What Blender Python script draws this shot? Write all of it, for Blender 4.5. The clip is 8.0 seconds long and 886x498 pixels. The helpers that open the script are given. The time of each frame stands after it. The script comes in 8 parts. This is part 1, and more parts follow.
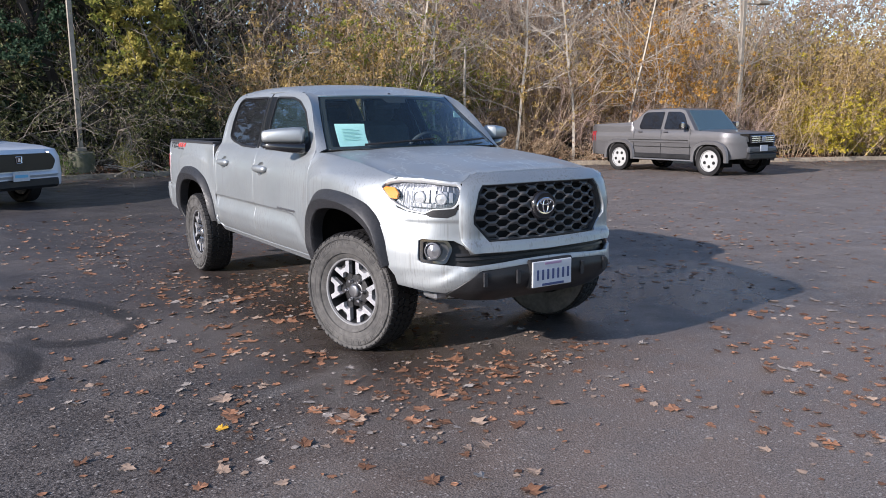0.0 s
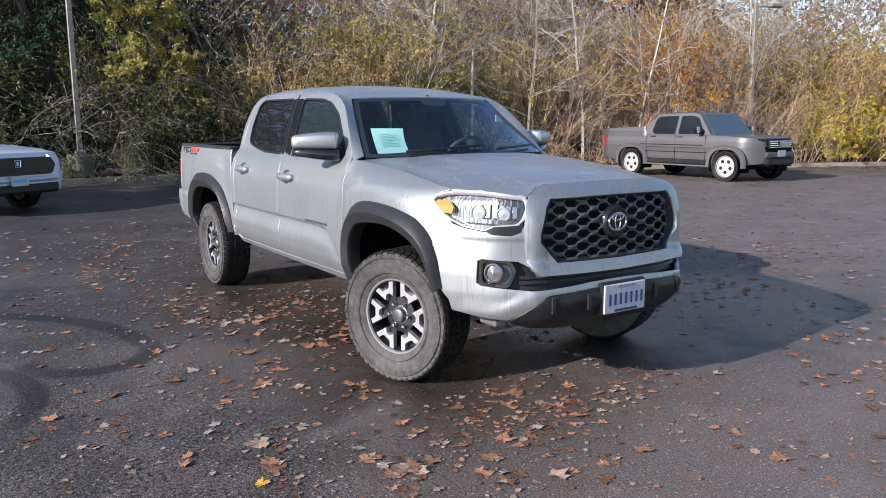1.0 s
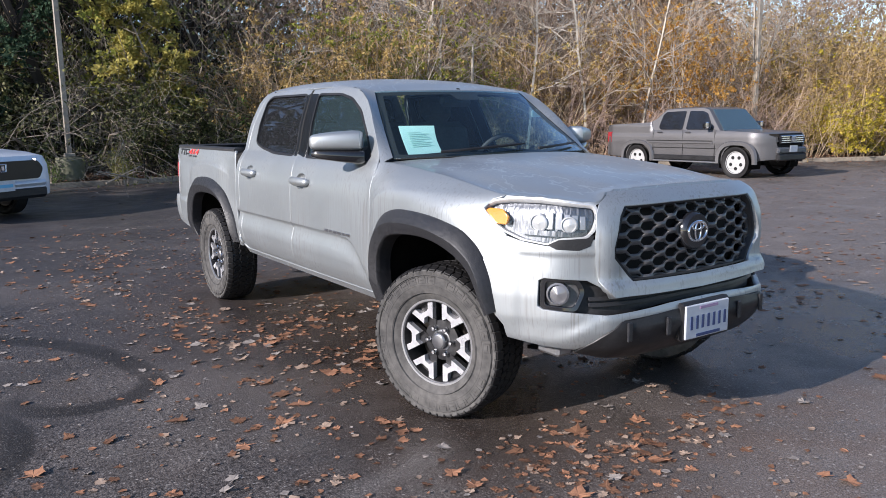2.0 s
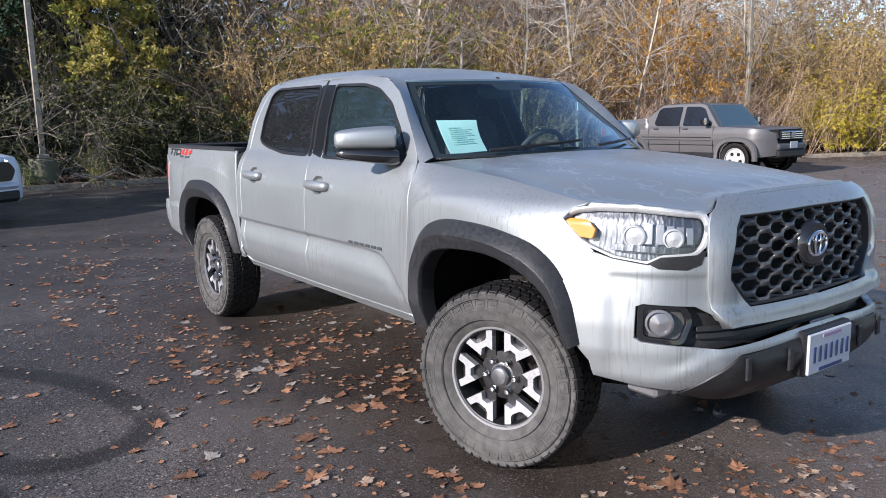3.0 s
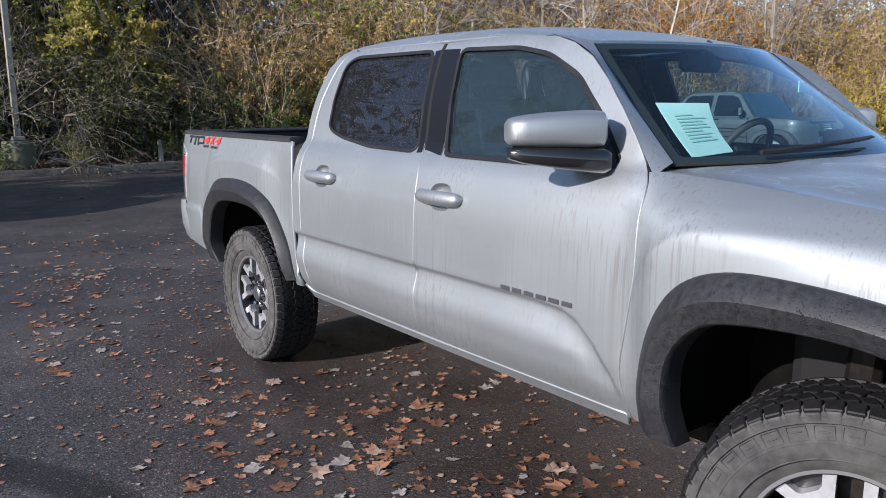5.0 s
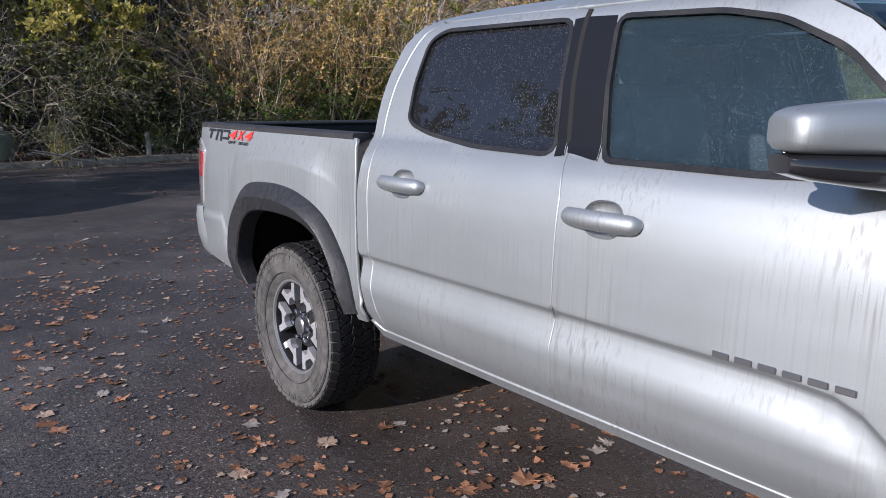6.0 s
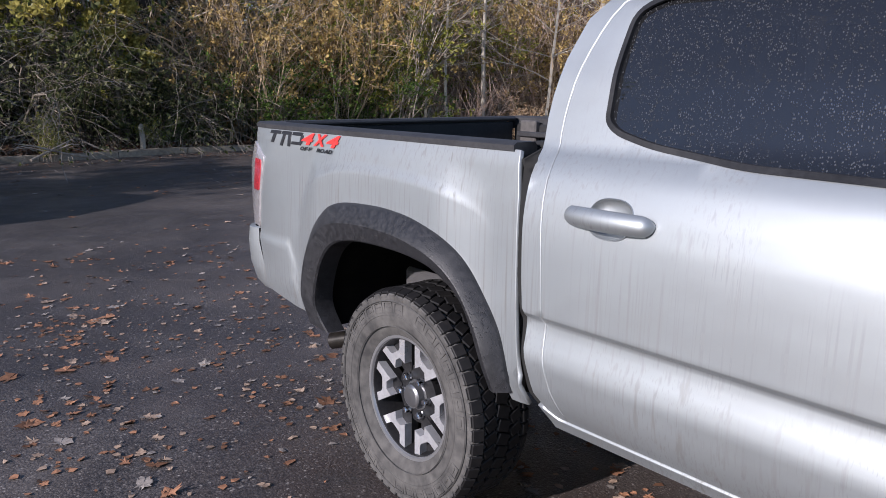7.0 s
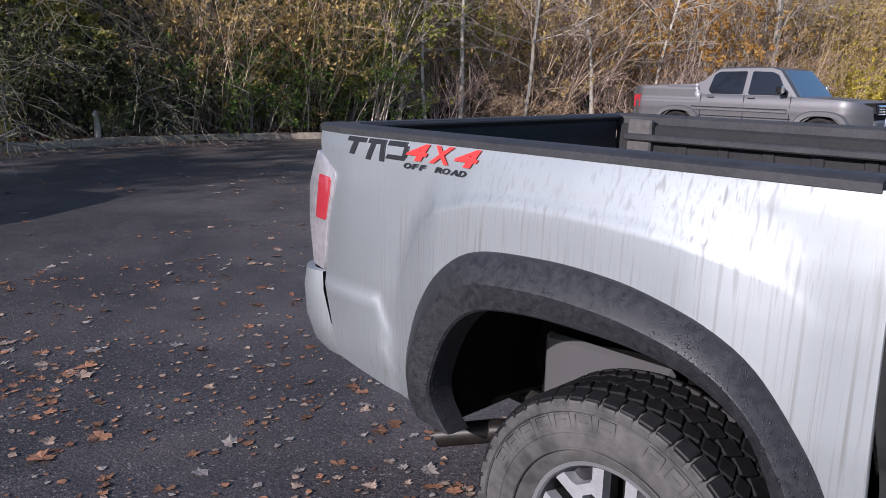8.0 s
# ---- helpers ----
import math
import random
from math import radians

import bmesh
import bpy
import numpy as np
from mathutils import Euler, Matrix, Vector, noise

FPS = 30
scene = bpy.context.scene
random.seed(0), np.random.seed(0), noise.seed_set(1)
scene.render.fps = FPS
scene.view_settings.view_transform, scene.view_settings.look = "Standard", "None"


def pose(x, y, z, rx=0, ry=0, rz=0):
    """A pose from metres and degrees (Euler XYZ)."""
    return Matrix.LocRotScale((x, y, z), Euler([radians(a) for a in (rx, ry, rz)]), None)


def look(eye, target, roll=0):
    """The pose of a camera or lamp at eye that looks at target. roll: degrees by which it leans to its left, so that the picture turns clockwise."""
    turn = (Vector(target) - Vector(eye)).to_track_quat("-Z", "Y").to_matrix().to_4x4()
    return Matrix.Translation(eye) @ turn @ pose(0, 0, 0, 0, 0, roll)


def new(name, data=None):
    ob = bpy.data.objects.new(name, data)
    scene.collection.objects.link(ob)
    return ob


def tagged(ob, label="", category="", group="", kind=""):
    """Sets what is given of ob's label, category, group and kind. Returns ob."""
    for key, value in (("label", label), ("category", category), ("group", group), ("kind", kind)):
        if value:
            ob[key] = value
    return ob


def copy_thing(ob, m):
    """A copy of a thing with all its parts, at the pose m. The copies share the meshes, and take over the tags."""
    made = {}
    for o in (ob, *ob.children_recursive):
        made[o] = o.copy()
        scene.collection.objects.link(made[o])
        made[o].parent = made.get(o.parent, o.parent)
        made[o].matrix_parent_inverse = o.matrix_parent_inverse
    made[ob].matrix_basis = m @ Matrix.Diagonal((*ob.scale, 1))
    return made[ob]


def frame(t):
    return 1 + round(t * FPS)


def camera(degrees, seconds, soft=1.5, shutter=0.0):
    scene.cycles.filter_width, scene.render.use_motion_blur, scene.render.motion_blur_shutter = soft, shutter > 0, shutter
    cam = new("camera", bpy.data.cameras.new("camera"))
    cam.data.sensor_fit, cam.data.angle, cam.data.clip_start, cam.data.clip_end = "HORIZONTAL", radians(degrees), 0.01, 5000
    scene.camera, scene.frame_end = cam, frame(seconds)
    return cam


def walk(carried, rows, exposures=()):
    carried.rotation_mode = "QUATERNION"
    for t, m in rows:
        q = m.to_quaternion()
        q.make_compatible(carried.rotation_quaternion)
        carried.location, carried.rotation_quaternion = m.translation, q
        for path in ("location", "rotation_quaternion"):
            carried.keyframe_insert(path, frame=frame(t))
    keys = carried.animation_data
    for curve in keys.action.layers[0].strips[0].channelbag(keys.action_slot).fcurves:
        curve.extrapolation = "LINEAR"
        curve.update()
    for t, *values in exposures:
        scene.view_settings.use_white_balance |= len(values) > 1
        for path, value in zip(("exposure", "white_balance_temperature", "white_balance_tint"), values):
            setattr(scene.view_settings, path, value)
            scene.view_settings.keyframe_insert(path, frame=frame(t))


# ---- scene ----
cam = camera(60.0, 8.0, soft=0.9)
PATH = [
    (0, (-3.012, -4.371, 1.456), (-1.931, -2.721, 1.124), -0.4),
    (0.5, (-2.978, -4.084, 1.454), (-1.891, -2.437, 1.129), -0.0),
    (1, (-3.008, -3.753, 1.466), (-1.918, -2.108, 1.142), -0.2),
    (1.5, (-2.96, -3.441, 1.449), (-1.866, -1.799, 1.123), -0.5),
    (1.7, (-2.927, -3.309, 1.456), (-1.83, -1.669, 1.129), -0.7),
    (2.8, (-2.869, -2.544, 1.447), (-1.725, -0.938, 1.115), -0.9),
    (3, (-2.827, -2.393, 1.437), (-1.676, -0.792, 1.104), -1.1),
    (3.5, (-2.763, -2.044, 1.435), (-1.606, -0.448, 1.096), -0.9),
    (4, (-2.759, -1.628, 1.437), (-1.586, -0.045, 1.091), -0.5),
    (4.5, (-2.689, -1.215, 1.415), (-1.505, 0.357, 1.061), -0.3),
    (4.7, (-2.65, -1.039, 1.433), (-1.464, 0.531, 1.074), -0.2),
    (5.8, (-2.539, -0.051, 1.402), (-1.319, 1.487, 1.018), 0.1),
    (6, (-2.494, 0.18, 1.403), (-1.267, 1.713, 1.02), 0.4),
    (6.5, (-2.454, 0.713, 1.389), (-1.226, 2.24, 0.99), 0.3),
    (7, (-2.397, 1.262, 1.415), (-1.143, 2.766, 1.007), 0.5),
    (7.5, (-2.294, 1.804, 1.427), (-1.01, 3.279, 1.009), 0.8),
    (8, (-2.226, 2.389, 1.419), (-0.885, 3.806, 0.979), 1.1),
]
# the filming camera opens a little at first and cools its white balance on the way
LIGHT = [(0, 0.73, 6430, 16), (3, 0.70, 6360, 15.5), (4.5, 0.59, 6300, 15), (6, 0.48, 6280, 17.5), (7.5, 0.44, 6270, 19.5), (8, 0.40, 6160, 20)]
walk(cam, [(t, look(eye, target, roll)) for t, eye, target, roll in PATH], LIGHT)

# ---- sky and sun: low winter sun square to the near side of the parked truck ----
SUN_WAY = Vector((1.0, 0.04, -0.43)).normalized()
world = bpy.data.worlds.new("sky")
scene.world = world
world.use_nodes = True
wn = world.node_tree
sky = wn.nodes.new("ShaderNodeTexSky")
sky.sky_type = "NISHITA"
sky.sun_disc = False
sky.dust_density, sky.ozone_density = 0.3, 2.2
sky.sun_elevation = math.asin(-SUN_WAY.z)
sky.sun_rotation = math.atan2(-SUN_WAY.x, -SUN_WAY.y)
wn.links.new(sky.outputs[0], wn.nodes["Background"].inputs[0])
wn.nodes["Background"].inputs[1].default_value = 0.13
sun = new("sun", bpy.data.lights.new("sun", "SUN"))
sun.data.energy, sun.data.angle, sun.data.color = 4.75, radians(0.6), (1.0, 0.95, 0.89)
sun.matrix_world = look((0, 0, 20), Vector((0, 0, 20)) + SUN_WAY)

# ---- materials ----
def mat(name, base=(0.5, 0.5, 0.5), rough=0.5, metal=0.0, coat=0.0, spec=0.5):
    m = bpy.data.materials.new(name)
    m.use_nodes = True
    b = m.node_tree.nodes["Principled BSDF"]
    b.inputs["Base Color"].default_value = (*base, 1)
    b.inputs["Roughness"].default_value = rough
    b.inputs["Metallic"].default_value = metal
    b.inputs["Coat Weight"].default_value = coat
    b.inputs["Coat Roughness"].default_value = 0.04
    b.inputs["Specular IOR Level"].default_value = spec
    return m


def node(m, kind, **props):
    n = m.node_tree.nodes.new(kind)
    for key, value in props.items():
        n.inputs[key.replace("_", " ")].default_value = value
    return n


def link(m, a, b):
    m.node_tree.links.new(a, b)


def coords(m, scale=(1, 1, 1), which="Object"):
    tc = m.node_tree.nodes.new("ShaderNodeTexCoord")
    mp = m.node_tree.nodes.new("ShaderNodeMapping")
    mp.inputs["Scale"].default_value = scale
    link(m, tc.outputs[which], mp.inputs[0])
    return mp.outputs[0]


def noise_tex(m, vec, scale, detail=4, rough=0.55):
    n = node(m, "ShaderNodeTexNoise", Scale=scale, Detail=detail, Roughness=rough)
    link(m, vec, n.inputs["Vector"])
    return n.outputs["Fac"]


def ramp(m, fac, stops):
    r = m.node_tree.nodes.new("ShaderNodeValToRGB")
    while len(r.color_ramp.elements) < len(stops):
        r.color_ramp.elements.new(0.5)
    for e, (p, c) in zip(r.color_ramp.elements, stops):
        e.position = p
        e.color = (*c, 1) if len(c) == 3 else c
    link(m, fac, r.inputs[0])
    return r.outputs[0]


def mixc(m, fac, a, b, mode="MIX"):
    n = m.node_tree.nodes.new("ShaderNodeMix")
    n.data_type = "RGBA"
    n.blend_type = mode
    for sock, val in ((n.inputs["Factor"], fac), (n.inputs[6], a), (n.inputs[7], b)):
        if hasattr(val, "links"):
            link(m, val, sock)
        elif isinstance(val, tuple):
            sock.default_value = (*val, 1)
        else:
            sock.default_value = val
    return n.outputs[2]


def math_node(m, op, a, b=0.0, clamp=False):
    n = m.node_tree.nodes.new("ShaderNodeMath")
    n.operation = op
    n.use_clamp = clamp
    for i, val in enumerate((a, b)):
        if hasattr(val, "links"):
            link(m, val, n.inputs[i])
        else:
            n.inputs[i].default_value = val
    return n.outputs[0]


def span(m, fac, lo, hi, a=0.0, b=1.0):
    n = m.node_tree.nodes.new("ShaderNodeMapRange")
    link(m, fac, n.inputs[0])
    for i, v in enumerate((lo, hi, a, b)):
        n.inputs[i + 1].default_value = v
    return n.outputs[0]


def bsdf(m):
    return m.node_tree.nodes["Principled BSDF"]


def bump(m, height, strength=0.3, dist=0.01):
    b = node(m, "ShaderNodeBump", Strength=strength, Distance=dist)
    link(m, height, b.inputs["Height"])
    link(m, b.outputs[0], bsdf(m).inputs["Normal"])


def speckled(m, a, b, scale, rough=None, relief=0.0, dist=0.003, stretch=(1, 1, 1)):
    """Two base colours by fine and coarse noise, with matching relief."""
    v = coords(m, stretch)
    f = noise_tex(m, v, scale, 6)
    g = noise_tex(m, v, scale / 9, 3)
    mix = math_node(m, "ADD", math_node(m, "MULTIPLY", f, 0.55), math_node(m, "MULTIPLY", g, 0.45))
    link(m, mixc(m, span(m, mix, 0.35, 0.65), a, b), bsdf(m).inputs["Base Color"])
    if rough:
        link(m, span(m, g, 0.3, 0.7, *rough), bsdf(m).inputs["Roughness"])
    if relief:
        bump(m, f, relief, dist)
    return m


def silver_paint(name, base, dust, metal=0.75, streaks=1.0, beads=0.0, veins=0.0):
    """Metallic paint under clear coat, with dried rain streaks, a film of road dust and standing drops."""
    m = mat(name, base, 0.46, metal, 0.45)
    b = bsdf(m)
    s = noise_tex(m, coords(m, (70, 85, 0.9)), 1.0, 1)
    patch = noise_tex(m, coords(m, (1.7, 1.7, 1.2)), 1.0, 3)
    thin = noise_tex(m, coords(m, (190, 210, 1.4)), 1.0, 1)
    run = math_node(m, "MULTIPLY", math_node(m, "MAXIMUM", span(m, s, 0.56, 0.70), span(m, thin, 0.60, 0.70, 0.0, 0.6)), span(m, patch, 0.42, 0.60))
    fine = noise_tex(m, coords(m), 900, 1)
    film = noise_tex(m, coords(m, (3, 3, 5)), 1.0, 5, 0.65)
    col = mixc(m, math_node(m, "MULTIPLY", run, 0.95 * streaks), base, dust)
    col = mixc(m, span(m, film, 0.42, 0.70, 0.0, 0.22 * streaks), col, dust)
    col = mixc(m, span(m, fine, 0.3, 0.7, 0.0, 0.12), col, tuple(c * 0.6 for c in base))
    if veins:
        # dried edges of puddled rain
        v = noise_tex(m, coords(m, (5, 2.2, 2)), 1.0, 3, 0.6)
        edge = span(m, math_node(m, "ABSOLUTE", math_node(m, "SUBTRACT", v, 0.5)), 0.012, 0.002)
        col = mixc(m, math_node(m, "MULTIPLY", edge, veins), col, tuple(min(1.0, c * 1.7) for c in base))
    link(m, col, b.inputs["Base Color"])
    link(m, math_node(m, "ADD", span(m, patch, 0.3, 0.7, 0.48, 0.56), math_node(m, "MULTIPLY", run, 0.12)), b.inputs["Roughness"])
    link(m, math_node(m, "ADD", 0.10, math_node(m, "ADD", math_node(m, "MULTIPLY", run, 0.25), span(m, film, 0.4, 0.7, 0.0, 0.15))), b.inputs["Coat Roughness"])
    if beads:
        vor = node(m, "ShaderNodeTexVoronoi", Scale=105.0)
        link(m, coords(m, (1, 1, 0.8)), vor.inputs["Vector"])
        size = span(m, vor.outputs["Color"], 0.55, 0.95, 0.0, 0.28)
        drop = math_node(m, "MULTIPLY", math_node(m, "SUBTRACT", size, vor.outputs["Distance"]), 4.0, True)
        drop = math_node(m, "MULTIPLY", drop, span(m, patch, 0.50, 0.60))
        bp = node(m, "ShaderNodeBump", Strength=beads, Distance=0.003)
        link(m, drop, bp.inputs["Height"])
        link(m, bp.outputs[0], b.inputs["Normal"])
        link(m, bp.outputs[0], b.inputs["Coat Normal"])
    return m


def glass(name, tint, wet=0.0, sky_haze=0.0, ior=1.45):
    """A thin pane: tinted see-through body under a blue-tinted Fresnel gloss, with rain beads and a painted sky haze.
    """
    m = bpy.data.materials.new(name)
    m.use_nodes = True
    nt = m.node_tree
    nt.nodes.remove(nt.nodes["Principled BSDF"])
    out = nt.nodes["Material Output"]
    tr = nt.nodes.new("ShaderNodeBsdfTransparent")
    tr.inputs[0].default_value = (*tint, 1)
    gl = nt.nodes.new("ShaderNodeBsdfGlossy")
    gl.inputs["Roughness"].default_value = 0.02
    # sky blue put into the gloss colour, on top of the mirrored sky
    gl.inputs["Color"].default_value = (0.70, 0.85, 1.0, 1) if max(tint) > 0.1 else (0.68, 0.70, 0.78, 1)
    fr = nt.nodes.new("ShaderNodeLayerWeight")
    f0 = ((ior - 1) / (ior + 1)) ** 2
    gloss = math_node(m, "ADD", f0, math_node(m, "MULTIPLY", math_node(m, "POWER", fr.outputs["Facing"], 5.0), 1 - f0))
    mx = nt.nodes.new("ShaderNodeMixShader")
    body = tr.outputs[0]
    if wet or sky_haze:
        vor = nt.nodes.new("ShaderNodeTexVoronoi")
        vor.inputs["Scale"].default_value = 230
        link(m, coords(m, (1, 1, 0.7)), vor.inputs["Vector"])
        keep = noise_tex(m, coords(m), 14, 3)
        runs = noise_tex(m, coords(m, (60, 60, 1.2)), 1.0, 2)
        size = span(m, vor.outputs["Color"], 0.20, 0.75, 0.05, 0.52)
        drop = math_node(m, "MULTIPLY", math_node(m, "MULTIPLY", math_node(m, "SUBTRACT", size, vor.outputs["Distance"]), 5.0, True), span(m, keep, 0.32, 0.46))
        drop = math_node(m, "MULTIPLY", drop, span(m, runs, 0.61, 0.56))
        bp = node(m, "ShaderNodeBump", Strength=wet, Distance=0.004)
        link(m, drop, bp.inputs["Height"])
        for n in (gl, fr):
            link(m, bp.outputs[0], n.inputs["Normal"])
        # diffuse film: rain beads, plus mirrored sky painted in as an even haze
        beads_and_sky = nt.nodes.new("ShaderNodeBsdfDiffuse")
        beads_and_sky.inputs[0].default_value = (0.32, 0.50, 0.58, 1) if max(tint) > 0.1 else (0.44, 0.46, 0.50, 1)
        mw = nt.nodes.new("ShaderNodeMixShader")
        haze = math_node(m, "ADD", math_node(m, "MULTIPLY", drop, 0.12 if wet else 0.0), sky_haze)
        link(m, haze, mw.inputs[0])
        link(m, body, mw.inputs[1])
        link(m, beads_and_sky.outputs[0], mw.inputs[2])
        body = mw.outputs[0]
    link(m, gloss, mx.inputs[0])
    link(m, body, mx.inputs[1])
    link(m, gl.outputs[0], mx.inputs[2])
    link(m, mx.outputs[0], out.inputs[0])
    return m


PAINT = silver_paint("silver_paint", (0.347, 0.371, 0.385), (0.190, 0.184, 0.176), 0.76, 0.75, 0.22)
PAINT_TOP = silver_paint("silver_paint_top", (0.347, 0.371, 0.385), (0.200, 0.190, 0.175), 0.76, 0.4, 0.25, 0.35)
PAINT_GREY = silver_paint("grey_paint", (0.150, 0.147, 0.152), (0.12, 0.11, 0.10), 0.70, 0.3)
PAINT_PALE = silver_paint("pale_paint", (0.60, 0.65, 0.72), (0.4, 0.42, 0.45), 0.3, 0.2)
FLARE = speckled(mat("flare_plastic", rough=0.5, spec=0.45), (0.009, 0.0095, 0.011), (0.030, 0.030, 0.034), 500, (0.36, 0.58))
fv = node(FLARE, "ShaderNodeTexVoronoi", Scale=210.0)
link(FLARE, coords(FLARE, (1, 1, 0.85)), fv.inputs["Vector"])
fsize = span(FLARE, fv.outputs["Color"], 0.2, 0.8, 0.05, 0.45)
fdrop = math_node(FLARE, "MULTIPLY", math_node(FLARE, "SUBTRACT", fsize, fv.outputs["Distance"]), 4.0, True)
fdrop = math_node(FLARE, "MULTIPLY", fdrop, span(FLARE, noise_tex(FLARE, coords(FLARE), 9, 3), 0.42, 0.58))
bump(FLARE, math_node(FLARE, "ADD", fdrop, math_node(FLARE, "MULTIPLY", noise_tex(FLARE, coords(FLARE), 700, 2), 0.25)), 0.8, 0.003)
PLASTIC = speckled(mat("black_plastic", rough=0.45, spec=0.28), (0.012, 0.012, 0.013), (0.024, 0.024, 0.026), 90, (0.35, 0.55), 0.15, 0.001)
GLOSS_BLACK = mat("gloss_black", (0.010, 0.010, 0.012), 0.12, 0.0, 0.6)
GRILLE = speckled(mat("grille_grey", rough=0.4), (0.045, 0.044, 0.046), (0.080, 0.079, 0.082), 70, (0.24, 0.38))
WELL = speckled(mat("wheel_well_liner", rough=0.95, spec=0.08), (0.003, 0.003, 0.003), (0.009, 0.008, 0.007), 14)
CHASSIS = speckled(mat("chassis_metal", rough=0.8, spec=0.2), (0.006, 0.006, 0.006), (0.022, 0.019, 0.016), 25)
CHROME = mat("chrome", (0.85, 0.86, 0.88), 0.08, 1.0)
STEEL = speckled(mat("exhaust_steel", rough=0.4, metal=0.2, spec=0.2), (0.008, 0.007, 0.006), (0.026, 0.022, 0.019), 40)
MACHINED = speckled(mat("machined_alloy", rough=0.4, metal=0.6), (0.48, 0.48, 0.50), (0.62, 0.62, 0.64), 60, (0.25, 0.38))
RIM_DARK = speckled(mat("dark_alloy", rough=0.4, metal=0.6), (0.022, 0.022, 0.025), (0.05, 0.049, 0.05), 50)
RIM_WHITE = speckled(mat("pale_alloy", rough=0.35, metal=0.3), (0.42, 0.42, 0.42), (0.54, 0.54, 0.53), 50)
RIM_LIP = mat("alloy_lip", (0.32, 0.32, 0.33), 0.35, 0.7)
RUBBER = speckled(mat("dusty_rubber", rough=0.85, spec=0.3), (0.038, 0.037, 0.037), (0.108, 0.103, 0.098), 26, None, 0.35, 0.002)
TREAD = speckled(mat("tread_rubber", rough=0.6, spec=0.3), (0.004, 0.004, 0.005), (0.013, 0.012, 0.012), 50)
PILLAR_FILM = mat("pillar_film", (0.008, 0.008, 0.009), 0.28, spec=0.35)
SEAM = mat("dark_gap", (0.006, 0.006, 0.006), 0.9)
AMBER = mat("amber_reflector", (0.70, 0.24, 0.008), 0.15, 0.0, 1.0)
RED = mat("red_lens", (0.36, 0.030, 0.040), 0.15, 0.0, 1.0)
CLEAR_DARK = speckled(mat("smoked_lens", rough=0.12, metal=0.3, coat=1.0), (0.26, 0.25, 0.26), (0.42, 0.40, 0.41), 45)
DECAL_BLACK = mat("black_decal", (0.015, 0.015, 0.018), 0.4)
DECAL_RED = mat("red_decal", (0.72, 0.035, 0.03), 0.4)
PLATE = speckled(mat("plate_white", rough=0.4), (0.40, 0.42, 0.47), (0.52, 0.54, 0.58), 20)
INK = mat("plate_blue", (0.03, 0.05, 0.14), 0.5)
PAPER = speckled(mat("window_paper", rough=0.8), (0.52, 0.76, 0.66), (0.58, 0.80, 0.71), 12)
PRINT = mat("grey_print", (0.42, 0.63, 0.54), 0.8)
CABIN = speckled(mat("cabin_trim", rough=0.7), (0.018, 0.018, 0.020), (0.04, 0.04, 0.043), 20)
SEAT = speckled(mat("seat_cloth", rough=0.9), (0.03, 0.03, 0.034), (0.06, 0.06, 0.064), 60)
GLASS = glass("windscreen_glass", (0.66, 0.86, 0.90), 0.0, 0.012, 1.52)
# strong pale film: the sky's reflection on the grey truck's windscreen, painted in
GLASS_SKY_HAZE = glass("hazy_glass", (0.50, 0.60, 0.60), 0.0, 0.16, 1.6)
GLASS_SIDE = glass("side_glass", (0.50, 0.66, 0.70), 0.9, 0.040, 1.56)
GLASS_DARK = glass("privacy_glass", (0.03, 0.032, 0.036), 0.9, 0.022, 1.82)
LENS = glass("lamp_lens", (0.93, 0.94, 0.95))
REFLECTOR = mat("lamp_reflector", (0.125, 0.13, 0.14), 0.36, 0.9)
bump(REFLECTOR, noise_tex(REFLECTOR, coords(REFLECTOR, (55, 55, 9)), 1.0, 1), 0.25, 0.02)
FOG_GLASS = mat("fog_lamp_glass", (0.17, 0.17, 0.18), 0.18, 0.3, 0.6)
BEDLINER = speckled(mat("bed_liner", rough=0.75), (0.006, 0.006, 0.007), (0.015, 0.015, 0.016), 60, None, 0.4, 0.002)
RAIL = speckled(mat("bed_rail_cap", rough=0.6), (0.016, 0.016, 0.018), (0.036, 0.036, 0.039), 90, None, 0.2, 0.001)

# ---- building helpers ----
from mathutils.geometry import delaunay_2d_cdt


def thing(name, label, category, group="", at=(0, 0, 0), turn=0.0, kind=""):
    ob = new(name)
    ob.empty_display_size = 0.2
    ob.matrix_basis = pose(*at, 0, 0, turn)
    return tagged(ob, label, category, group, kind)


def mesh_object(name, verts, faces, material, parent=None, label="", smooth=35, normals=None):
    me = bpy.data.meshes.new(name)
    me.from_pydata([tuple(v) for v in verts], [], faces)
    me.materials.append(material)
    if smooth:
        me.polygons.foreach_set("use_smooth", [True] * len(me.polygons))
        if normals is None:
            me.set_sharp_from_angle(angle=radians(smooth))
        else:
            me.normals_split_custom_set_from_vertices([tuple(n) for n in normals])
    me.update()
    ob = new(name, me)
    if parent is not None:
        ob.parent = parent
    if label:
        ob["label"] = label
    return ob


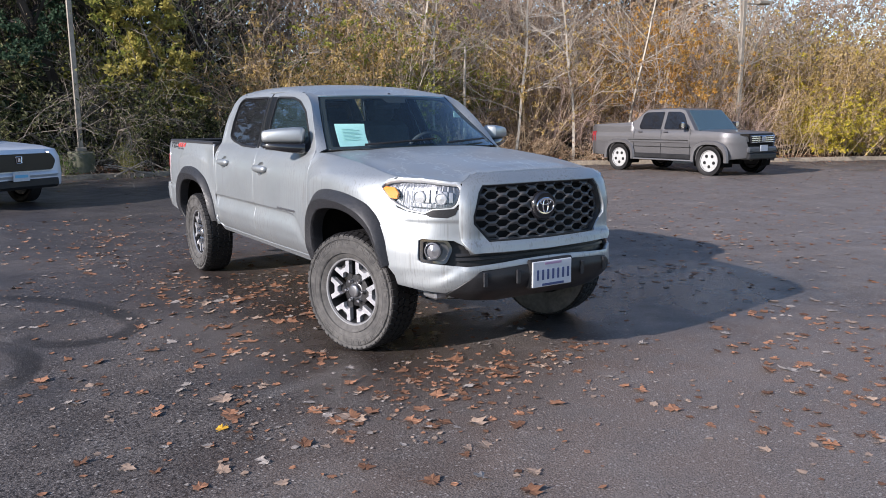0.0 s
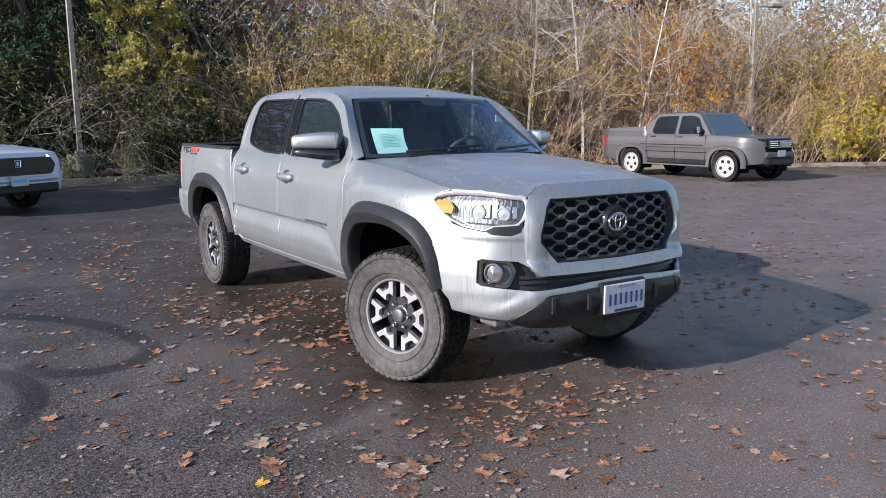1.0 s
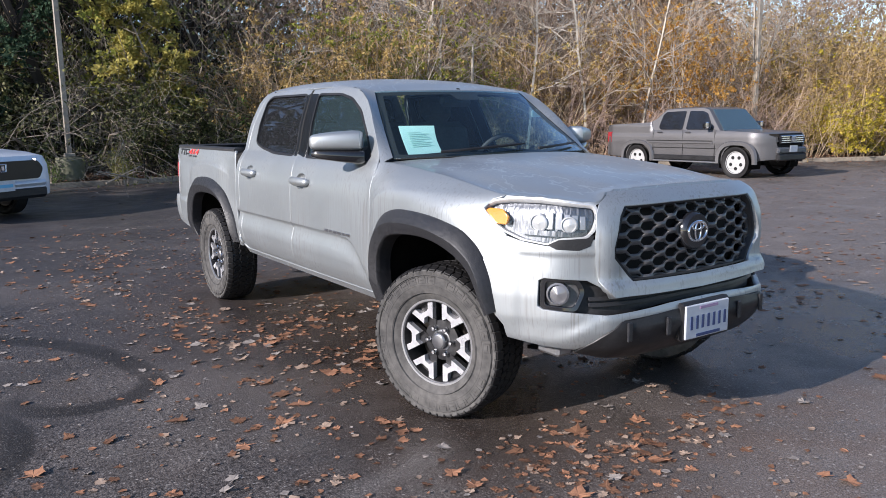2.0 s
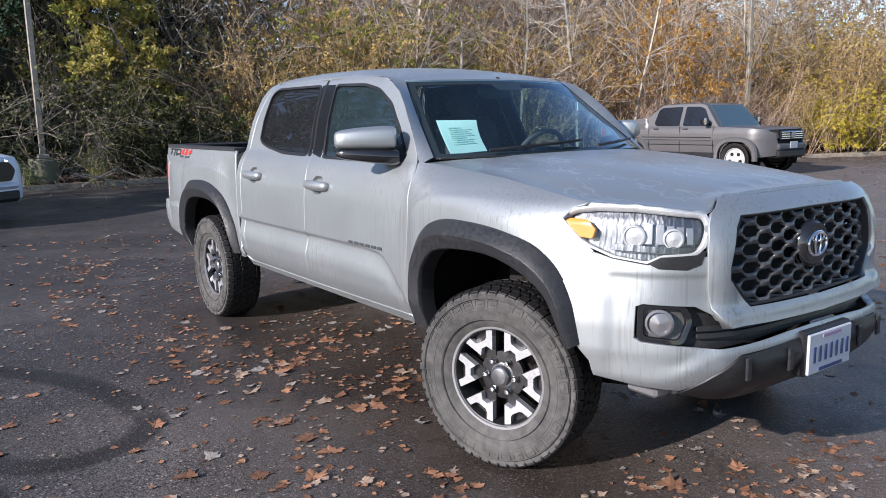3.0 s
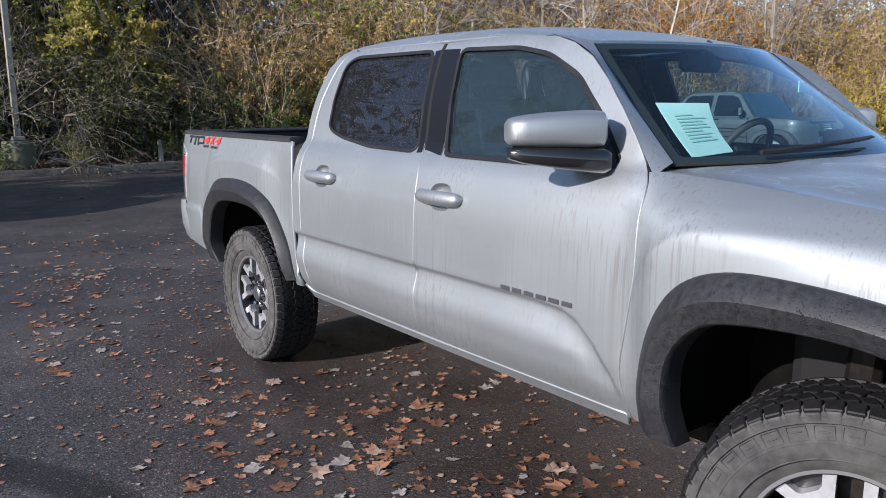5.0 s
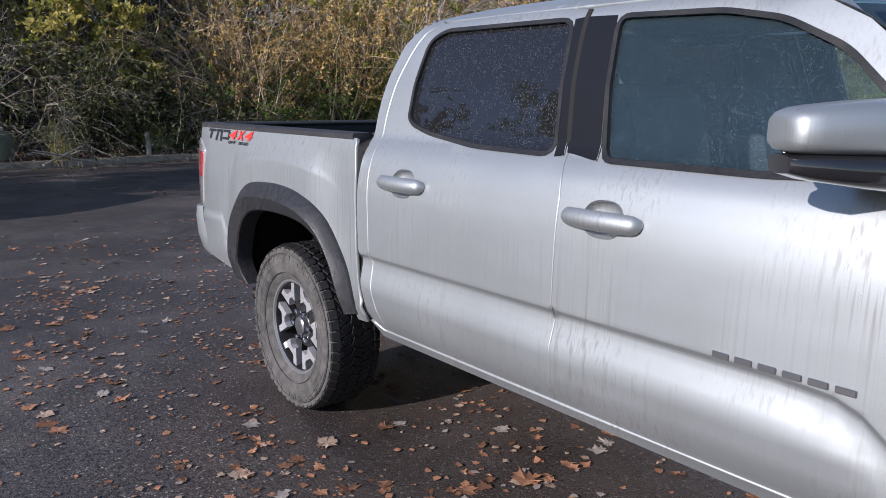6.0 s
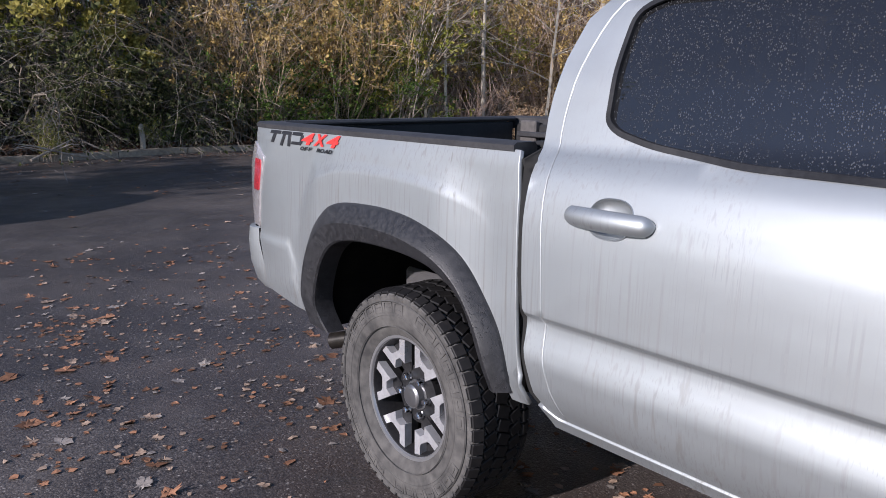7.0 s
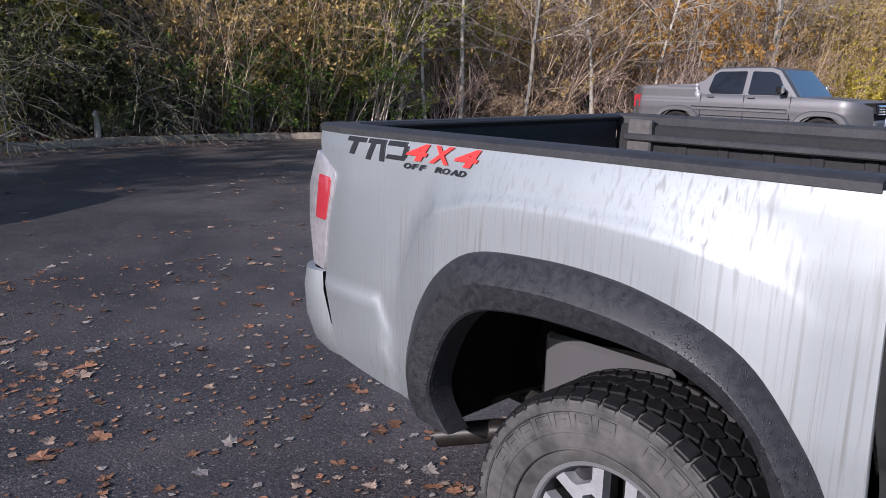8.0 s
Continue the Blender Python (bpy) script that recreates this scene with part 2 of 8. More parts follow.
class Geo:
    """Gathers the faces of one part."""

    def __init__(self):
        self.v, self.f = [], []

    def add(self, verts, faces, m=None):
        n = len(self.v)
        self.v += [tuple(m @ Vector(p)) if m else tuple(p) for p in verts]
        self.f += [tuple(i + n for i in f) for f in faces]
        return self

    def box(self, c, size, bevel=0.01, m=None):
        """A box with chamfered edges."""
        h = [s / 2 for s in size]
        b = min(bevel, *(k * 0.9 for k in h))
        verts, ids = [], {}
        for sx in (-1, 1):
            for sy in (-1, 1):
                for sz in (-1, 1):
                    for ax in range(3):
                        p = [sx * (h[0] - b), sy * (h[1] - b), sz * (h[2] - b)]
                        p[ax] += (sx, sy, sz)[ax] * b
                        ids[sx, sy, sz, ax] = len(verts)
                        verts.append((c[0] + p[0], c[1] + p[1], c[2] + p[2]))
        faces = []
        for ax in range(3):
            o1, o2 = [a for a in range(3) if a != ax]
            for s in (-1, 1):
                quad = []
                for a, d in ((-1, -1), (1, -1), (1, 1), (-1, 1)):
                    k = [0, 0, 0]
                    k[ax], k[o1], k[o2] = s, a, d
                    quad.append(ids[(*k, ax)])
                flip = (s > 0) == (ax == 1)
                faces.append(tuple(quad[::-1] if flip else quad))
            for a in (-1, 1):
                for d in (-1, 1):
                    k0, k1 = [0, 0, 0], [0, 0, 0]
                    k0[ax], k1[ax] = -1, 1
                    k0[o1] = k1[o1] = a
                    k0[o2] = k1[o2] = d
                    quad = [ids[(*k0, o1)], ids[(*k1, o1)], ids[(*k1, o2)], ids[(*k0, o2)]]
                    flip = (a * d > 0) == (ax == 1)
                    faces.append(tuple(quad if flip else quad[::-1]))
        for sx in (-1, 1):
            for sy in (-1, 1):
                for sz in (-1, 1):
                    tri = [ids[sx, sy, sz, a] for a in range(3)]
                    faces.append(tuple(tri if sx * sy * sz > 0 else tri[::-1]))
        return self.add(verts, faces, m)

    def tube(self, pts, radius, n=8, cap=True, m=None):
        pts = [Vector(p) for p in pts]
        rad = radius if isinstance(radius, (list, tuple)) else [radius] * len(pts)
        verts, faces = [], []
        side = None
        for i, p in enumerate(pts):
            d = (pts[min(i + 1, len(pts) - 1)] - pts[max(i - 1, 0)]).normalized()
            if side is None:
                side = d.orthogonal().normalized()
            side = (side - d * side.dot(d)).normalized()
            up = d.cross(side)
            for k in range(n):
                a = 2 * math.pi * k / n
                verts.append(p + (side * math.cos(a) + up * math.sin(a)) * rad[i])
        for i in range(len(pts) - 1):
            for k in range(n):
                a, b = i * n + k, i * n + (k + 1) % n
                faces.append((a, b, b + n, a + n))
        if cap:
            faces.append(tuple(range(n))[::-1])
            faces.append(tuple(range((len(pts) - 1) * n, len(pts) * n)))
        return self.add(verts, faces, m)

    def lathe(self, profile, n=48, m=None):
        """Turns (radius, height) pairs about z."""
        verts, faces = [], []
        for r, h in profile:
            for k in range(n):
                a = 2 * math.pi * k / n
                verts.append((r * math.cos(a), r * math.sin(a), h))
        for i in range(len(profile) - 1):
            for k in range(n):
                a, b = i * n + k, i * n + (k + 1) % n
                faces.append((a, b, b + n, a + n))
        return self.add(verts, faces, m)

    def loft(self, rings, closed=True, cap=True, m=None):
        n = len(rings[0])
        verts = [p for r in rings for p in r]
        faces = []
        for i in range(len(rings) - 1):
            for k in range(n if closed else n - 1):
                a, b = i * n + k, i * n + (k + 1) % n
                faces.append((a, b, b + n, a + n))
        if cap and closed:
            faces.append(tuple(range(n))[::-1])
            faces.append(tuple(range((len(rings) - 1) * n, len(rings) * n)))
        return self.add(verts, faces, m)

    def prism(self, poly, lo, hi, m=None):
        """A polygon in x, y raised from lo to hi."""
        n = len(poly)
        verts = [(x, y, lo) for x, y in poly] + [(x, y, hi) for x, y in poly]
        faces = [tuple(range(n))[::-1], tuple(range(n, 2 * n))]
        faces += [(k, (k + 1) % n, n + (k + 1) % n, n + k) for k in range(n)]
        return self.add(verts, faces, m)

    def make(self, name, material, parent=None, label="", smooth=35):
        bm = bmesh.new()
        vs = [bm.verts.new(p) for p in self.v]
        for f in self.f:
            if len(set(f)) > 2:
                try:
                    bm.faces.new([vs[i] for i in f])
                except ValueError:
                    pass
        bmesh.ops.recalc_face_normals(bm, faces=bm.faces)
        me = bpy.data.meshes.new(name)
        bm.to_mesh(me)
        bm.free()
        me.materials.append(material)
        me.polygons.foreach_set("use_smooth", [True] * len(me.polygons))
        me.set_sharp_from_angle(angle=radians(smooth))
        ob = new(name, me)
        if parent is not None:
            ob.parent = parent
        if label:
            ob["label"] = label
        return ob


def rounded(poly, r, n=4):
    """A polygon with its corners rounded."""
    out = []
    c = len(poly)
    for i in range(c):
        p, a, b = Vector(poly[i]), Vector(poly[i - 1]), Vector(poly[(i + 1) % c])
        da, db = a - p, b - p
        k = min(r, da.length * 0.45, db.length * 0.45)
        p0, p1 = p + da.normalized() * k, p + db.normalized() * k
        for j in range(n + 1):
            t = j / n
            out.append(tuple((1 - t) ** 2 * p0 + 2 * t * (1 - t) * p + t * t * p1))
    return out


def resample(poly, step, closed=True):
    out = []
    n = len(poly)
    for i in range(n if closed else n - 1):
        a, b = Vector(poly[i]), Vector(poly[(i + 1) % n])
        k = max(1, math.ceil((b - a).length / step))
        out += [tuple(a.lerp(b, j / k)) for j in range(k)]
    if not closed:
        out.append(tuple(poly[-1]))
    return out


def smooth_curve(pts, n):
    """n points, evenly spaced, on a Catmull-Rom curve through pts."""
    pts = [Vector(p) for p in pts]
    dense = []
    for i in range(len(pts) - 1):
        p0, p1, p2, p3 = pts[max(i - 1, 0)], pts[i], pts[i + 1], pts[min(i + 2, len(pts) - 1)]
        for j in range(12):
            t = j / 12
            dense.append(0.5 * ((2 * p1) + (p2 - p0) * t + (2 * p0 - 5 * p1 + 4 * p2 - p3) * t * t + (3 * p1 - p0 - 3 * p2 + p3) * t ** 3))
    dense.append(pts[-1])
    lens = np.concatenate([[0], np.cumsum([(b - a).length for a, b in zip(dense, dense[1:])])])
    arr = np.array([tuple(p) for p in dense])
    want = np.linspace(0, lens[-1], n)
    return [tuple(np.interp(w, lens, arr[:, k]) for k in range(arr.shape[1])) for w in want]


def inside(poly, pts):
    """Which of the points lie in the polygon."""
    x, y = pts[:, 0], pts[:, 1]
    hit = np.zeros(len(pts), bool)
    n = len(poly)
    for i in range(n):
        (x0, y0), (x1, y1) = poly[i], poly[(i + 1) % n]
        if y0 == y1:
            continue
        hit ^= ((y0 > y) != (y1 > y)) & (x < (x1 - x0) * (y - y0) / (y1 - y0) + x0)
    return hit


def edge_distance(loops, pts):
    best = np.full(len(pts), 1e9)
    for poly in loops:
        for i in range(len(poly)):
            a, b = np.array(poly[i]), np.array(poly[(i + 1) % len(poly)])
            d = b - a
            t = np.clip(((pts - a) @ d) / max(d @ d, 1e-12), 0, 1)
            best = np.minimum(best, np.linalg.norm(pts - a - t[:, None] * d, axis=1))
    return best


def panel(name, outline, fn, material, parent, holes=(), step=0.045, depth=0.015, label="", mirror=False, roll=0.0025, lines=()):
    """A pressed sheet: the outline in (u, v), filled, laid on the surface fn(u, v), with turned-in edges all round."""
    loops = [resample(outline, step)] + [resample(h, step) for h in holes]
    arr = np.array(loops[0])
    lo, hi = arr.min(0), arr.max(0)
    gu, gv = np.meshgrid(np.arange(lo[0], hi[0], step), np.arange(lo[1], hi[1], step))
    grid = np.stack([gu.ravel() + (np.round((gv.ravel() - lo[1]) / step) % 2) * step / 2, gv.ravel()], 1)
    ok = inside(loops[0], grid)
    for h in loops[1:]:
        ok &= ~inside(h, grid)
    ok &= edge_distance(loops, grid) > step * 0.45
    pts, edges = [], []
    for loop in loops:
        n = len(pts)
        pts += [tuple(p) for p in loop]
        edges += [(n + i, n + (i + 1) % len(loop)) for i in range(len(loop))]
    if lines:
        extra = np.array([p for ln in lines for p in resample(ln, 0.02, False)])
        in_ex = inside(loops[0], extra)
        for h in loops[1:]:
            in_ex &= ~inside(h, extra)
        extra = extra[in_ex & (edge_distance(loops, extra) > 0.004)]
        g2 = grid[ok]
        far = np.array([np.hypot(extra[:, 0] - q[0], extra[:, 1] - q[1]).min() > 0.014 for q in g2])
        pts += [tuple(p) for p in extra] + [tuple(p) for p in g2[far]]
    else:
        pts += [tuple(p) for p in grid[ok]]
    res = delaunay_2d_cdt([Vector(p) for p in pts], edges, [], 0, 1e-5)
    p2 = np.array([tuple(p) for p in res[0]])
    tris = [tuple(f) for f in res[2]]
    cen = np.array([p2[list(f)].mean(0) for f in tris])
    keep = inside(loops[0], cen)
    for h in loops[1:]:
        keep &= ~inside(h, cen)
    tris = [f for f, k in zip(tris, keep) if k]
    sgn = -1 if mirror else 1
    e = 0.004

    def at(u, v):
        q = fn(u, v)
        return np.array((q[0] * sgn, q[1], q[2]))

    pos = np.array([at(u, v) for u, v in p2])
    nor = []
    for (u, v) in p2:
        n = np.cross(at(u + e, v) - at(u - e, v), at(u, v + e) - at(u, v - e))
        nor.append(n / max(np.linalg.norm(n), 1e-9))
    nor = np.array(nor)
    # outward: away from the car's middle line or upwards, as the surface says
    test = fn(*p2[len(p2) // 2])
    want = panel_out(test, sgn)
    if np.mean(nor @ want) < 0:
        nor = -nor
    out = []
    for f in tris:
        a, b, c = pos[list(f)]
        out.append(f if np.cross(b - a, c - a) @ nor[f[0]] > 0 else f[::-1])
    count = {}
    for f in out:
        for i in range(3):
            a, b = f[i], f[(i + 1) % 3]
            count[(a, b)] = count.get((a, b), 0) + 1
    rim = [(a, b) for a, b in count if (b, a) not in count]
    verts, norms, faces = [tuple(p) for p in pos], [tuple(n) for n in nor], list(out)
    first, back = {}, {}
    pulled = set()
    for a, b in rim:
        if abs(pos[a][0]) < 2e-3 and abs(pos[b][0]) < 2e-3:
            continue
        for k in (a, b):
            pulled.add(k)
    sums = {}
    for a, b in rim:
        if a in pulled and b in pulled:
            d = pos[b] - pos[a]
            o = np.cross(d, nor[a])
            o = o / max(np.linalg.norm(o), 1e-9)
            for k in (a, b):
                sums[k] = sums.get(k, 0) + o
    for k, o in sums.items():
        o = o / max(np.linalg.norm(o), 1e-9)
        edge_n = o + nor[k] * 0.8
        edge_n = edge_n / np.linalg.norm(edge_n)
        first[k] = len(verts)
        verts.append(tuple(pos[k] - nor[k] * roll + o * roll * 0.8))
        norms.append(tuple(edge_n))
        back[k] = len(verts)
        verts.append(tuple(pos[k] - nor[k] * depth + o * roll * 0.8))
        norms.append(tuple(o))
    for a, b in rim:
        if a in first and b in first:
            faces.append((b, a, first[a], first[b]))
            faces.append((first[b], first[a], back[a], back[b]))
    return mesh_object(name, verts, faces, material, parent, label, True, norms)


def panel_out(p, sgn):
    """Which way is outwards on the truck's shell."""
    if p[2] > 1.72 or (p[1] < 0.62 and abs(p[0]) < 0.70 and p[2] > 1.11):
        return np.array((0, -0.2, 1.0))
    if p[1] < -0.45:
        return np.array((math.copysign(0.5, p[0] * sgn) * abs(p[0]), -1.0, 0.1))
    if p[1] > 4.41:
        return np.array((0, 1.0, 0))
    if abs(p[0]) < 0.5:
        return np.array((0, -1.0 if p[1] < 1.3 else 1.0, 0.4))
    return np.array((p[0] * sgn / abs(p[0]), 0, 0.1))


def table(zs, ws, width=0.012):
    """A smoothed table of widths by height."""
    z = np.arange(0.2, 1.95, 0.002)
    w = np.interp(z, zs, ws)
    k = np.exp(-0.5 * (np.arange(-30, 31) * 0.002 / width) ** 2)
    w = np.convolve(np.pad(w, 30, mode="edge"), k / k.sum(), "valid")
    return lambda q: float(np.interp(q, z, w))


def step01(a, b, x):
    t = min(1.0, max(0.0, (x - a) / (b - a)))
    return t * t * (3 - 2 * t)

# ---- the silver pickup: front towards -y, near (passenger) side at -x ----
pickup = thing("pickup_truck", "silver double-cab pickup truck, dusty and rain-streaked, parked on wet asphalt", "pickup truck")

_corner = smooth_curve([(-0.885, 0.0), (-0.882, -0.12), (-0.868, -0.25), (-0.835, -0.37), (-0.765, -0.52), (-0.65, -0.675), (-0.50, -0.775), (-0.30, -0.845), (0.0, -0.885)], 400)
_cx, _cy = np.array([p[0] for p in _corner]), np.array([p[1] for p in _corner])
_nx = _cx.copy()
_push = np.interp(_nx, [-0.835, -0.765, -0.65, -0.50, -0.30, 0.0], [0.0, 0.012, 0.036, 0.052, 0.030, 0.0])
_push = np.convolve(np.pad(_push, 15, mode="edge"), np.ones(31) / 31, "valid")
_cx, _cy = _cx - 0.66 * _push * np.minimum(1.0, -_nx / 0.3), _cy - _push
_cs = np.concatenate([[0], np.cumsum(np.hypot(np.diff(_cx), np.diff(_cy)))])
S_MID = float(_cs[-1])
_tx, _ty = np.gradient(_cx, _cs), np.gradient(_cy, _cs)


def shell_base(s):
    """Plan of the shell: s runs forwards along the side, round the corner, to the middle of the nose."""
    if s <= 0:
        return -0.885, -s, -1.0, 0.0
    k = min(s, S_MID)
    x, y = float(np.interp(k, _cs, _cx)), float(np.interp(k, _cs, _cy))
    tx, ty = float(np.interp(k, _cs, _tx)), float(np.interp(k, _cs, _ty))
    ln = math.hypot(tx, ty)
    if s > S_MID:
        x += s - S_MID
    return x, y, ty / ln, -tx / ln


def s_x(x):
    """s on the nose for |x|."""
    return float(np.interp(-abs(x), _nx, _cs))


def s_y(y):
    return -y if y >= 0 else float(np.interp(-y, -_cy, _cs))


W_DOOR = table([0.36, 0.40, 0.50, 0.53, 0.58, 0.66, 0.80, 0.90, 1.00, 1.06, 1.12, 1.18, 1.225, 1.26, 1.45, 1.60, 1.66, 1.70, 1.74, 1.78],
               [0.79, 0.80, 0.845, 0.864, 0.882, 0.892, 0.893, 0.892, 0.889, 0.884, 0.872, 0.850, 0.820, 0.787, 0.728, 0.667, 0.638, 0.600, 0.54, 0.45], 0.010)


def pressing(y, z):
    """The step pressed along the doors: the skin tucks under a line and swells out again below it."""
    line = float(np.interp(y, [0.60, 0.66, 0.735, 0.80, 0.86, 1.0], [0.53, 0.63, 0.715, 0.765, 0.787, 0.796]))
    k = line - z
    if k < -0.008:
        return 0.0
    depth = -0.021 * step01(-0.008, 0.012, k) + 0.024 * step01(0.012, 0.13, k) - 0.003 * step01(0.13, 0.3, k)
    return depth * (0.30 + 0.70 * step01(0.68, 0.92, y)) * step01(0.60, 0.66, y)


W_FEND = table([0.40, 0.50, 0.60, 0.80, 1.00, 1.06, 1.10, 1.13, 1.16, 1.19, 1.21, 1.25], [0.82, 0.85, 0.875, 0.890, 0.894, 0.888, 0.868, 0.842, 0.808, 0.765, 0.72, 0.62])
W_BED = table([0.40, 0.50, 0.60, 0.80, 1.00, 1.10, 1.16, 1.22, 1.26, 1.30], [0.83, 0.855, 0.874, 0.882, 0.880, 0.876, 0.870, 0.864, 0.850, 0.82])
D_CORNER = table([0.36, 0.44, 0.50, 0.60, 0.70, 0.80, 0.90, 1.00, 1.06, 1.12, 1.16, 1.20], [-0.10, -0.02, 0.015, 0.035, 0.038, 0.030, 0.015, 0.0, -0.008, -0.045, -0.10, -0.17])
D_NOSE = table([0.36, 0.42, 0.48, 0.55, 0.62, 0.66, 0.72, 0.80, 0.90, 1.00, 1.06, 1.10, 1.13, 1.16, 1.20], [-0.16, -0.06, 0.0, 0.03, 0.036, 0.025, 0.008, 0.0, 0.004, 0.0, -0.01, -0.026, -0.055, -0.10, -0.20])


def hood_edge(y):
    """Height of the seam between wing and hood."""
    return float(np.interp(y, [-0.6, -0.45, -0.2, 0.0, 0.3, 0.62], [1.108, 1.128, 1.165, 1.190, 1.218, 1.240]))


BLISTER_F = [(-0.60, 1.128), (-0.323, 1.126), (-0.027, 1.128), (0.185, 1.125), (0.30, 1.118), (0.398, 1.105), (0.47, 1.075), (0.52, 1.035), (0.56, 0.96), (0.59, 0.86)]
BLISTER_R = [(2.78, 0.90), (2.84, 1.00), (2.93, 1.072), (3.06, 1.108), (3.20, 1.126), (3.40, 1.136), (3.60, 1.134), (3.72, 1.118), (3.83, 1.085), (3.90, 1.02), (3.96, 0.90), (4.00, 0.75)]


def bulge(y, z, line):
    """The blister pressed round a wheel arch: a sharp shoulder along the line and a hollow above it."""
    k = z - float(np.interp(y, [p[0] for p in line], [p[1] for p in line]))
    return 0.009 * step01(0.022, -0.016, k) + 0.016 * step01(0.11, 0.0, k)


def shell_d(s, z):
    y = -s if s <= 0 else -s * 0.8
    fend = 0.0
    if y < 0.70:
        zs = z - (hood_edge(max(y, -0.45)) - 1.19) * step01(0.95, 1.08, z)
        fend = W_FEND(zs) - 0.885 + 0.75 * bulge(y, z, BLISTER_F) * step01(0.62, 0.50, y)
    if y > 2.66:
        rear = W_BED(z) - 0.885 + bulge(y, z, BLISTER_R) * step01(4.04, 3.80, y) * step01(2.84, 3.12, y)
        if y > 4.2:
            rear -= 0.55 * (y - 4.2) ** 2
        # pressed corner below the tail lamp
        rear += 0.010 * step01(3.99, 4.06, y) * step01(0.80, 0.765, z) * step01(-0.02, 0.03, (y - 3.96) - (z - 0.49) * 0.42)
    door = W_DOOR(z) - 0.885 + (pressing(y, z) if 0.6 < y < 2.75 else 0.0)
    if y > 2.66:
        split = 2.742 + 0.030 * step01(1.13, 1.32, z)
        side = door + (rear - door) * step01(split - 0.002, split + 0.003, y) * step01(1.38, 1.33, z)
    elif y < 0.70:
        # the lower door pressing runs out before the wing
        side = fend + (door - fend) * step01(0.53, 0.64, y)
    else:
        side = door
    if s > 0.12:
        a = step01(0.12, 0.42, s)
        b = step01(0.62, 0.92, s)
        front = D_CORNER(z) + (D_NOSE(z) - D_CORNER(z)) * b
        return side + (front - side) * a
    return side


def shell(s, z, out=0.0):
    x, y, nx, ny = shell_base(s)
    d = shell_d(s, z) + out
    return (x + nx * d, y + ny * d, z)


def side_at(out=0.0):
    """(y, z) on the flank."""
    return lambda y, z: shell(s_y(y), z, out)


def wrap_at(out=0.0):
    return lambda s, z: shell(s, z, out)


def nose_at(out=0.0):
    """(x, z) on the nose, both halves."""
    def f(x, z):
        p = shell(s_x(x), z, out)
        return (math.copysign(abs(p[0]), x) if x else 0.0, p[1], p[2])
    return f


def both(name, outline, fn, material, parent=None, **kw):
    """The panel and its mirror image on the far side."""
    return [panel(name, outline, fn, material, parent or pickup, mirror=m, **kw) for m in (False, True)]


ARCH_F_OUT = [(0.560, 0.505), (0.550, 0.64), (0.525, 0.757), (0.482, 0.871), (0.415, 0.955), (0.317, 1.003), (0.18, 1.02), (-0.065, 1.010), (-0.237, 0.975), (-0.330, 0.918), (-0.392, 0.845), (-0.435, 0.750), (-0.463, 0.615)]
ARCH_F_IN = [(0.42, 0.484), (0.44, 0.61), (0.424, 0.743), (0.356, 0.84), (0.265, 0.884), (0.073, 0.905), (-0.093, 0.900), (-0.224, 0.861), (-0.317, 0.800), (-0.366, 0.725), (-0.398, 0.644), (-0.415, 0.59)]
ARCH_R_OUT = [(2.776, 0.535), (2.790, 0.61), (2.820, 0.71), (2.876, 0.80), (2.962, 0.902), (3.055, 0.960), (3.16, 0.992), (3.28, 1.012), (3.45, 1.018), (3.66, 1.000), (3.775, 0.940), (3.865, 0.83), (3.930, 0.675), (3.955, 0.515)]
ARCH_R_IN = [(2.852, 0.528), (2.876, 0.62), (2.912, 0.72), (2.962, 0.802), (3.060, 0.862), (3.16, 0.884), (3.29, 0.892), (3.48, 0.888), (3.635, 0.858), (3.728, 0.780), (3.792, 0.65), (3.802, 0.56), (3.76, 0.475)]


def mid_arch(a, b, k, n=40):
    a, b = smooth_curve(a, n), smooth_curve(b, n)
    return [(p[0] + (q[0] - p[0]) * k, p[1] + (q[1] - p[1]) * k) for p, q in zip(a, b)]


def wheel_flare(name, a, b):
    for m in (1, -1):
        n = 72
        ca, cb = smooth_curve(a, n), smooth_curve(b, n)
        rows = []
        for w, o in ((-0.02, -0.01), (0.0, 0.008), (0.04, 0.015), (0.25, 0.036), (0.45, 0.055), (0.50, 0.057), (0.56, 0.055), (0.80, 0.045), (0.96, 0.037), (1.0, 0.030), (1.02, 0.010), (1.02, -0.05)):
            row = []
            for i, (p, q) in enumerate(zip(ca, cb)):
                fade = 0.75 + 0.25 * min(1, min(i, n - 1 - i) / 6)
                x, y, z = shell(s_y(p[0] + (q[0] - p[0]) * w), p[1] + (q[1] - p[1]) * w, o * fade if o > 0 else o)
                row.append((x * m, y, z))
            rows.append(row)
        g = Geo().loft(rows, closed=False, cap=False)
        for end in (0, n - 1):
            base = len(g.v)
            g.v += [r[end] for r in rows]
            g.f.append(tuple(range(base, base + len(rows))))
        g.make(name, FLARE, pickup, "textured dark grey plastic wheel-arch flare" if m > 0 else "", 28)


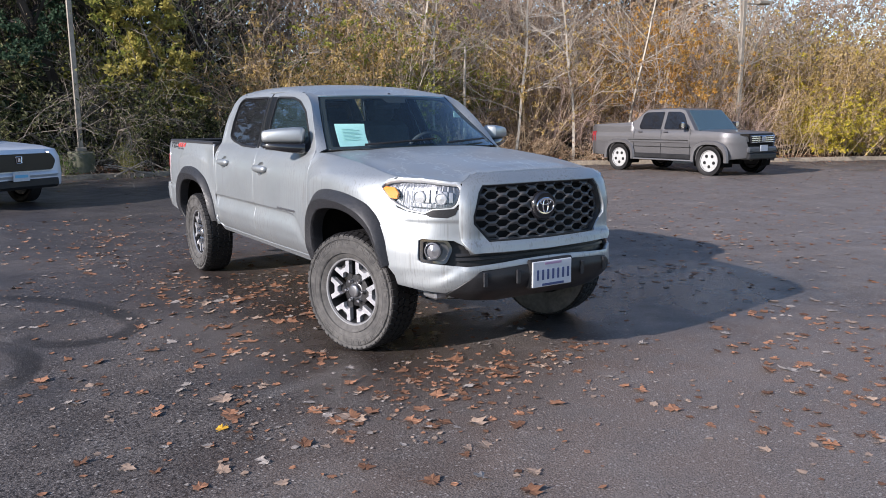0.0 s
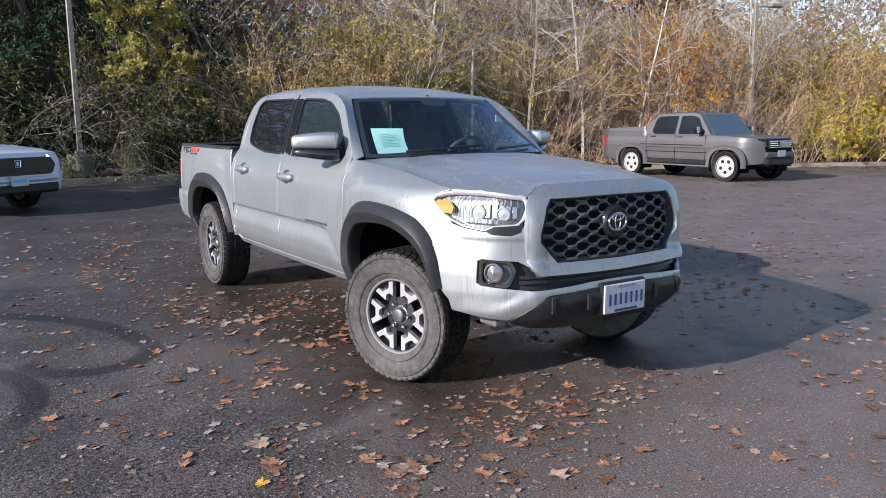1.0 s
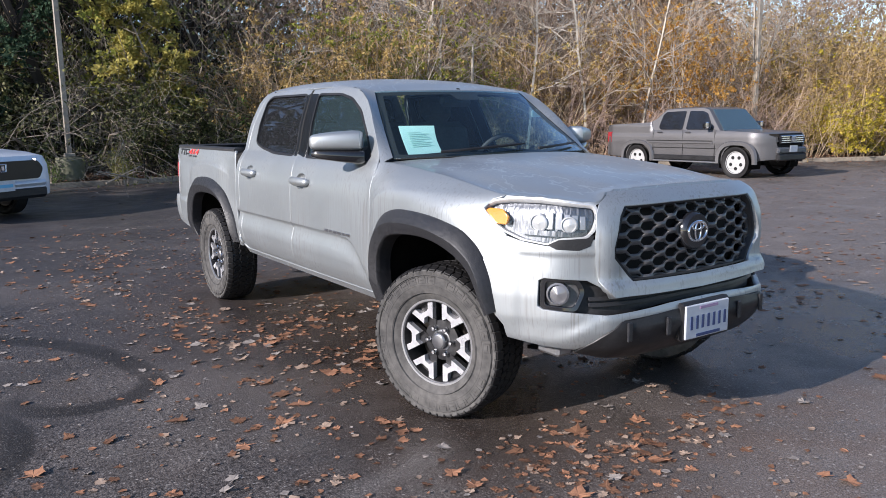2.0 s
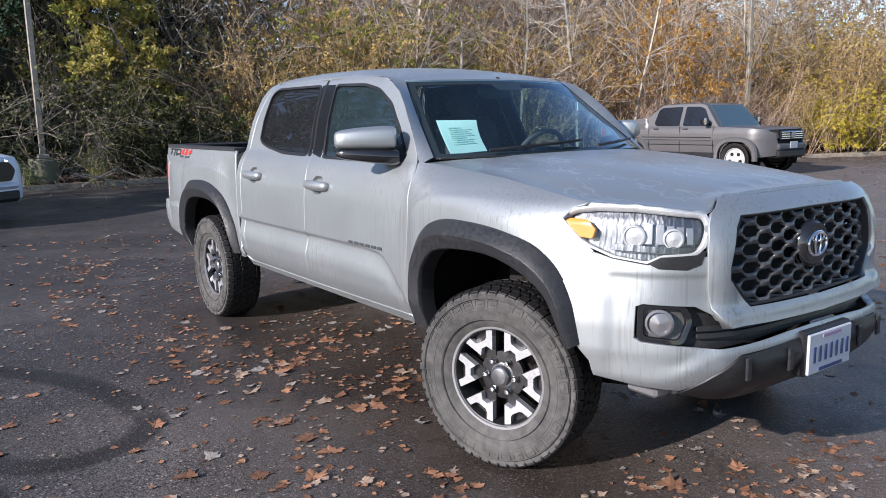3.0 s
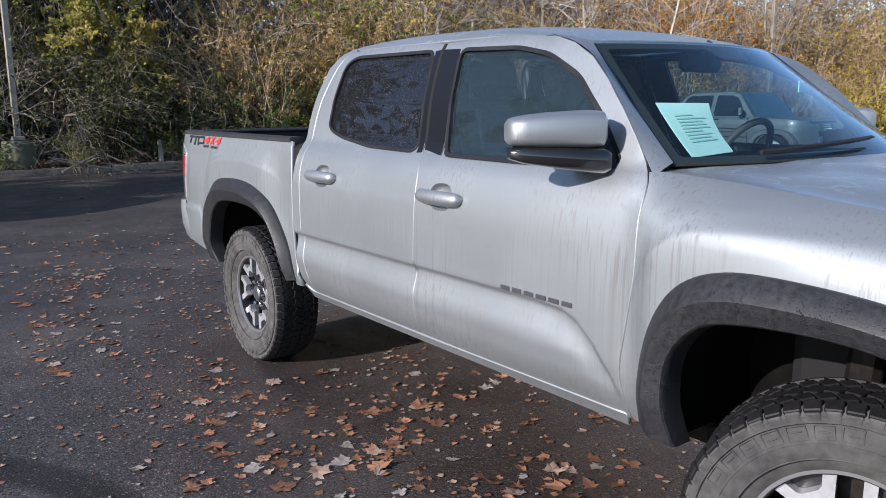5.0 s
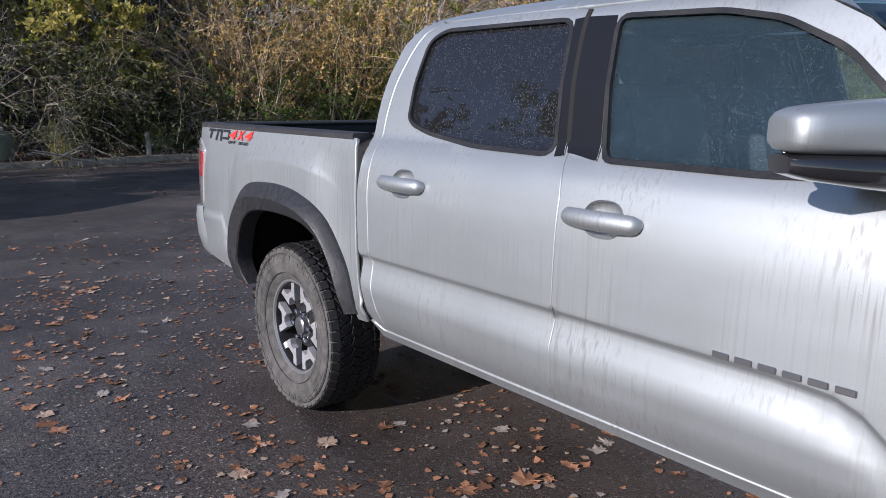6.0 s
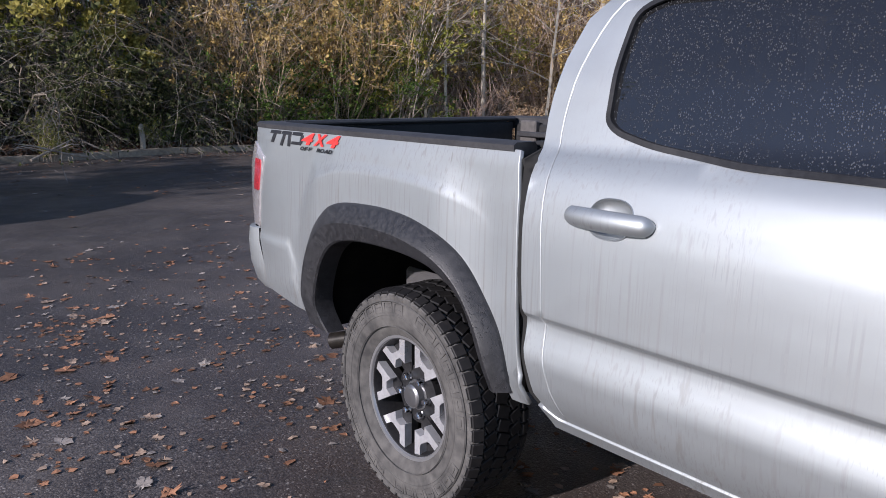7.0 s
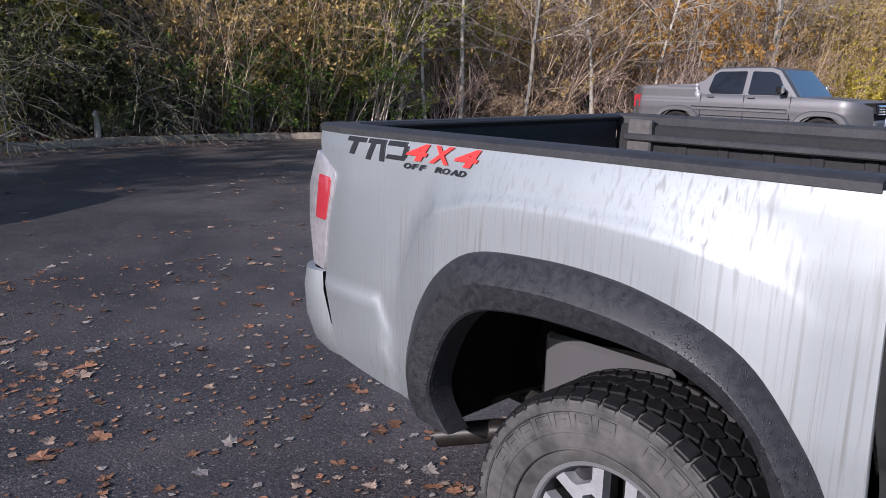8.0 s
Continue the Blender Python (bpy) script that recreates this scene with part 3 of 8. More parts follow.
# wings, doors, cab corner, bed side
F_CUT = [(0.600, 0.500), (0.622, 0.65), (0.604, 0.79), (0.580, 0.974), (0.588, 1.166), (0.615, 1.236)]
B_CUT = [(1.678, 0.51), (1.675, 0.80), (1.675, 1.10), (1.700, 1.20), (1.725, 1.27), (1.775, 1.50), (1.800, 1.676)]
R_CUT = [(2.565, 0.512), (2.610, 0.60), (2.640, 0.74), (2.655, 0.98), (2.680, 1.20), (2.700, 1.32), (2.690, 1.46), (2.650, 1.58), (2.600, 1.655), (2.52, 1.683)]
DOOR_TOP = [(0.640, 1.262), (0.700, 1.335), (0.776, 1.419), (0.865, 1.507), (0.961, 1.584), (1.060, 1.634), (1.157, 1.662), (1.40, 1.686)]
WIN_R = rounded([(2.552, 1.335), (2.566, 1.48), (2.556, 1.62), (2.48, 1.655), (1.85, 1.650), (1.812, 1.44), (1.772, 1.243), (2.14, 1.250), (2.40, 1.280), (2.51, 1.308)], 0.05)
WIN_F = rounded([(1.585, 1.240), (1.635, 1.44), (1.672, 1.646), (1.33, 1.634), (1.16, 1.602), (0.99, 1.523), (0.85, 1.400), (0.722, 1.252), (1.1, 1.236)], 0.04)
GAP = 0.0035


def shifted(pts, dy):
    return [(y + dy, z) for y, z in pts]


f_cut, b_cut, r_cut = smooth_curve(F_CUT, 24), smooth_curve(B_CUT, 24), smooth_curve(R_CUT, 28)
wing_front = [(-0.418, 0.862), (-0.455, 0.905), (-0.492, 0.958), (-0.460, 0.985), (-0.405, 1.035), (-0.370, 1.070), (-0.400, 1.110), (-0.455, 1.128)]
wing_top = [(y, hood_edge(y)) for y in np.linspace(-0.44, 0.60, 16)]
arch_f = mid_arch(ARCH_F_OUT, ARCH_F_IN, 0.25)
arch_f_wing = [p for p in arch_f if p[0] > -0.44 or p[1] > 0.862]
wing = shifted(f_cut, -GAP)[::-1] + [(0.57, 0.500)] + arch_f_wing + wing_front + wing_top
shoulder = lambda line: [[(y, z + dz) for y, z in smooth_curve(line, 60)] for dz in (0.030, 0.012, 0.004, -0.006, -0.02)]
both("front_wing", wing, side_at(), PAINT, step=0.035, lines=shoulder(BLISTER_F[1:]))
CUP = [(0.068 * math.copysign(abs(math.cos(a)) ** 0.8, math.cos(a)), 0.051 * math.copysign(abs(math.sin(a)) ** 0.8, math.sin(a))) for a in np.linspace(0, 2 * math.pi, 33)[:-1]]
CUP_AT = [(1.510, 1.087), (2.440, 1.101)]
cups = [[(y + u, z + v) for u, v in CUP] for y, z in CUP_AT]
door_f = shifted(f_cut, GAP) + DOOR_TOP + [(1.60, 1.682), (1.79, 1.678)] + shifted(b_cut, -GAP)[::-1]
crease = [[(y, float(np.interp(y, [0.60, 0.66, 0.735, 0.80, 0.86, 1.0], [0.53, 0.63, 0.715, 0.765, 0.787, 0.796])) + dz) for y in np.arange(0.61, 2.75, 0.02)] for dz in (0.022, 0.010, 0.003, -0.004, -0.012, -0.022, -0.045)]
both("front_door", door_f, side_at(), PAINT, holes=[WIN_F, cups[0]], step=0.035, lines=crease)
door_r = shifted(b_cut, GAP) + [(1.95, 1.688), (2.25, 1.690)] + shifted(r_cut, -GAP)[::-1]
both("rear_door", door_r, side_at(), PAINT, holes=[WIN_R, cups[1]], step=0.035, lines=crease)
cab_corner = shifted(r_cut, GAP) + [(2.56, 1.700), (2.64, 1.678), (2.713, 1.61), (2.750, 1.50), (2.762, 1.40), (2.762, 1.34), (2.755, 1.28), (2.744, 1.21), (2.736, 1.13), (2.724, 0.90), (2.708, 0.70), (2.674, 0.57), (2.62, 0.512)]
both("cab_corner", cab_corner, side_at(), PAINT, step=0.03, lines=crease)
bed_arch = mid_arch(ARCH_R_OUT, ARCH_R_IN, 0.25)
bed_side = [(2.780, 1.250), (2.764, 1.12), (2.758, 0.87), (2.753, 0.70), (2.746, 0.60), (2.716, 0.512), (2.78, 0.510)] + [p for p in bed_arch if p[0] > 2.79] + [(3.97, 0.497), (4.29, 0.545), (4.325, 0.66), (4.365, 0.795), (4.345, 0.957), (4.308, 1.068), (4.296, 1.125), (4.415, 1.185), (4.440, 1.250)]
both("bed_side", bed_side, side_at(), PAINT, step=0.035, lines=shoulder(BLISTER_R))
wheel_flare("front_flare", ARCH_F_OUT, ARCH_F_IN)
wheel_flare("rear_flare", ARCH_R_OUT, ARCH_R_IN)
sill = [(0.62, 0.507), (1.6, 0.500), (2.60, 0.503), (2.66, 0.535), (2.62, 0.474), (0.62, 0.470)]
both("sill", sill, side_at(0.007), PAINT, step=0.03)
inner = [(0.58, 0.514), (2.66, 0.514), (2.70, 0.56), (2.76, 0.9), (2.76, 1.4), (2.60, 1.66), (1.2, 1.67), (0.98, 1.58), (0.66, 1.27), (0.56, 1.2)]
# near-black sheet behind the doors: the shade of the shut lines put into colour
both("door_jamb", inner, side_at(-0.008), SEAM, holes=[WIN_R, WIN_F] + [[(y + u * 1.1, z + v * 1.1) for u, v in CUP] for y, z in CUP_AT], step=0.022)
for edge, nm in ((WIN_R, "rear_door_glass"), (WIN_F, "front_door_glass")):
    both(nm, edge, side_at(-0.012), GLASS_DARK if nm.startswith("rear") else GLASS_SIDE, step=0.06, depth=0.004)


def seal(name, loop, width, out, material, fn):
    """A raised strip along a closed line."""
    loop = resample(loop, 0.02)
    for m in (1, -1):
        rows = [[], [], [], []]
        n = len(loop)
        for i in range(n):
            a, b = Vector(loop[i - 1]), Vector(loop[(i + 1) % n])
            d = (b - a).normalized()
            nrm = Vector((d.y, -d.x))
            for r, (k, o) in enumerate(((-width / 2, -0.012), (-width / 2, out), (width / 2, out), (width / 2, -0.012))):
                p = Vector(loop[i]) + nrm * k
                x, y, z = fn(p.x, p.y)
                q = Vector((x, y, z)) + Vector((-o, 0, 0))
                rows[r].append((q.x * m, q.y, q.z))
        g = Geo()
        for r in range(3):
            g.loft([rows[r] + rows[r][:1], rows[r + 1] + rows[r + 1][:1]], closed=False, cap=False)
        g.make(name, material, pickup)


seal("rear_window_seal", WIN_R, 0.014, 0.003, PLASTIC, side_at())
seal("front_window_seal", WIN_F, 0.015, 0.003, PLASTIC, side_at())
pillar_a = [(1.597, 1.238), (1.640, 1.43), (1.682, 1.648), (1.794, 1.652), (1.7715, 1.48), (1.7205, 1.255)]
pillar_b = [(1.727, 1.245), (1.780, 1.48), (1.803, 1.652), (1.842, 1.648), (1.803, 1.44), (1.762, 1.242)]
both("pillar_trim", pillar_a, side_at(0.004), PILLAR_FILM, step=0.05)
both("pillar_trim", pillar_b, side_at(0.004), PILLAR_FILM, step=0.05)
# near-black strip laid over the door gap, drawing its shade as colour
cut = [p for p in b_cut if p[1] > 1.24]
both("pillar_seal", shifted(cut, -0.0075) + shifted(cut, 0.0075)[::-1], side_at(0.0055), SEAM, step=0.05, depth=0.004)

# roof, windscreen, pillars
_rz = np.arange(1.64, 1.80, 0.002)
_rw = np.array([W_DOOR(z) for z in _rz])
_ry, _rc = (np.array(k) for k in zip(*smooth_curve([(0.88, 1.636), (0.93, 1.647), (1.05, 1.671), (1.2, 1.706), (1.5, 1.744), (1.8, 1.757), (2.2, 1.760), (2.5, 1.748), (2.70, 1.722)], 80)))


def roof_at(x, y):
    """A crowned roof that rolls over into the line of the door tops."""
    z = float(np.interp(y, _ry, _rc)) - 0.028 * (abs(x) / 0.56) ** 2.2
    for c in (-0.26, 0.0, 0.26):
        z -= 0.006 * step01(0.035, 0.012, abs(x - c)) * step01(1.25, 1.40, y) * step01(2.52, 2.40, y)
    side = float(np.interp(-abs(x), -_rw, _rz)) + max(0.0, 0.46 - abs(x)) * 0.3
    k = 0.012
    lo = min(z, side)
    return (x, y, lo - k * math.log(math.exp((lo - z) / k) + math.exp((lo - side) / k)))


roof_half = [(0.0, 0.938), (0.25, 0.962), (0.45, 1.015), (0.567, 1.060), (0.600, 1.120), (0.632, 1.205), (0.620, 1.30), (0.612, 1.42), (0.608, 1.60), (0.605, 2.25), (0.603, 2.50), (0.585, 2.59), (0.52, 2.65), (0.0, 2.68)]
panel("roof", roof_half + [(-x, y) for x, y in roof_half[::-1] if x > 0], roof_at, PAINT_TOP, pickup, step=0.028)


def screen_at(x, v):
    """The windscreen: v from its foot to its head."""
    bow = (x / 0.70) ** 2
    y = 0.34 + 0.59 * v + (0.228 - 0.042 * v) * bow + 0.02 * math.sin(math.pi * v)
    z = 1.270 + 0.376 * v + 0.006 * math.sin(math.pi * v) - 0.01 * bow
    return (x, y, z)


screen = [(-0.724, 0.0), (-0.36, -0.0), (0.36, -0.0), (0.724, 0.0), (0.567, 1.0), (0.3, 1.0), (-0.3, 1.0), (-0.567, 1.0)]
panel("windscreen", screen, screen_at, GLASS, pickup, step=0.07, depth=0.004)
# black band round the windscreen
band_in = rounded([(-0.685, 0.05), (-0.36, 0.045), (0.36, 0.045), (0.685, 0.05), (0.535, 0.95), (0.10, 0.96), (0.08, 0.86), (-0.08, 0.86), (-0.10, 0.96), (-0.535, 0.95)], 0.02)
panel("windscreen_band", screen, lambda x, v: tuple(Vector(screen_at(x, v)) + Vector((0, 0.006, -0.006))), SEAM, pickup, holes=[band_in], step=0.06, depth=0.004)
for m in (1, -1):
    a_line = [side_at()(y - 0.006, z + 0.002) for y, z in smooth_curve([(0.598, 1.222)] + DOOR_TOP[:7] + [(1.20, 1.672)], 22)]
    rows = [[], [], [], []]
    for i, a in enumerate(a_line):
        v = max(0.0, (i - 1) / 20)
        b = Vector(screen_at(-(0.726 + (0.569 - 0.726) * v), v)) + Vector((-0.004, 0, 0.002))
        a = Vector(a)
        c = a.lerp(b, 0.5) + Vector((-0.004, -0.004, 0.004))
        for r, q in enumerate((a + Vector((0.02, 0.0, -0.01)), a, c, b)):
            rows[r].append((q.x * m, q.y, q.z))
    Geo().loft(rows, closed=False, cap=False).make("screen_pillar", PAINT, pickup, smooth=60)
    inner_rows = [[(x - 0.016 * (1 if x > 0 else -1), y + 0.016, z - 0.010) for x, y, z in row] for row in (rows[1], rows[2], rows[3])]
    Geo().loft(inner_rows, closed=False, cap=False).make("pillar_lining", CABIN, pickup, smooth=60)
back = [(-0.72, 1.25), (0.72, 1.25), (0.66, 1.50), (0.54, 1.70), (-0.54, 1.70), (-0.66, 1.50)]
back_fn = lambda x, z: (x, 2.775 - 0.30 * max(0, z - 1.42) ** 1.2 - 0.05 * (x / 0.7) ** 4, z)
panel("cab_back", [(-0.80, 0.60), (0.80, 0.60), (0.80, 1.2), (0.74, 1.30), (0.66, 1.50), (0.54, 1.71), (-0.54, 1.71), (-0.66, 1.50), (-0.74, 1.30), (-0.80, 1.2)], back_fn, PAINT, pickup, holes=[rounded([(-0.62, 1.32), (0.62, 1.32), (0.50, 1.64), (-0.50, 1.64)], 0.05)], step=0.07)
panel("back_glass", rounded([(-0.63, 1.31), (0.63, 1.31), (0.51, 1.65), (-0.51, 1.65)], 0.05), lambda x, z: tuple(Vector(back_fn(x, z)) - Vector((0, 0.01, 0))), GLASS_DARK, pickup, step=0.1, depth=0.004)

# hood
def hood_at(x, y):
    zc = float(np.interp(y, [-0.86, -0.80, -0.72, -0.55, -0.3, 0.0, 0.3, 0.65], [1.118, 1.146, 1.166, 1.192, 1.220, 1.246, 1.262, 1.268]))
    e = hood_edge(max(-0.6, min(0.62, y)))
    w = 0.765 if y > -0.1 else 0.765 - 0.30 * (-0.1 - y) ** 1.6
    k = min(1.2, abs(x) / w)
    z = zc - max(0.0, zc - e) * k ** 2.4
    z += 0.010 * step01(0.47, 0.36, abs(x)) * step01(0.62, 0.2, y)
    return (x, y, z)


edge_line = []
for y in np.linspace(0.60, -0.44, 20):
    p = shell(s_y(y), hood_edge(y))
    edge_line.append((p[0] + 0.004, p[1] + 0.002, p[2]))
for x, z in ((-0.760, 1.128), (-0.713, 1.128), (-0.66, 1.122), (-0.62, 1.116), (-0.57, 1.109), (-0.528, 1.104), (-0.508, 1.112), (-0.490, 1.126), (-0.455, 1.148), (-0.40, 1.156), (-0.25, 1.158), (-0.12, 1.159), (0.0, 1.160)):
    p = shell(s_x(x), z)
    edge_line.append((p[0], p[1] + 0.006, p[2]))
_ex, _ey, _ez = (np.array([p[k] for p in edge_line]) for k in range(3))
hood = [(p[0], p[1]) for p in edge_line]


def hood_skin(x, y):
    """The hood, bent down to its neighbours along its edges."""
    z = hood_at(x, y)[2]
    d = np.hypot(_ex + abs(x), _ey - y)
    i = int(d.argmin())
    w = step01(0.14, 0.0, float(d[i]))
    near = np.exp(-(d / (0.03 + float(d[i]))) ** 2)
    return (x, y, z + (float((near * _ez).sum() / near.sum()) - z) * w)


hood_full = hood + [(-x, y) for x, y in hood[::-1][1:]] + [(0.70, 0.595), (0.45, 0.43), (0.2, 0.345), (0, 0.33), (-0.2, 0.345), (-0.45, 0.43), (-0.70, 0.595)]
panel("hood", hood_full, hood_skin, PAINT_TOP, pickup, step=0.035)
cowl = [(-0.68, 0.60), (-0.46, 0.46), (-0.2, 0.36), (0, 0.34), (0.2, 0.36), (0.46, 0.46), (0.68, 0.60), (0.66, 0.66), (0.4, 0.55), (0, 0.48), (-0.4, 0.55), (-0.66, 0.66)]
panel("cowl", cowl, lambda x, y: (x, y, 1.250 + 0.01 * math.cos(x * 2)), PLASTIC, pickup, step=0.06)
for x0, x1 in ((-0.50, 0.05), (0.12, 0.62)):
    g = Geo()
    p = [Vector(screen_at(x0 + (x1 - x0) * t, 0.02 + 0.07 * t)) + Vector((0, -0.020, 0.016)) for t in np.linspace(0, 1, 10)]
    g.tube(p, [0.008] * 9 + [0.004], 6)
    g.make("wiper", PLASTIC, pickup)

# headlamps
LAMP = [(-0.846, 1.068), (-0.824, 1.106), (-0.790, 1.120), (-0.713, 1.121), (-0.62, 1.108), (-0.526, 1.096), (-0.514, 1.050), (-0.535, 0.985), (-0.560, 0.958), (-0.655, 0.950), (-0.684, 0.926), (-0.752, 0.942), (-0.797, 0.977), (-0.828, 1.028)]
LAMP_FOOT = [(-0.538, 0.970), (-0.562, 0.956), (-0.655, 0.947), (-0.682, 0.928), (-0.660, 0.912), (-0.590, 0.908), (-0.552, 0.926)]
lamp = [(s_x(x), z) for x, z in LAMP]


def shrunk(poly, k, mid=None):
    mid = mid or tuple(np.mean(poly, axis=0))
    return [(mid[0] + (p[0] - mid[0]) * k, mid[1] + (p[1] - mid[1]) * k) for p in poly]


for m in (False, True):
    s = -1 if m else 1
    unit = panel("headlamp", lamp, wrap_at(-0.048), REFLECTOR, pickup, mirror=m, step=0.04, depth=0.01, label="clear headlamp with amber corner and chrome reflector")
    panel("lens", shrunk(rounded(lamp, 0.012), 0.995), wrap_at(0.004), LENS, unit, mirror=m, step=0.04, depth=0.012)
    panel("bezel", lamp, wrap_at(-0.004), RIM_WHITE, unit, mirror=m, holes=[shrunk(rounded(lamp, 0.02), 0.965)], step=0.03, depth=0.03)
    panel("lamp_foot", [(s_x(x), z) for x, z in LAMP_FOOT], wrap_at(0.010), PLASTIC, unit, mirror=m, step=0.03, depth=0.04)
    panel("amber_reflector", rounded([(s_x(x), z) for x, z in ((-0.836, 1.050), (-0.826, 1.070), (-0.800, 1.068), (-0.786, 1.034), (-0.790, 1.004), (-0.816, 1.008))], 0.004), wrap_at(-0.008), AMBER, unit, mirror=m, step=0.02, depth=0.02)
    for x, z, r in ((-0.715, 1.015, 0.040), (-0.625, 1.010, 0.036)):
        p, q = Vector(shell(s_x(x), z, -0.05)), Vector(shell(s_x(x), z, 0.0))
        p.x *= -s if s < 0 else 1
        q.x *= -s if s < 0 else 1
        if m:
            p.x, q.x = abs(p.x), abs(q.x)
        mm = look(p, q) @ pose(0, 0, 0, 180, 0, 0)
        Geo().lathe([(r, 0.0), (r, 0.030), (r * 0.86, 0.034), (r * 0.84, 0.026), (0.001, 0.036)], 24, mm).make("projector", RIM_WHITE, unit)
    panel("light_strip", rounded([(s_x(x), z) for x, z in ((-0.755, 0.965), (-0.57, 0.958), (-0.56, 0.978), (-0.755, 0.985))], 0.006), wrap_at(-0.02), REFLECTOR, unit, mirror=m, step=0.03, depth=0.015)
    for k in range(5):
        x = -0.585 + 0.012 * k
        panel("lamp_fin", [(s_x(x - 0.04 * k), 0.99), (s_x(x - 0.04 * k + 0.018), 0.99), (s_x(x - 0.04 * k + 0.018), 1.045 + 0.004 * k), (s_x(x - 0.04 * k), 1.045 + 0.004 * k)], wrap_at(-0.030), RIM_LIP, unit, mirror=m, step=0.03, depth=0.018)

# grille surround, grille, badge
SUR_OUT = [(0.0, 1.152), (0.26, 1.150), (0.450, 1.148), (0.512, 1.104), (0.528, 1.062), (0.535, 0.96), (0.532, 0.84), (0.522, 0.775), (0.470, 0.708), (0.0, 0.700)]
SUR_IN = [(0.0, 1.095), (0.408, 1.091), (0.434, 1.050), (0.468, 0.915), (0.466, 0.870), (0.380, 0.764), (0.0, 0.758)]


def mirrored(half):
    return half + [(-x, z) for x, z in half[::-1] if x > 0]


sur_out, sur_in = mirrored(SUR_OUT), mirrored(SUR_IN)


def surround_at(x, z):
    d = 0.012 + 0.020 * math.exp(-((abs(x) - 0.49) / 0.05) ** 2) * step01(1.10, 0.95, z) + 0.022 * step01(0.79, 0.73, z)
    return nose_at(d)(x, z)


panel("grille_surround", sur_out, surround_at, PAINT, pickup, holes=[sur_in], step=0.03, depth=0.05)
lip_in = shrunk(sur_in, 0.965, (0.0, 0.925))
panel("grille_frame", shrunk(sur_in, 0.996, (0, 0.925)), nose_at(0.004), PLASTIC, pickup, holes=[lip_in], step=0.04, depth=0.05, label="satin black grille frame")


def clipped(poly, fence):
    """The part of a polygon that lies inside a convex fence."""
    cx, cz = np.mean(fence, axis=0)
    for (ax, az), (bx, bz) in zip(fence, fence[1:] + fence[:1]):
        def depth_in(p):
            c = (bx - ax) * (p[1] - az) - (bz - az) * (p[0] - ax)
            return c * math.copysign(1, (bx - ax) * (cz - az) - (bz - az) * (cx - ax))
        kept = []
        for p, q in zip(poly, poly[1:] + poly[:1]):
            dp, dq = depth_in(p), depth_in(q)
            if dp >= 0:
                kept.append(p)
            if dp * dq < 0:
                k = dp / (dp - dq)
                kept.append((p[0] + (q[0] - p[0]) * k, p[1] + (q[1] - p[1]) * k))
        poly = kept
        if len(poly) < 3:
            return []
    return poly


# lens-shaped cells in staggered rows, with a slanted web between neighbours
CELL, ROW = 0.138, 0.0325
fence = shrunk(lip_in, 0.985, (0, 0.925))
cells = []
for r in range(-6, 7):
    for c in range(-5, 6):
        cx, cz = (c + 0.5 * (r % 2)) * CELL, 0.928 + r * ROW
        cell = clipped([(cx + a, cz + b) for a, b in ((-0.049, 0), (-0.025, 0.0195), (0.025, 0.0195), (0.049, 0), (0.025, -0.0195), (-0.025, -0.0195))], fence)
        if cell and math.hypot(cx, cz - 0.947) > 0.075:
            area = 0.5 * abs(sum(p[0] * q[1] - q[0] * p[1] for p, q in zip(cell, cell[1:] + cell[:1])))
            if area > 0.0004:
                cells.append(cell)


def mesh_at(x, z):
    node_out = -math.cos((z - 0.928) / ROW * math.pi) * math.cos(x / CELL * 2 * math.pi)
    return nose_at(-0.020 + 0.013 * node_out)(x, z)


panel("grille_mesh", shrunk(lip_in, 1.01, (0, 0.925)), mesh_at, GRILLE, pickup, holes=cells, step=0.016, depth=0.016, label="dark grey grille mesh of lens-shaped cells")
panel("grille_backing", shrunk(lip_in, 1.02, (0, 0.925)), nose_at(-0.085), SEAM, pickup, step=0.08)
y_badge = nose_at(0.0)(0, 0.947)[1]
face = pose(0, y_badge - 0.004, 0.947, 90, 0, 0)
badge = Geo().lathe([(0.0005, 0.0), (0.078, 0.0), (0.089, -0.012), (0.093, -0.04)], 40, face).make("grille_badge", GLOSS_BLACK, pickup, "round black grille badge with chrome rings")


def ring(rx, rz, w, cx, cz, y):
    g = Geo()
    g.tube([(cx + rx * math.cos(a), y, cz + rz * math.sin(a)) for a in np.linspace(0, 2 * math.pi, 41)], w, 6, False)
    return g


ring(0.064, 0.045, 0.0055, 0, 0.947, y_badge - 0.006).make("outer_ring", CHROME, badge)
ring(0.020, 0.041, 0.0045, 0, 0.947, y_badge - 0.007).make("inner_ring", CHROME, badge)
ring(0.040, 0.016, 0.0045, 0, 0.971, y_badge - 0.007).make("inner_ring", CHROME, badge)

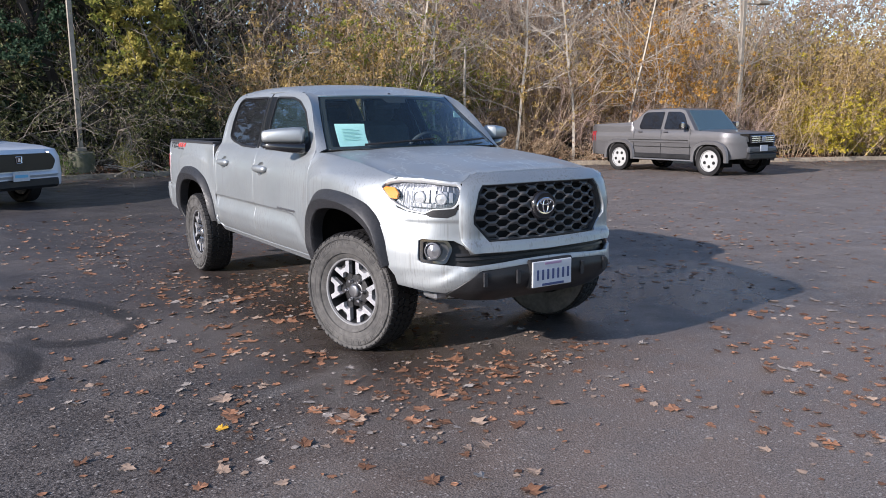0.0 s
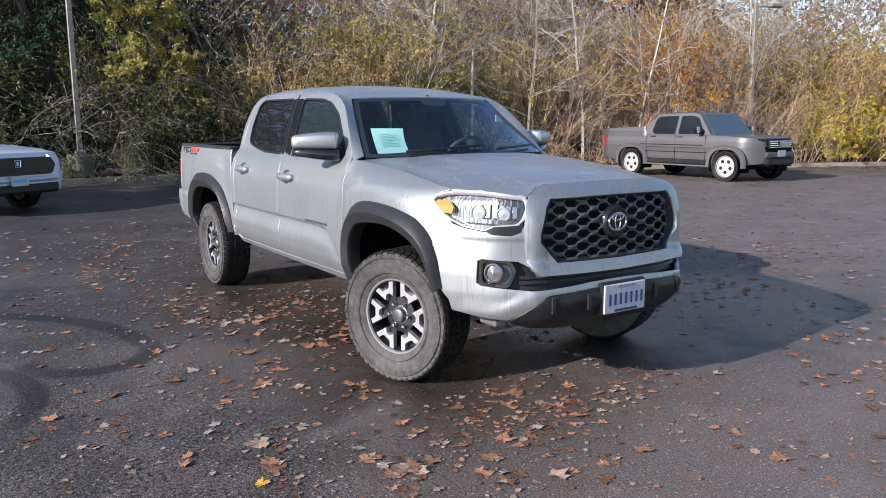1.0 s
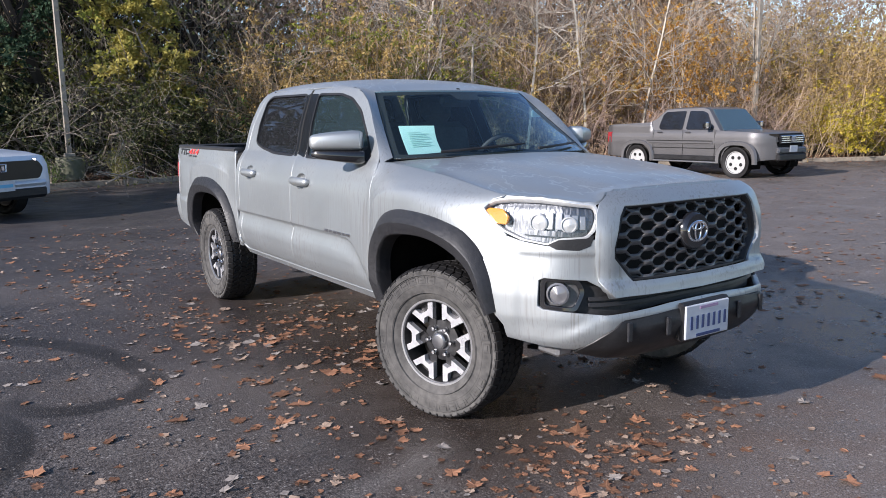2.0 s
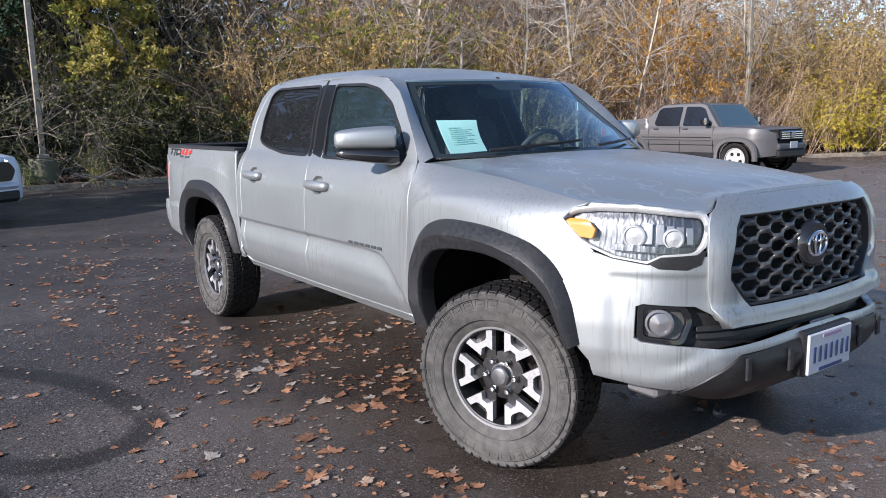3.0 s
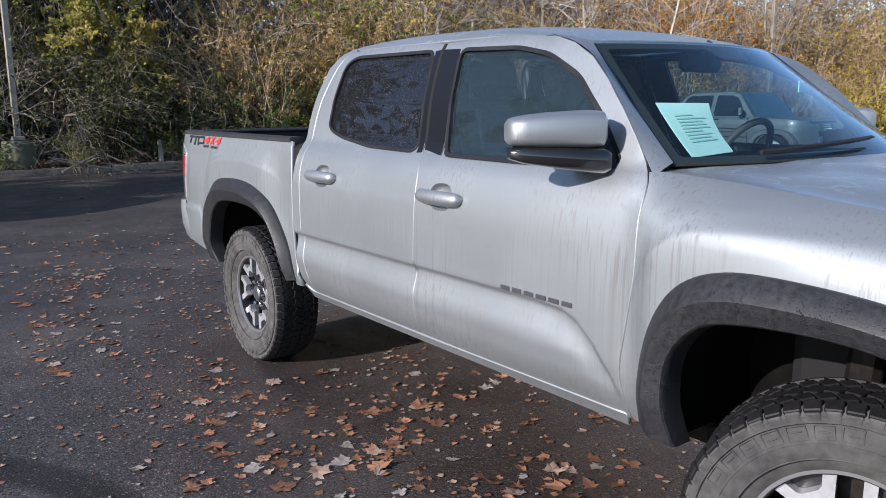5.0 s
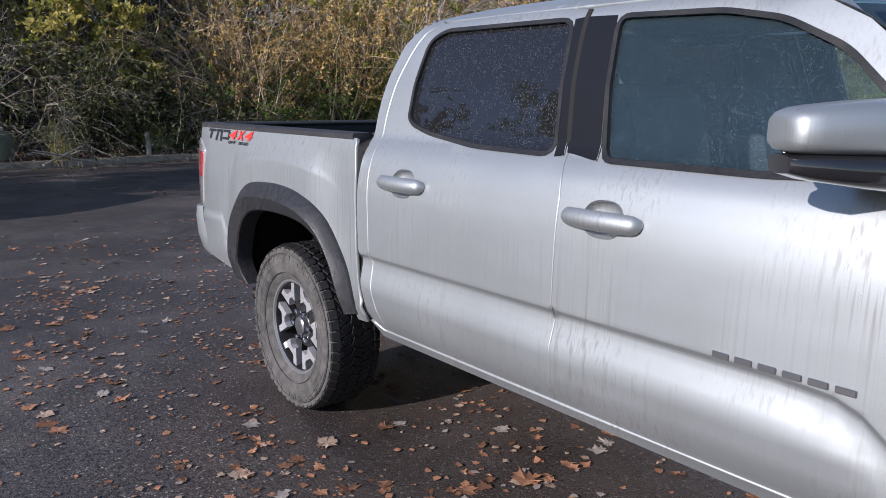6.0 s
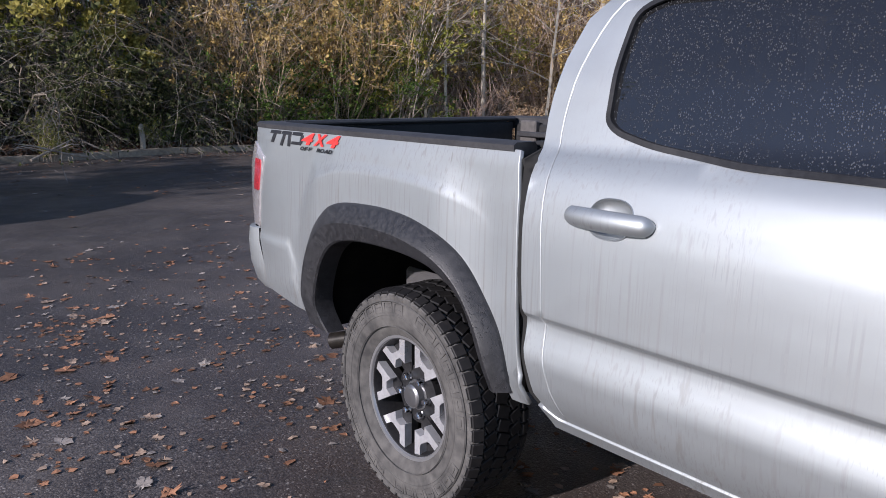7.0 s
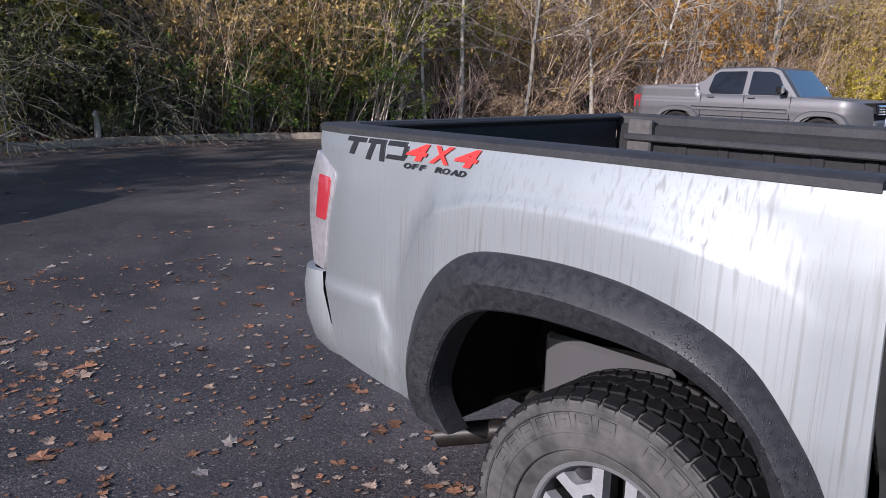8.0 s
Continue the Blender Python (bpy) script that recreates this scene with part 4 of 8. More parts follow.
# front bumper
fl = [(s_y(y), z) for y, z in mid_arch(ARCH_F_OUT, ARCH_F_IN, 0.25) if y < -0.3 and z < 0.862]
cover = fl[::-1] + [(s_y(-0.418) + 0.006, 0.862), (s_y(-0.492) + 0.004, 0.954)] + \
    [(s_x(x), z - 0.006) for x, z in ((-0.752, 0.942), (-0.684, 0.926), (-0.575, 0.937), (-0.548, 0.955))] + \
    [(s_x(x), z) for x, z in ((-0.500, 0.95), (-0.500, 0.84), (-0.495, 0.790), (-0.490, 0.735), (-0.56, 0.776), (-0.690, 0.786), (-0.704, 0.775), (-0.706, 0.66), (-0.692, 0.645), (-0.60, 0.636), (-0.50, 0.628), (-0.2, 0.648))] + \
    [(S_MID, 0.652), (S_MID, 0.622)] + [(s_x(x), z) for x, z in ((-0.2, 0.618), (-0.43, 0.604), (-0.52, 0.515), (-0.60, 0.470), (-0.70, 0.478), (-0.78, 0.500))] + [(s_y(-0.492), 0.556)]


def cover_at(s, z):
    """The bumper skin steps back round the fog lamp and swells along the lower lip."""
    inb = step01(s_x(-0.768), s_x(-0.738), s) * step01(0.900, 0.868, z) * step01(0.49, 0.59, z) * step01(s_x(-0.48), s_x(-0.53), s)
    low = step01(0.05, -0.02, z - float(np.interp(s, [s_x(-0.75), s_x(-0.62), s_x(-0.50), s_x(-0.42), S_MID], [0.47, 0.53, 0.615, 0.632, 0.648])))
    return shell(s, z, 0.006 - 0.007 * inb + 0.012 * low * step01(s_x(-0.72), s_x(-0.58), s))


both("bumper_cover", cover, cover_at, PAINT, step=0.018, depth=0.03)
fog_bk = [(s_x(x), z) for x, z in ((-0.720, 0.800), (-0.720, 0.630), (-0.60, 0.620), (-0.50, 0.610), (-0.2, 0.630))] + [(S_MID, 0.634), (S_MID, 0.715)] + [(s_x(x), z) for x, z in ((-0.2, 0.715), (-0.48, 0.72), (-0.56, 0.785))]
both("lower_grille", fog_bk, wrap_at(-0.055), PLASTIC, step=0.05)
for z in (0.690, 0.665):
    both("lower_grille_slat", [(s_x(-0.55), z + 0.007), (s_x(-0.55), z - 0.007), (S_MID, z - 0.007), (S_MID, z + 0.007)], wrap_at(-0.030), PLASTIC, step=0.05, depth=0.02)
for m in (False, True):
    fog = panel("fog_lamp_housing", rounded([(s_x(x), z) for x, z in ((-0.700, 0.782), (-0.590, 0.776), (-0.566, 0.725), (-0.596, 0.642), (-0.700, 0.650))], 0.02), wrap_at(-0.012), GLOSS_BLACK, pickup, mirror=m, step=0.025, depth=0.03,
                holes=[rounded([(s_x(x), z) for x, z in ((-0.690, 0.770), (-0.600, 0.765), (-0.580, 0.722), (-0.605, 0.655), (-0.690, 0.662))], 0.02)])
    panel("fog_bowl", rounded([(s_x(x), z) for x, z in ((-0.695, 0.775), (-0.595, 0.770), (-0.572, 0.722), (-0.600, 0.648), (-0.695, 0.656))], 0.02), wrap_at(-0.040), GRILLE, fog, mirror=m, step=0.03)
    p, q = Vector(shell(s_x(-0.655), 0.714, -0.042)), Vector(shell(s_x(-0.655), 0.714, 0.02))
    if m:
        p.x, q.x = -p.x, -q.x
    mm = look(p, q) @ pose(0, 0, 0, 180, 0, 0)
    Geo().lathe([(0.050, -0.01), (0.050, 0.028), (0.042, 0.034), (0.040, 0.022), (0.0005, 0.036)], 28, mm).make("fog_lens", FOG_GLASS, fog, "round clear fog lamp")
valance = [(s_x(x), z) for x, z in ((-0.535, 0.508), (-0.44, 0.600), (-0.2, 0.616))] + [(S_MID, 0.620), (S_MID, 0.405)] + [(s_x(x), z) for x, z in ((-0.3, 0.400), (-0.50, 0.420), (-0.60, 0.455))]


def valance_at(s, z):
    return shell(s, z, 0.024 + 0.018 * step01(0.62, 0.56, z) * step01(s_x(-0.55), s_x(-0.40), s))


both("bumper_valance", valance, valance_at, PLASTIC, step=0.03, depth=0.05)
for m in (1, -1):
    for x in (0.235, 0.42):
        p = Vector(valance_at(s_x(-x), 0.56))
        Geo().box((p.x * -m, p.y - 0.002, 0.555), (0.028, 0.012, 0.085), 0.004).make("parking_sensor_strip", FLARE, pickup)
plate_c = Vector(valance_at(S_MID, 0.53)) + Vector((0, -0.016, 0))
plate = Geo().box((plate_c.x, plate_c.y, 0.552), (0.305, 0.012, 0.155), 0.004).make("number_plate", PLATE, pickup, "white number plate with dark blue characters")
Geo().box((0, plate_c.y + 0.03, 0.552), (0.335, 0.05, 0.175), 0.01).make("plate_bracket", PLASTIC, pickup)
for k in range(7):
    Geo().box((-0.118 + 0.0393 * k, plate_c.y - 0.007, 0.548), (0.017, 0.003, 0.062), 0.001).make("plate_bar", INK, plate)
Geo().box((0, plate_c.y - 0.007, 0.614), (0.13, 0.003, 0.014), 0.001).make("plate_bar", mat("plate_mauve", (0.32, 0.22, 0.34), 0.5), plate)
Geo().box((0, plate_c.y - 0.007, 0.488), (0.17, 0.003, 0.014), 0.001).make("plate_bar", INK, plate)
for m in (1, -1):
    Geo().box((-0.60 * m, -0.60, 0.435), (0.09, 0.14, 0.05), 0.012).box((-0.52 * m, -0.66, 0.425), (0.07, 0.05, 0.03), 0.01).make("tow_hook", RIM_LIP, pickup)
skid = [(-0.45, -0.70, 0.40), (0.45, -0.70, 0.40), (0.42, -0.2, 0.30), (-0.42, -0.2, 0.30)]
Geo().loft([[(x, y, z) for x, y, z in skid], [(x, y, z + 0.02) for x, y, z in skid]]).make("skid_plate", CHASSIS, pickup)

POCKET = speckled(mat("grey_plastic", rough=0.6), (0.05, 0.046, 0.044), (0.10, 0.092, 0.088), 40)
# tail: lamps, tailgate, bumper, bed
for m in (False, True):
    tl = panel("tail_lamp", [(4.300, 1.125), (4.312, 1.068), (4.349, 0.957), (4.372, 0.812), (4.455, 0.815), (4.495, 0.95), (4.495, 1.07), (4.435, 1.182)], side_at(0.006), CLEAR_DARK, pickup, mirror=m, step=0.03, depth=0.05, label="clear and red tail lamp")
    panel("red_lens", rounded([(4.324, 1.108), (4.330, 1.06), (4.352, 0.975), (4.424, 0.973), (4.402, 1.112)], 0.01), side_at(0.010), RED, tl, mirror=m, step=0.03, depth=0.01)
gate_fn = lambda x, z: (x, 4.465 - 0.012 * (x / 0.8) ** 2 + 0.010 * math.sin((z - 0.75) * 6), z)
panel("tailgate", rounded([(-0.70, 0.74), (0.70, 0.74), (0.715, 1.25), (-0.715, 1.25)], 0.03), gate_fn, PAINT, pickup, step=0.08, depth=0.03)
Geo().box((0, 4.405, 1.256), (1.46, 0.075, 0.026), 0.010).make("tailgate_cap", RAIL, pickup)
g = Geo()
prof = [(-0.866, 4.355), (-0.876, 4.42), (-0.860, 4.485), (-0.79, 4.545), (-0.60, 4.575), (0.0, 4.59), (0.60, 4.575), (0.79, 4.545), (0.860, 4.485), (0.876, 4.42), (0.866, 4.355)]
rows = []
for dz, o in ((0.806, -0.03), (0.800, 0.0), (0.74, 0.010), (0.64, 0.004), (0.56, -0.025), (0.53, -0.06)):
    rows.append([(x * (1 + o * 0.5), y + o + 0.30 * (dz - 0.70) * step01(4.50, 4.36, y), dz) for x, y in smooth_curve(prof, 60)])
g.loft(rows, closed=False, cap=False)
g.make("rear_bumper", PAINT, pickup, smooth=40)
both("bumper_gap", [(4.30, 0.545), (4.37, 0.80), (4.42, 0.80), (4.36, 0.545)], side_at(-0.030), SEAM, step=0.04)
Geo().box((0, 4.41, 0.79), (1.60, 0.20, 0.02), 0.006).make("bumper_step", PLASTIC, pickup)
for m in (1, -1):
    rail = []
    for y in np.linspace(2.80, 4.44, 24):
        xo = shell(s_y(y), 1.245)[0] - 0.004
        rail.append([(xo * m, y, 1.246), (xo * m, y, 1.262), ((xo + 0.012) * m, y, 1.270), ((xo + 0.085) * m, y, 1.270), ((xo + 0.095) * m, y, 1.260), ((xo + 0.095) * m, y, 1.20)])
    Geo().loft(rail).make("bed_rail_cap", RAIL, pickup, "matt black bed rail cap")
    Geo().box((0.705 * m, 3.60, 1.175), (0.035, 1.46, 0.030), 0.006).make("deck_rail", RAIL, pickup)
    Geo().box((0.750 * m, 3.60, 1.085), (0.03, 1.60, 0.29), 0.01).box((0.750 * m, 4.14, 0.86), (0.03, 0.50, 0.18), 0.01).make("bed_wall", BEDLINER, pickup)
    Geo().box((0.60 * m, 3.36, 0.985), (0.28, 0.90, 0.09), 0.03).make("wheel_housing", BEDLINER, pickup)
    Geo().box((0.722 * m, 4.26, 1.175), (0.04, 0.12, 0.15), 0.008).make("bed_pocket", POCKET, pickup, "grey plastic storage pocket cover")
    for y in np.linspace(2.95, 4.25, 8):
        Geo().box((0.734 * m, y, 1.04), (0.012, 0.05, 0.24), 0.004).make("bed_rib", BEDLINER, pickup)
Geo().box((0, 3.60, 0.80), (0.92, 1.64, 0.04), 0.01).box((0, 4.16, 0.806), (1.48, 0.50, 0.04), 0.01).make("bed_floor", BEDLINER, pickup)
Geo().box((0, 2.815, 1.02), (1.50, 0.03, 0.48), 0.01).box((0, 2.815, 1.258), (1.50, 0.05, 0.022), 0.008).make("bed_headboard", BEDLINER, pickup)
Geo().box((0, 4.385, 1.01), (1.42, 0.02, 0.46), 0.008).make("tailgate_liner", BEDLINER, pickup)
for m in (1, -1):
    flange = Geo().box((-0.836 * m, 2.778, 0.82), (0.055, 0.016, 0.58), 0.004).make("bed_gap_flange", PAINT_GREY, pickup)
    for z in (0.60, 0.72, 0.84, 0.96, 1.07):
        Geo().lathe([(0.001, 0.004), (0.006, 0.004), (0.007, 0.0)], 8, pose(-0.850 * m, 2.770, z, 90)).make("flange_bolt", SEAM, flange)

BADGE_DARK = mat("dull_badge_metal", (0.21, 0.21, 0.22), 0.3, 0.8)
# door handles, badge bars, decals
def flank_point(y, z, out):
    return Vector(side_at(out)(y, z))


for m in (1, -1):
    for y0, y1, z in ((1.375, 1.645, 1.086), (2.305, 2.575, 1.100)):
        rings = []
        for t in 0.5 - 0.5 * np.cos(np.linspace(0.04, math.pi - 0.04, 25)):
            y = y0 + (y1 - y0) * t
            end = min(t, 1 - t) * (y1 - y0)
            h = math.sqrt(0.029 ** 2 - max(0.0, 0.029 - end) ** 2) * (0.88 + 0.10 * math.sin(math.pi * t))
            c = flank_point(y, z, 0.004 + 0.024 * math.sin(math.pi * t) ** 0.5)
            deep = min(0.021, h * 0.9)
            # a rounded ridge along the middle with flatter faces above and below
            ringp = []
            for k in range(16):
                a = 2 * math.pi * k / 16
                ringp.append(((c.x - deep * math.copysign(abs(math.cos(a)) ** 1.5, math.cos(a))) * m, y, c.z + h * math.sin(a)))
            rings.append(ringp)
        hd = Geo().loft(rings).make("door_handle", PAINT, pickup, smooth=60)
        cy, cz = CUP_AT[0] if y0 < 2 else CUP_AT[1]
        rows = []
        for r, o in ((1.035, -0.001), (1.0, 0.0022), (0.97, -0.001), (0.94, -0.007), (0.84, -0.018), (0.66, -0.026), (0.40, -0.030), (0.02, -0.031)):
            rows.append([(p.x * m, p.y, p.z) for p in (flank_point(cy + u * r, cz + v * r, o) for u, v in CUP)])
        Geo().loft(rows, cap=False).make("handle_cup", PAINT, hd, smooth=50)
    y = 1.146
    for k in range(6):
        w = 0.044
        p = flank_point(y - 0.022 - 0.058 * k, 0.818, 0.003)
        q = flank_point(y - 0.022 - 0.058 * k, 0.800, 0.003)
        Geo().box(((p.x + q.x) / 2 * m, p.y, 0.812), (0.006, w, 0.016), 0.002).make("door_badge_bar", BADGE_DARK, pickup)


def flank_patch(name, y0, y1, z0, z1, slant, material, label=""):
    both(name, [(y0, z1), (y0 - 0.0 + slant, z0), (y1 + slant, z0), (y1, z1)], side_at(0.0035), material, step=0.03, depth=0.003, label=label, roll=0.001)


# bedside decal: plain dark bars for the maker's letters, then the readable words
flank_patch("decal_bar", 4.246, 4.158, 1.229, 1.241, 0.004, DECAL_BLACK)
flank_patch("decal_bar", 4.216, 4.194, 1.192, 1.231, 0.018, DECAL_BLACK)
flank_patch("decal_bar", 4.146, 4.068, 1.229, 1.241, 0.004, DECAL_BLACK)
flank_patch("decal_bar", 4.134, 4.114, 1.182, 1.229, 0.02, DECAL_BLACK)
flank_patch("decal_bar", 4.091, 4.071, 1.182, 1.229, 0.0, DECAL_BLACK)
flank_patch("decal_bar", 4.056, 3.978, 1.229, 1.241, 0.004, DECAL_BLACK)
flank_patch("decal_bar", 4.056, 3.978, 1.192, 1.203, 0.008, DECAL_BLACK)
flank_patch("decal_bar", 3.988, 3.970, 1.201, 1.231, 0.006, DECAL_BLACK)


def words(text, y0, z0, width, height, material, m, shear=0.25):
    """Lettering laid on the flank, reading towards the front on the near side."""
    cu = bpy.data.curves.new("decal_words", "FONT")
    cu.body, cu.shear, cu.extrude, cu.offset = text, shear, 0.0008, 0.035
    tmp = bpy.data.objects.new("tmp", cu)
    scene.collection.objects.link(tmp)
    dg = bpy.context.evaluated_depsgraph_get()
    me = bpy.data.meshes.new_from_object(tmp.evaluated_get(dg))
    bpy.data.objects.remove(tmp)
    xs = [v.co.x for v in me.vertices]
    ys = [v.co.y for v in me.vertices]
    x0, x1, a0, a1 = min(xs), max(xs), min(ys), max(ys)
    for v in me.vertices:
        u, w = (v.co.x - x0) / (x1 - x0), (v.co.y - a0) / (a1 - a0)
        y = y0 - width * u if m > 0 else y0 - width * (1 - u)
        p = side_at(0.0045 + v.co.z * 0.5)(y, z0 + height * w)
        v.co = (p[0] * m, p[1], p[2])
    me.materials.clear()
    me.materials.append(material)
    ob = new("decal_words", me)
    ob.parent = pickup
    return ob


def spelled(text, y0, z0, width, height, material, m):
    """One object for each letter, side by side."""
    slot = width / len(text)
    for k, letter in enumerate(text):
        if letter != " ":
            at = k if m > 0 else len(text) - 1 - k
            words(letter, y0 - slot * (at + 0.02), z0, slot * 0.96, height, material, m).name = "decal_letter"


for m in (1, -1):
    spelled("4X4", 3.978, 1.196, 0.280, 0.046, DECAL_RED, m)
    spelled("OFF ROAD", 3.982, 1.173, 0.246, 0.015, DECAL_BLACK, m)

# mirrors
for m in (1, -1):
    c0, c1 = Vector((-0.775, 0.800, 1.335)), Vector((-1.042, 0.974, 1.335))
    ax = (c1 - c0).normalized()
    fwd = Vector((ax.y, -ax.x, 0)) * -1
    if fwd.y > 0:
        fwd = -fwd
    def ringat(t, k, lo, hi, thick):
        c = c0.lerp(c1, t)
        out = []
        for j in range(24):
            a = 2 * math.pi * j / 24
            ca, sa = math.cos(a), math.sin(a)
            f = math.copysign(abs(ca) ** 0.6, ca)
            u = math.copysign(abs(sa) ** 0.55, sa)
            q = c + fwd * (0.03 + f * thick * (1.0 if f > 0 else 0.45)) * k + Vector((0, 0, (lo + hi) / 2 - c.z + u * (hi - lo) / 2 * k))
            out.append((q.x * m, q.y, q.z))
        return out
    g = Geo().loft([ringat(t, k, 1.298 + 0.006 * t, 1.414 - 0.022 * t * t, 0.084) for t, k in ((0.06, 0.70), (0.10, 0.93), (0.25, 1.0), (0.6, 1.0), (0.82, 0.985), (0.92, 0.94), (0.97, 0.84), (0.995, 0.62))])
    mir = g.make("door_mirror", PAINT, pickup, "silver-capped door mirror with black base", 50)
    Geo().loft([ringat(t, k, 1.214 + 0.046 * t, 1.306 + 0.005 * t, 0.080) for t, k in ((0.02, 0.8), (0.10, 0.96), (0.5, 1.0), (0.85, 0.94), (0.97, 0.70))]).make("mirror_base", GLOSS_BLACK, mir, smooth=50)
    Geo().loft([[(x * m, y, z) for x, y, z in r] for r in (
        [(-0.772, 0.70, 1.240), (-0.772, 0.90, 1.240), (-0.750, 0.90, 1.31), (-0.750, 0.78, 1.33)],
        [(-0.87, 0.80, 1.240), (-0.87, 0.90, 1.240), (-0.86, 0.90, 1.295), (-0.86, 0.81, 1.295)])]).make("mirror_arm", PLASTIC, mir)
    q = c0.lerp(c1, 0.5) - fwd * 0.012
    mm = Matrix.Translation((q.x * m, q.y, 1.342)) @ pose(0, 0, 0, 0, 0, math.degrees(math.atan2(ax.y, ax.x * m)))
    Geo().box((0, 0, 0), (0.235, 0.006, 0.105), 0.003, mm).make("mirror_glass", CHROME, mir)

# wheels
def wheel(name, at, turn, side, rim_face=MACHINED, rim_body=RIM_DARK, R=0.382, W=0.250, rim=0.215, full=True, parent=None, tyre_mat=RUBBER):
    """A wheel whose outer face looks along local +z; turn steers it about the upright."""
    m = pose(*at) @ pose(0, 0, 0, 0, 0, turn) @ pose(0, 0, 0, 0, -90 * side, 0)
    h = W / 2
    wh = new(name)
    wh.parent = parent
    wh["label"] = "dusty all-terrain tyre on a machined six-spoke alloy wheel" if full else "dark tyre on a pale alloy wheel"
    prof = [(rim - 0.004, -h * 0.55), (rim - 0.004, h * 0.74), (rim + 0.012, h * 0.84), (rim + 0.045, h * 0.97), (rim + 0.085, h * 1.02), (rim + 0.115, h * 1.00), (R - 0.034, h * 0.965), (R - 0.026, h * 0.985), (R - 0.018, h * 0.93), (R - 0.008, h * 0.84), (R - 0.010, h * 0.6), (R - 0.010, -h * 0.6), (R - 0.008, -h * 0.84), (R - 0.03, -h), (rim + 0.08, -h), (rim, -h * 0.55)]
    tyre = Geo().lathe(prof, 72, m).make("tyre", tyre_mat, wh, "dusty grey-brown tyre" if full else "", 50)
    if full:
        blocks, lugs = Geo(), Geo()
        n = 52
        for k in range(n):
            for row, (zc, zw, off, lean) in enumerate(((0.80, 0.26, 0.0, 0), (0.42, 0.30, 0.5, 24), (0.0, 0.34, 0.15, -20), (-0.42, 0.30, 0.6, 24), (-0.80, 0.26, 0.3, 0))):
                a = 2 * math.pi * (k + off) / n
                mm = m @ pose(0, 0, 0, 0, 0, math.degrees(a)) @ pose(R - 0.008, 0, h * zc, lean, 0, 0)
                if row in (0, 4):
                    mm = mm @ pose(-0.004, 0, 0, 0, -20 if row == 0 else 20, 0)
                blocks.box((0, 0, 0), (0.018, 0.040 if row % 2 == 0 else 0.038, h * zw * 1.22), 0.003, mm)
            a = 2 * math.pi * k / n
            mm = m @ pose(0, 0, 0, 0, 0, math.degrees(a)) @ pose(R - 0.029, 0, h * 0.955, 0, -14, 0)
            lugs.box((0, 0, 0), (0.030 if k % 2 else 0.022, 0.034, 0.008), 0.003, mm)
        blocks.make("tread", TREAD, tyre, "dark chunky tread blocks")
        lugs.make("shoulder_lug", tyre_mat, tyre)["kind"] = "stuff"
        Geo().lathe([(rim + 0.124, h * 1.0), (rim + 0.127, h * 1.035), (rim + 0.130, h * 1.0)], 72, m).make("sidewall_ridge", tyre_mat, tyre)
        marks = Geo()
        for k in range(34):
            if k % 17 in (7, 8, 16):
                continue
            a = 2 * math.pi * k / 34
            mm = m @ pose(0, 0, 0, 0, 0, math.degrees(a)) @ pose(rim + 0.104, 0, h * 1.010, 0, 0, 0)
            for o in (-1, 1):
                marks.box((0, 0.0215 * o, 0), (0.034, 0.0035, 0.004), 0.001, mm).box((0.017 * o, 0, 0), (0.0035, 0.043, 0.004), 0.001, mm)
            marks.box((0.003 * (k % 3 - 1), 0, 0), (0.0035, 0.024, 0.004), 0.001, mm)
        for r in (0.040, 0.078):
            marks.lathe([(rim + r - 0.002, h * 1.0), (rim + r, h * 1.022), (rim + r + 0.002, h * 1.0)], 72, m)
        marks.make("sidewall_lettering", tyre_mat, tyre)["kind"] = "stuff"
    # barrel, lip, spokes
    f = h * 0.74
    body = Geo()
    body.lathe([(rim - 0.002, f), (rim - 0.012, f - 0.004), (rim - 0.022, f - 0.05), (rim - 0.03, -h * 0.6), (0.06, -h * 0.6)], 60, m)
    body.make("rim_barrel", rim_body, wh)
    Geo().lathe([(rim + 0.004, f - 0.004), (rim + 0.004, f + 0.006), (rim - 0.006, f + 0.005), (rim - 0.010, f - 0.004)], 60, m).make("rim_lip", RIM_LIP if full else rim_face, wh)
    dish = f - 0.012
    count = 6 if full else 5
    for k in range(count):
        a0 = 2 * math.pi * (k + 0.5) / count
        half = math.pi / count
        slot = 0.0275 if full else 0.035
        def edge(r, inset, s):
            """A point on a radius r, inset from the slot at that side."""
            th = half - math.asin(min(0.99, (slot + inset) / r))
            return (r * math.cos(a0 + s * th), r * math.sin(a0 + s * th))
        if full:
            ro = rim - 0.008
            base = [edge(0.085, 0, -1), edge(0.15, 0, -1), edge(ro, 0, -1)] + [(ro * math.cos(a0 + t), ro * math.sin(a0 + t)) for t in np.linspace(-0.28, 0.28, 5)] + [edge(ro, 0, 1), edge(0.15, 0, 1), edge(0.085, 0, 1)]
            Geo().prism(base, dish - 0.06, dish - 0.030, m).make("spoke", rim_body, wh)
            face = [edge(0.116, 0.001, -1), edge(ro, 0.001, -1), edge(ro, 0.031, -1), edge(0.172, 0.030, -1), edge(0.163, 0.036, -1), edge(0.163, 0.036, 1), edge(0.172, 0.030, 1), edge(ro, 0.031, 1), edge(ro, 0.001, 1), edge(0.116, 0.001, 1), (0.137 * math.cos(a0 + 0.10), 0.137 * math.sin(a0 + 0.10)), (0.137 * math.cos(a0 - 0.10), 0.137 * math.sin(a0 - 0.10))]
            Geo().prism(face, dish - 0.034, dish, m).make("spoke_face", rim_face, wh, "bright machined spoke face")
            th = a0
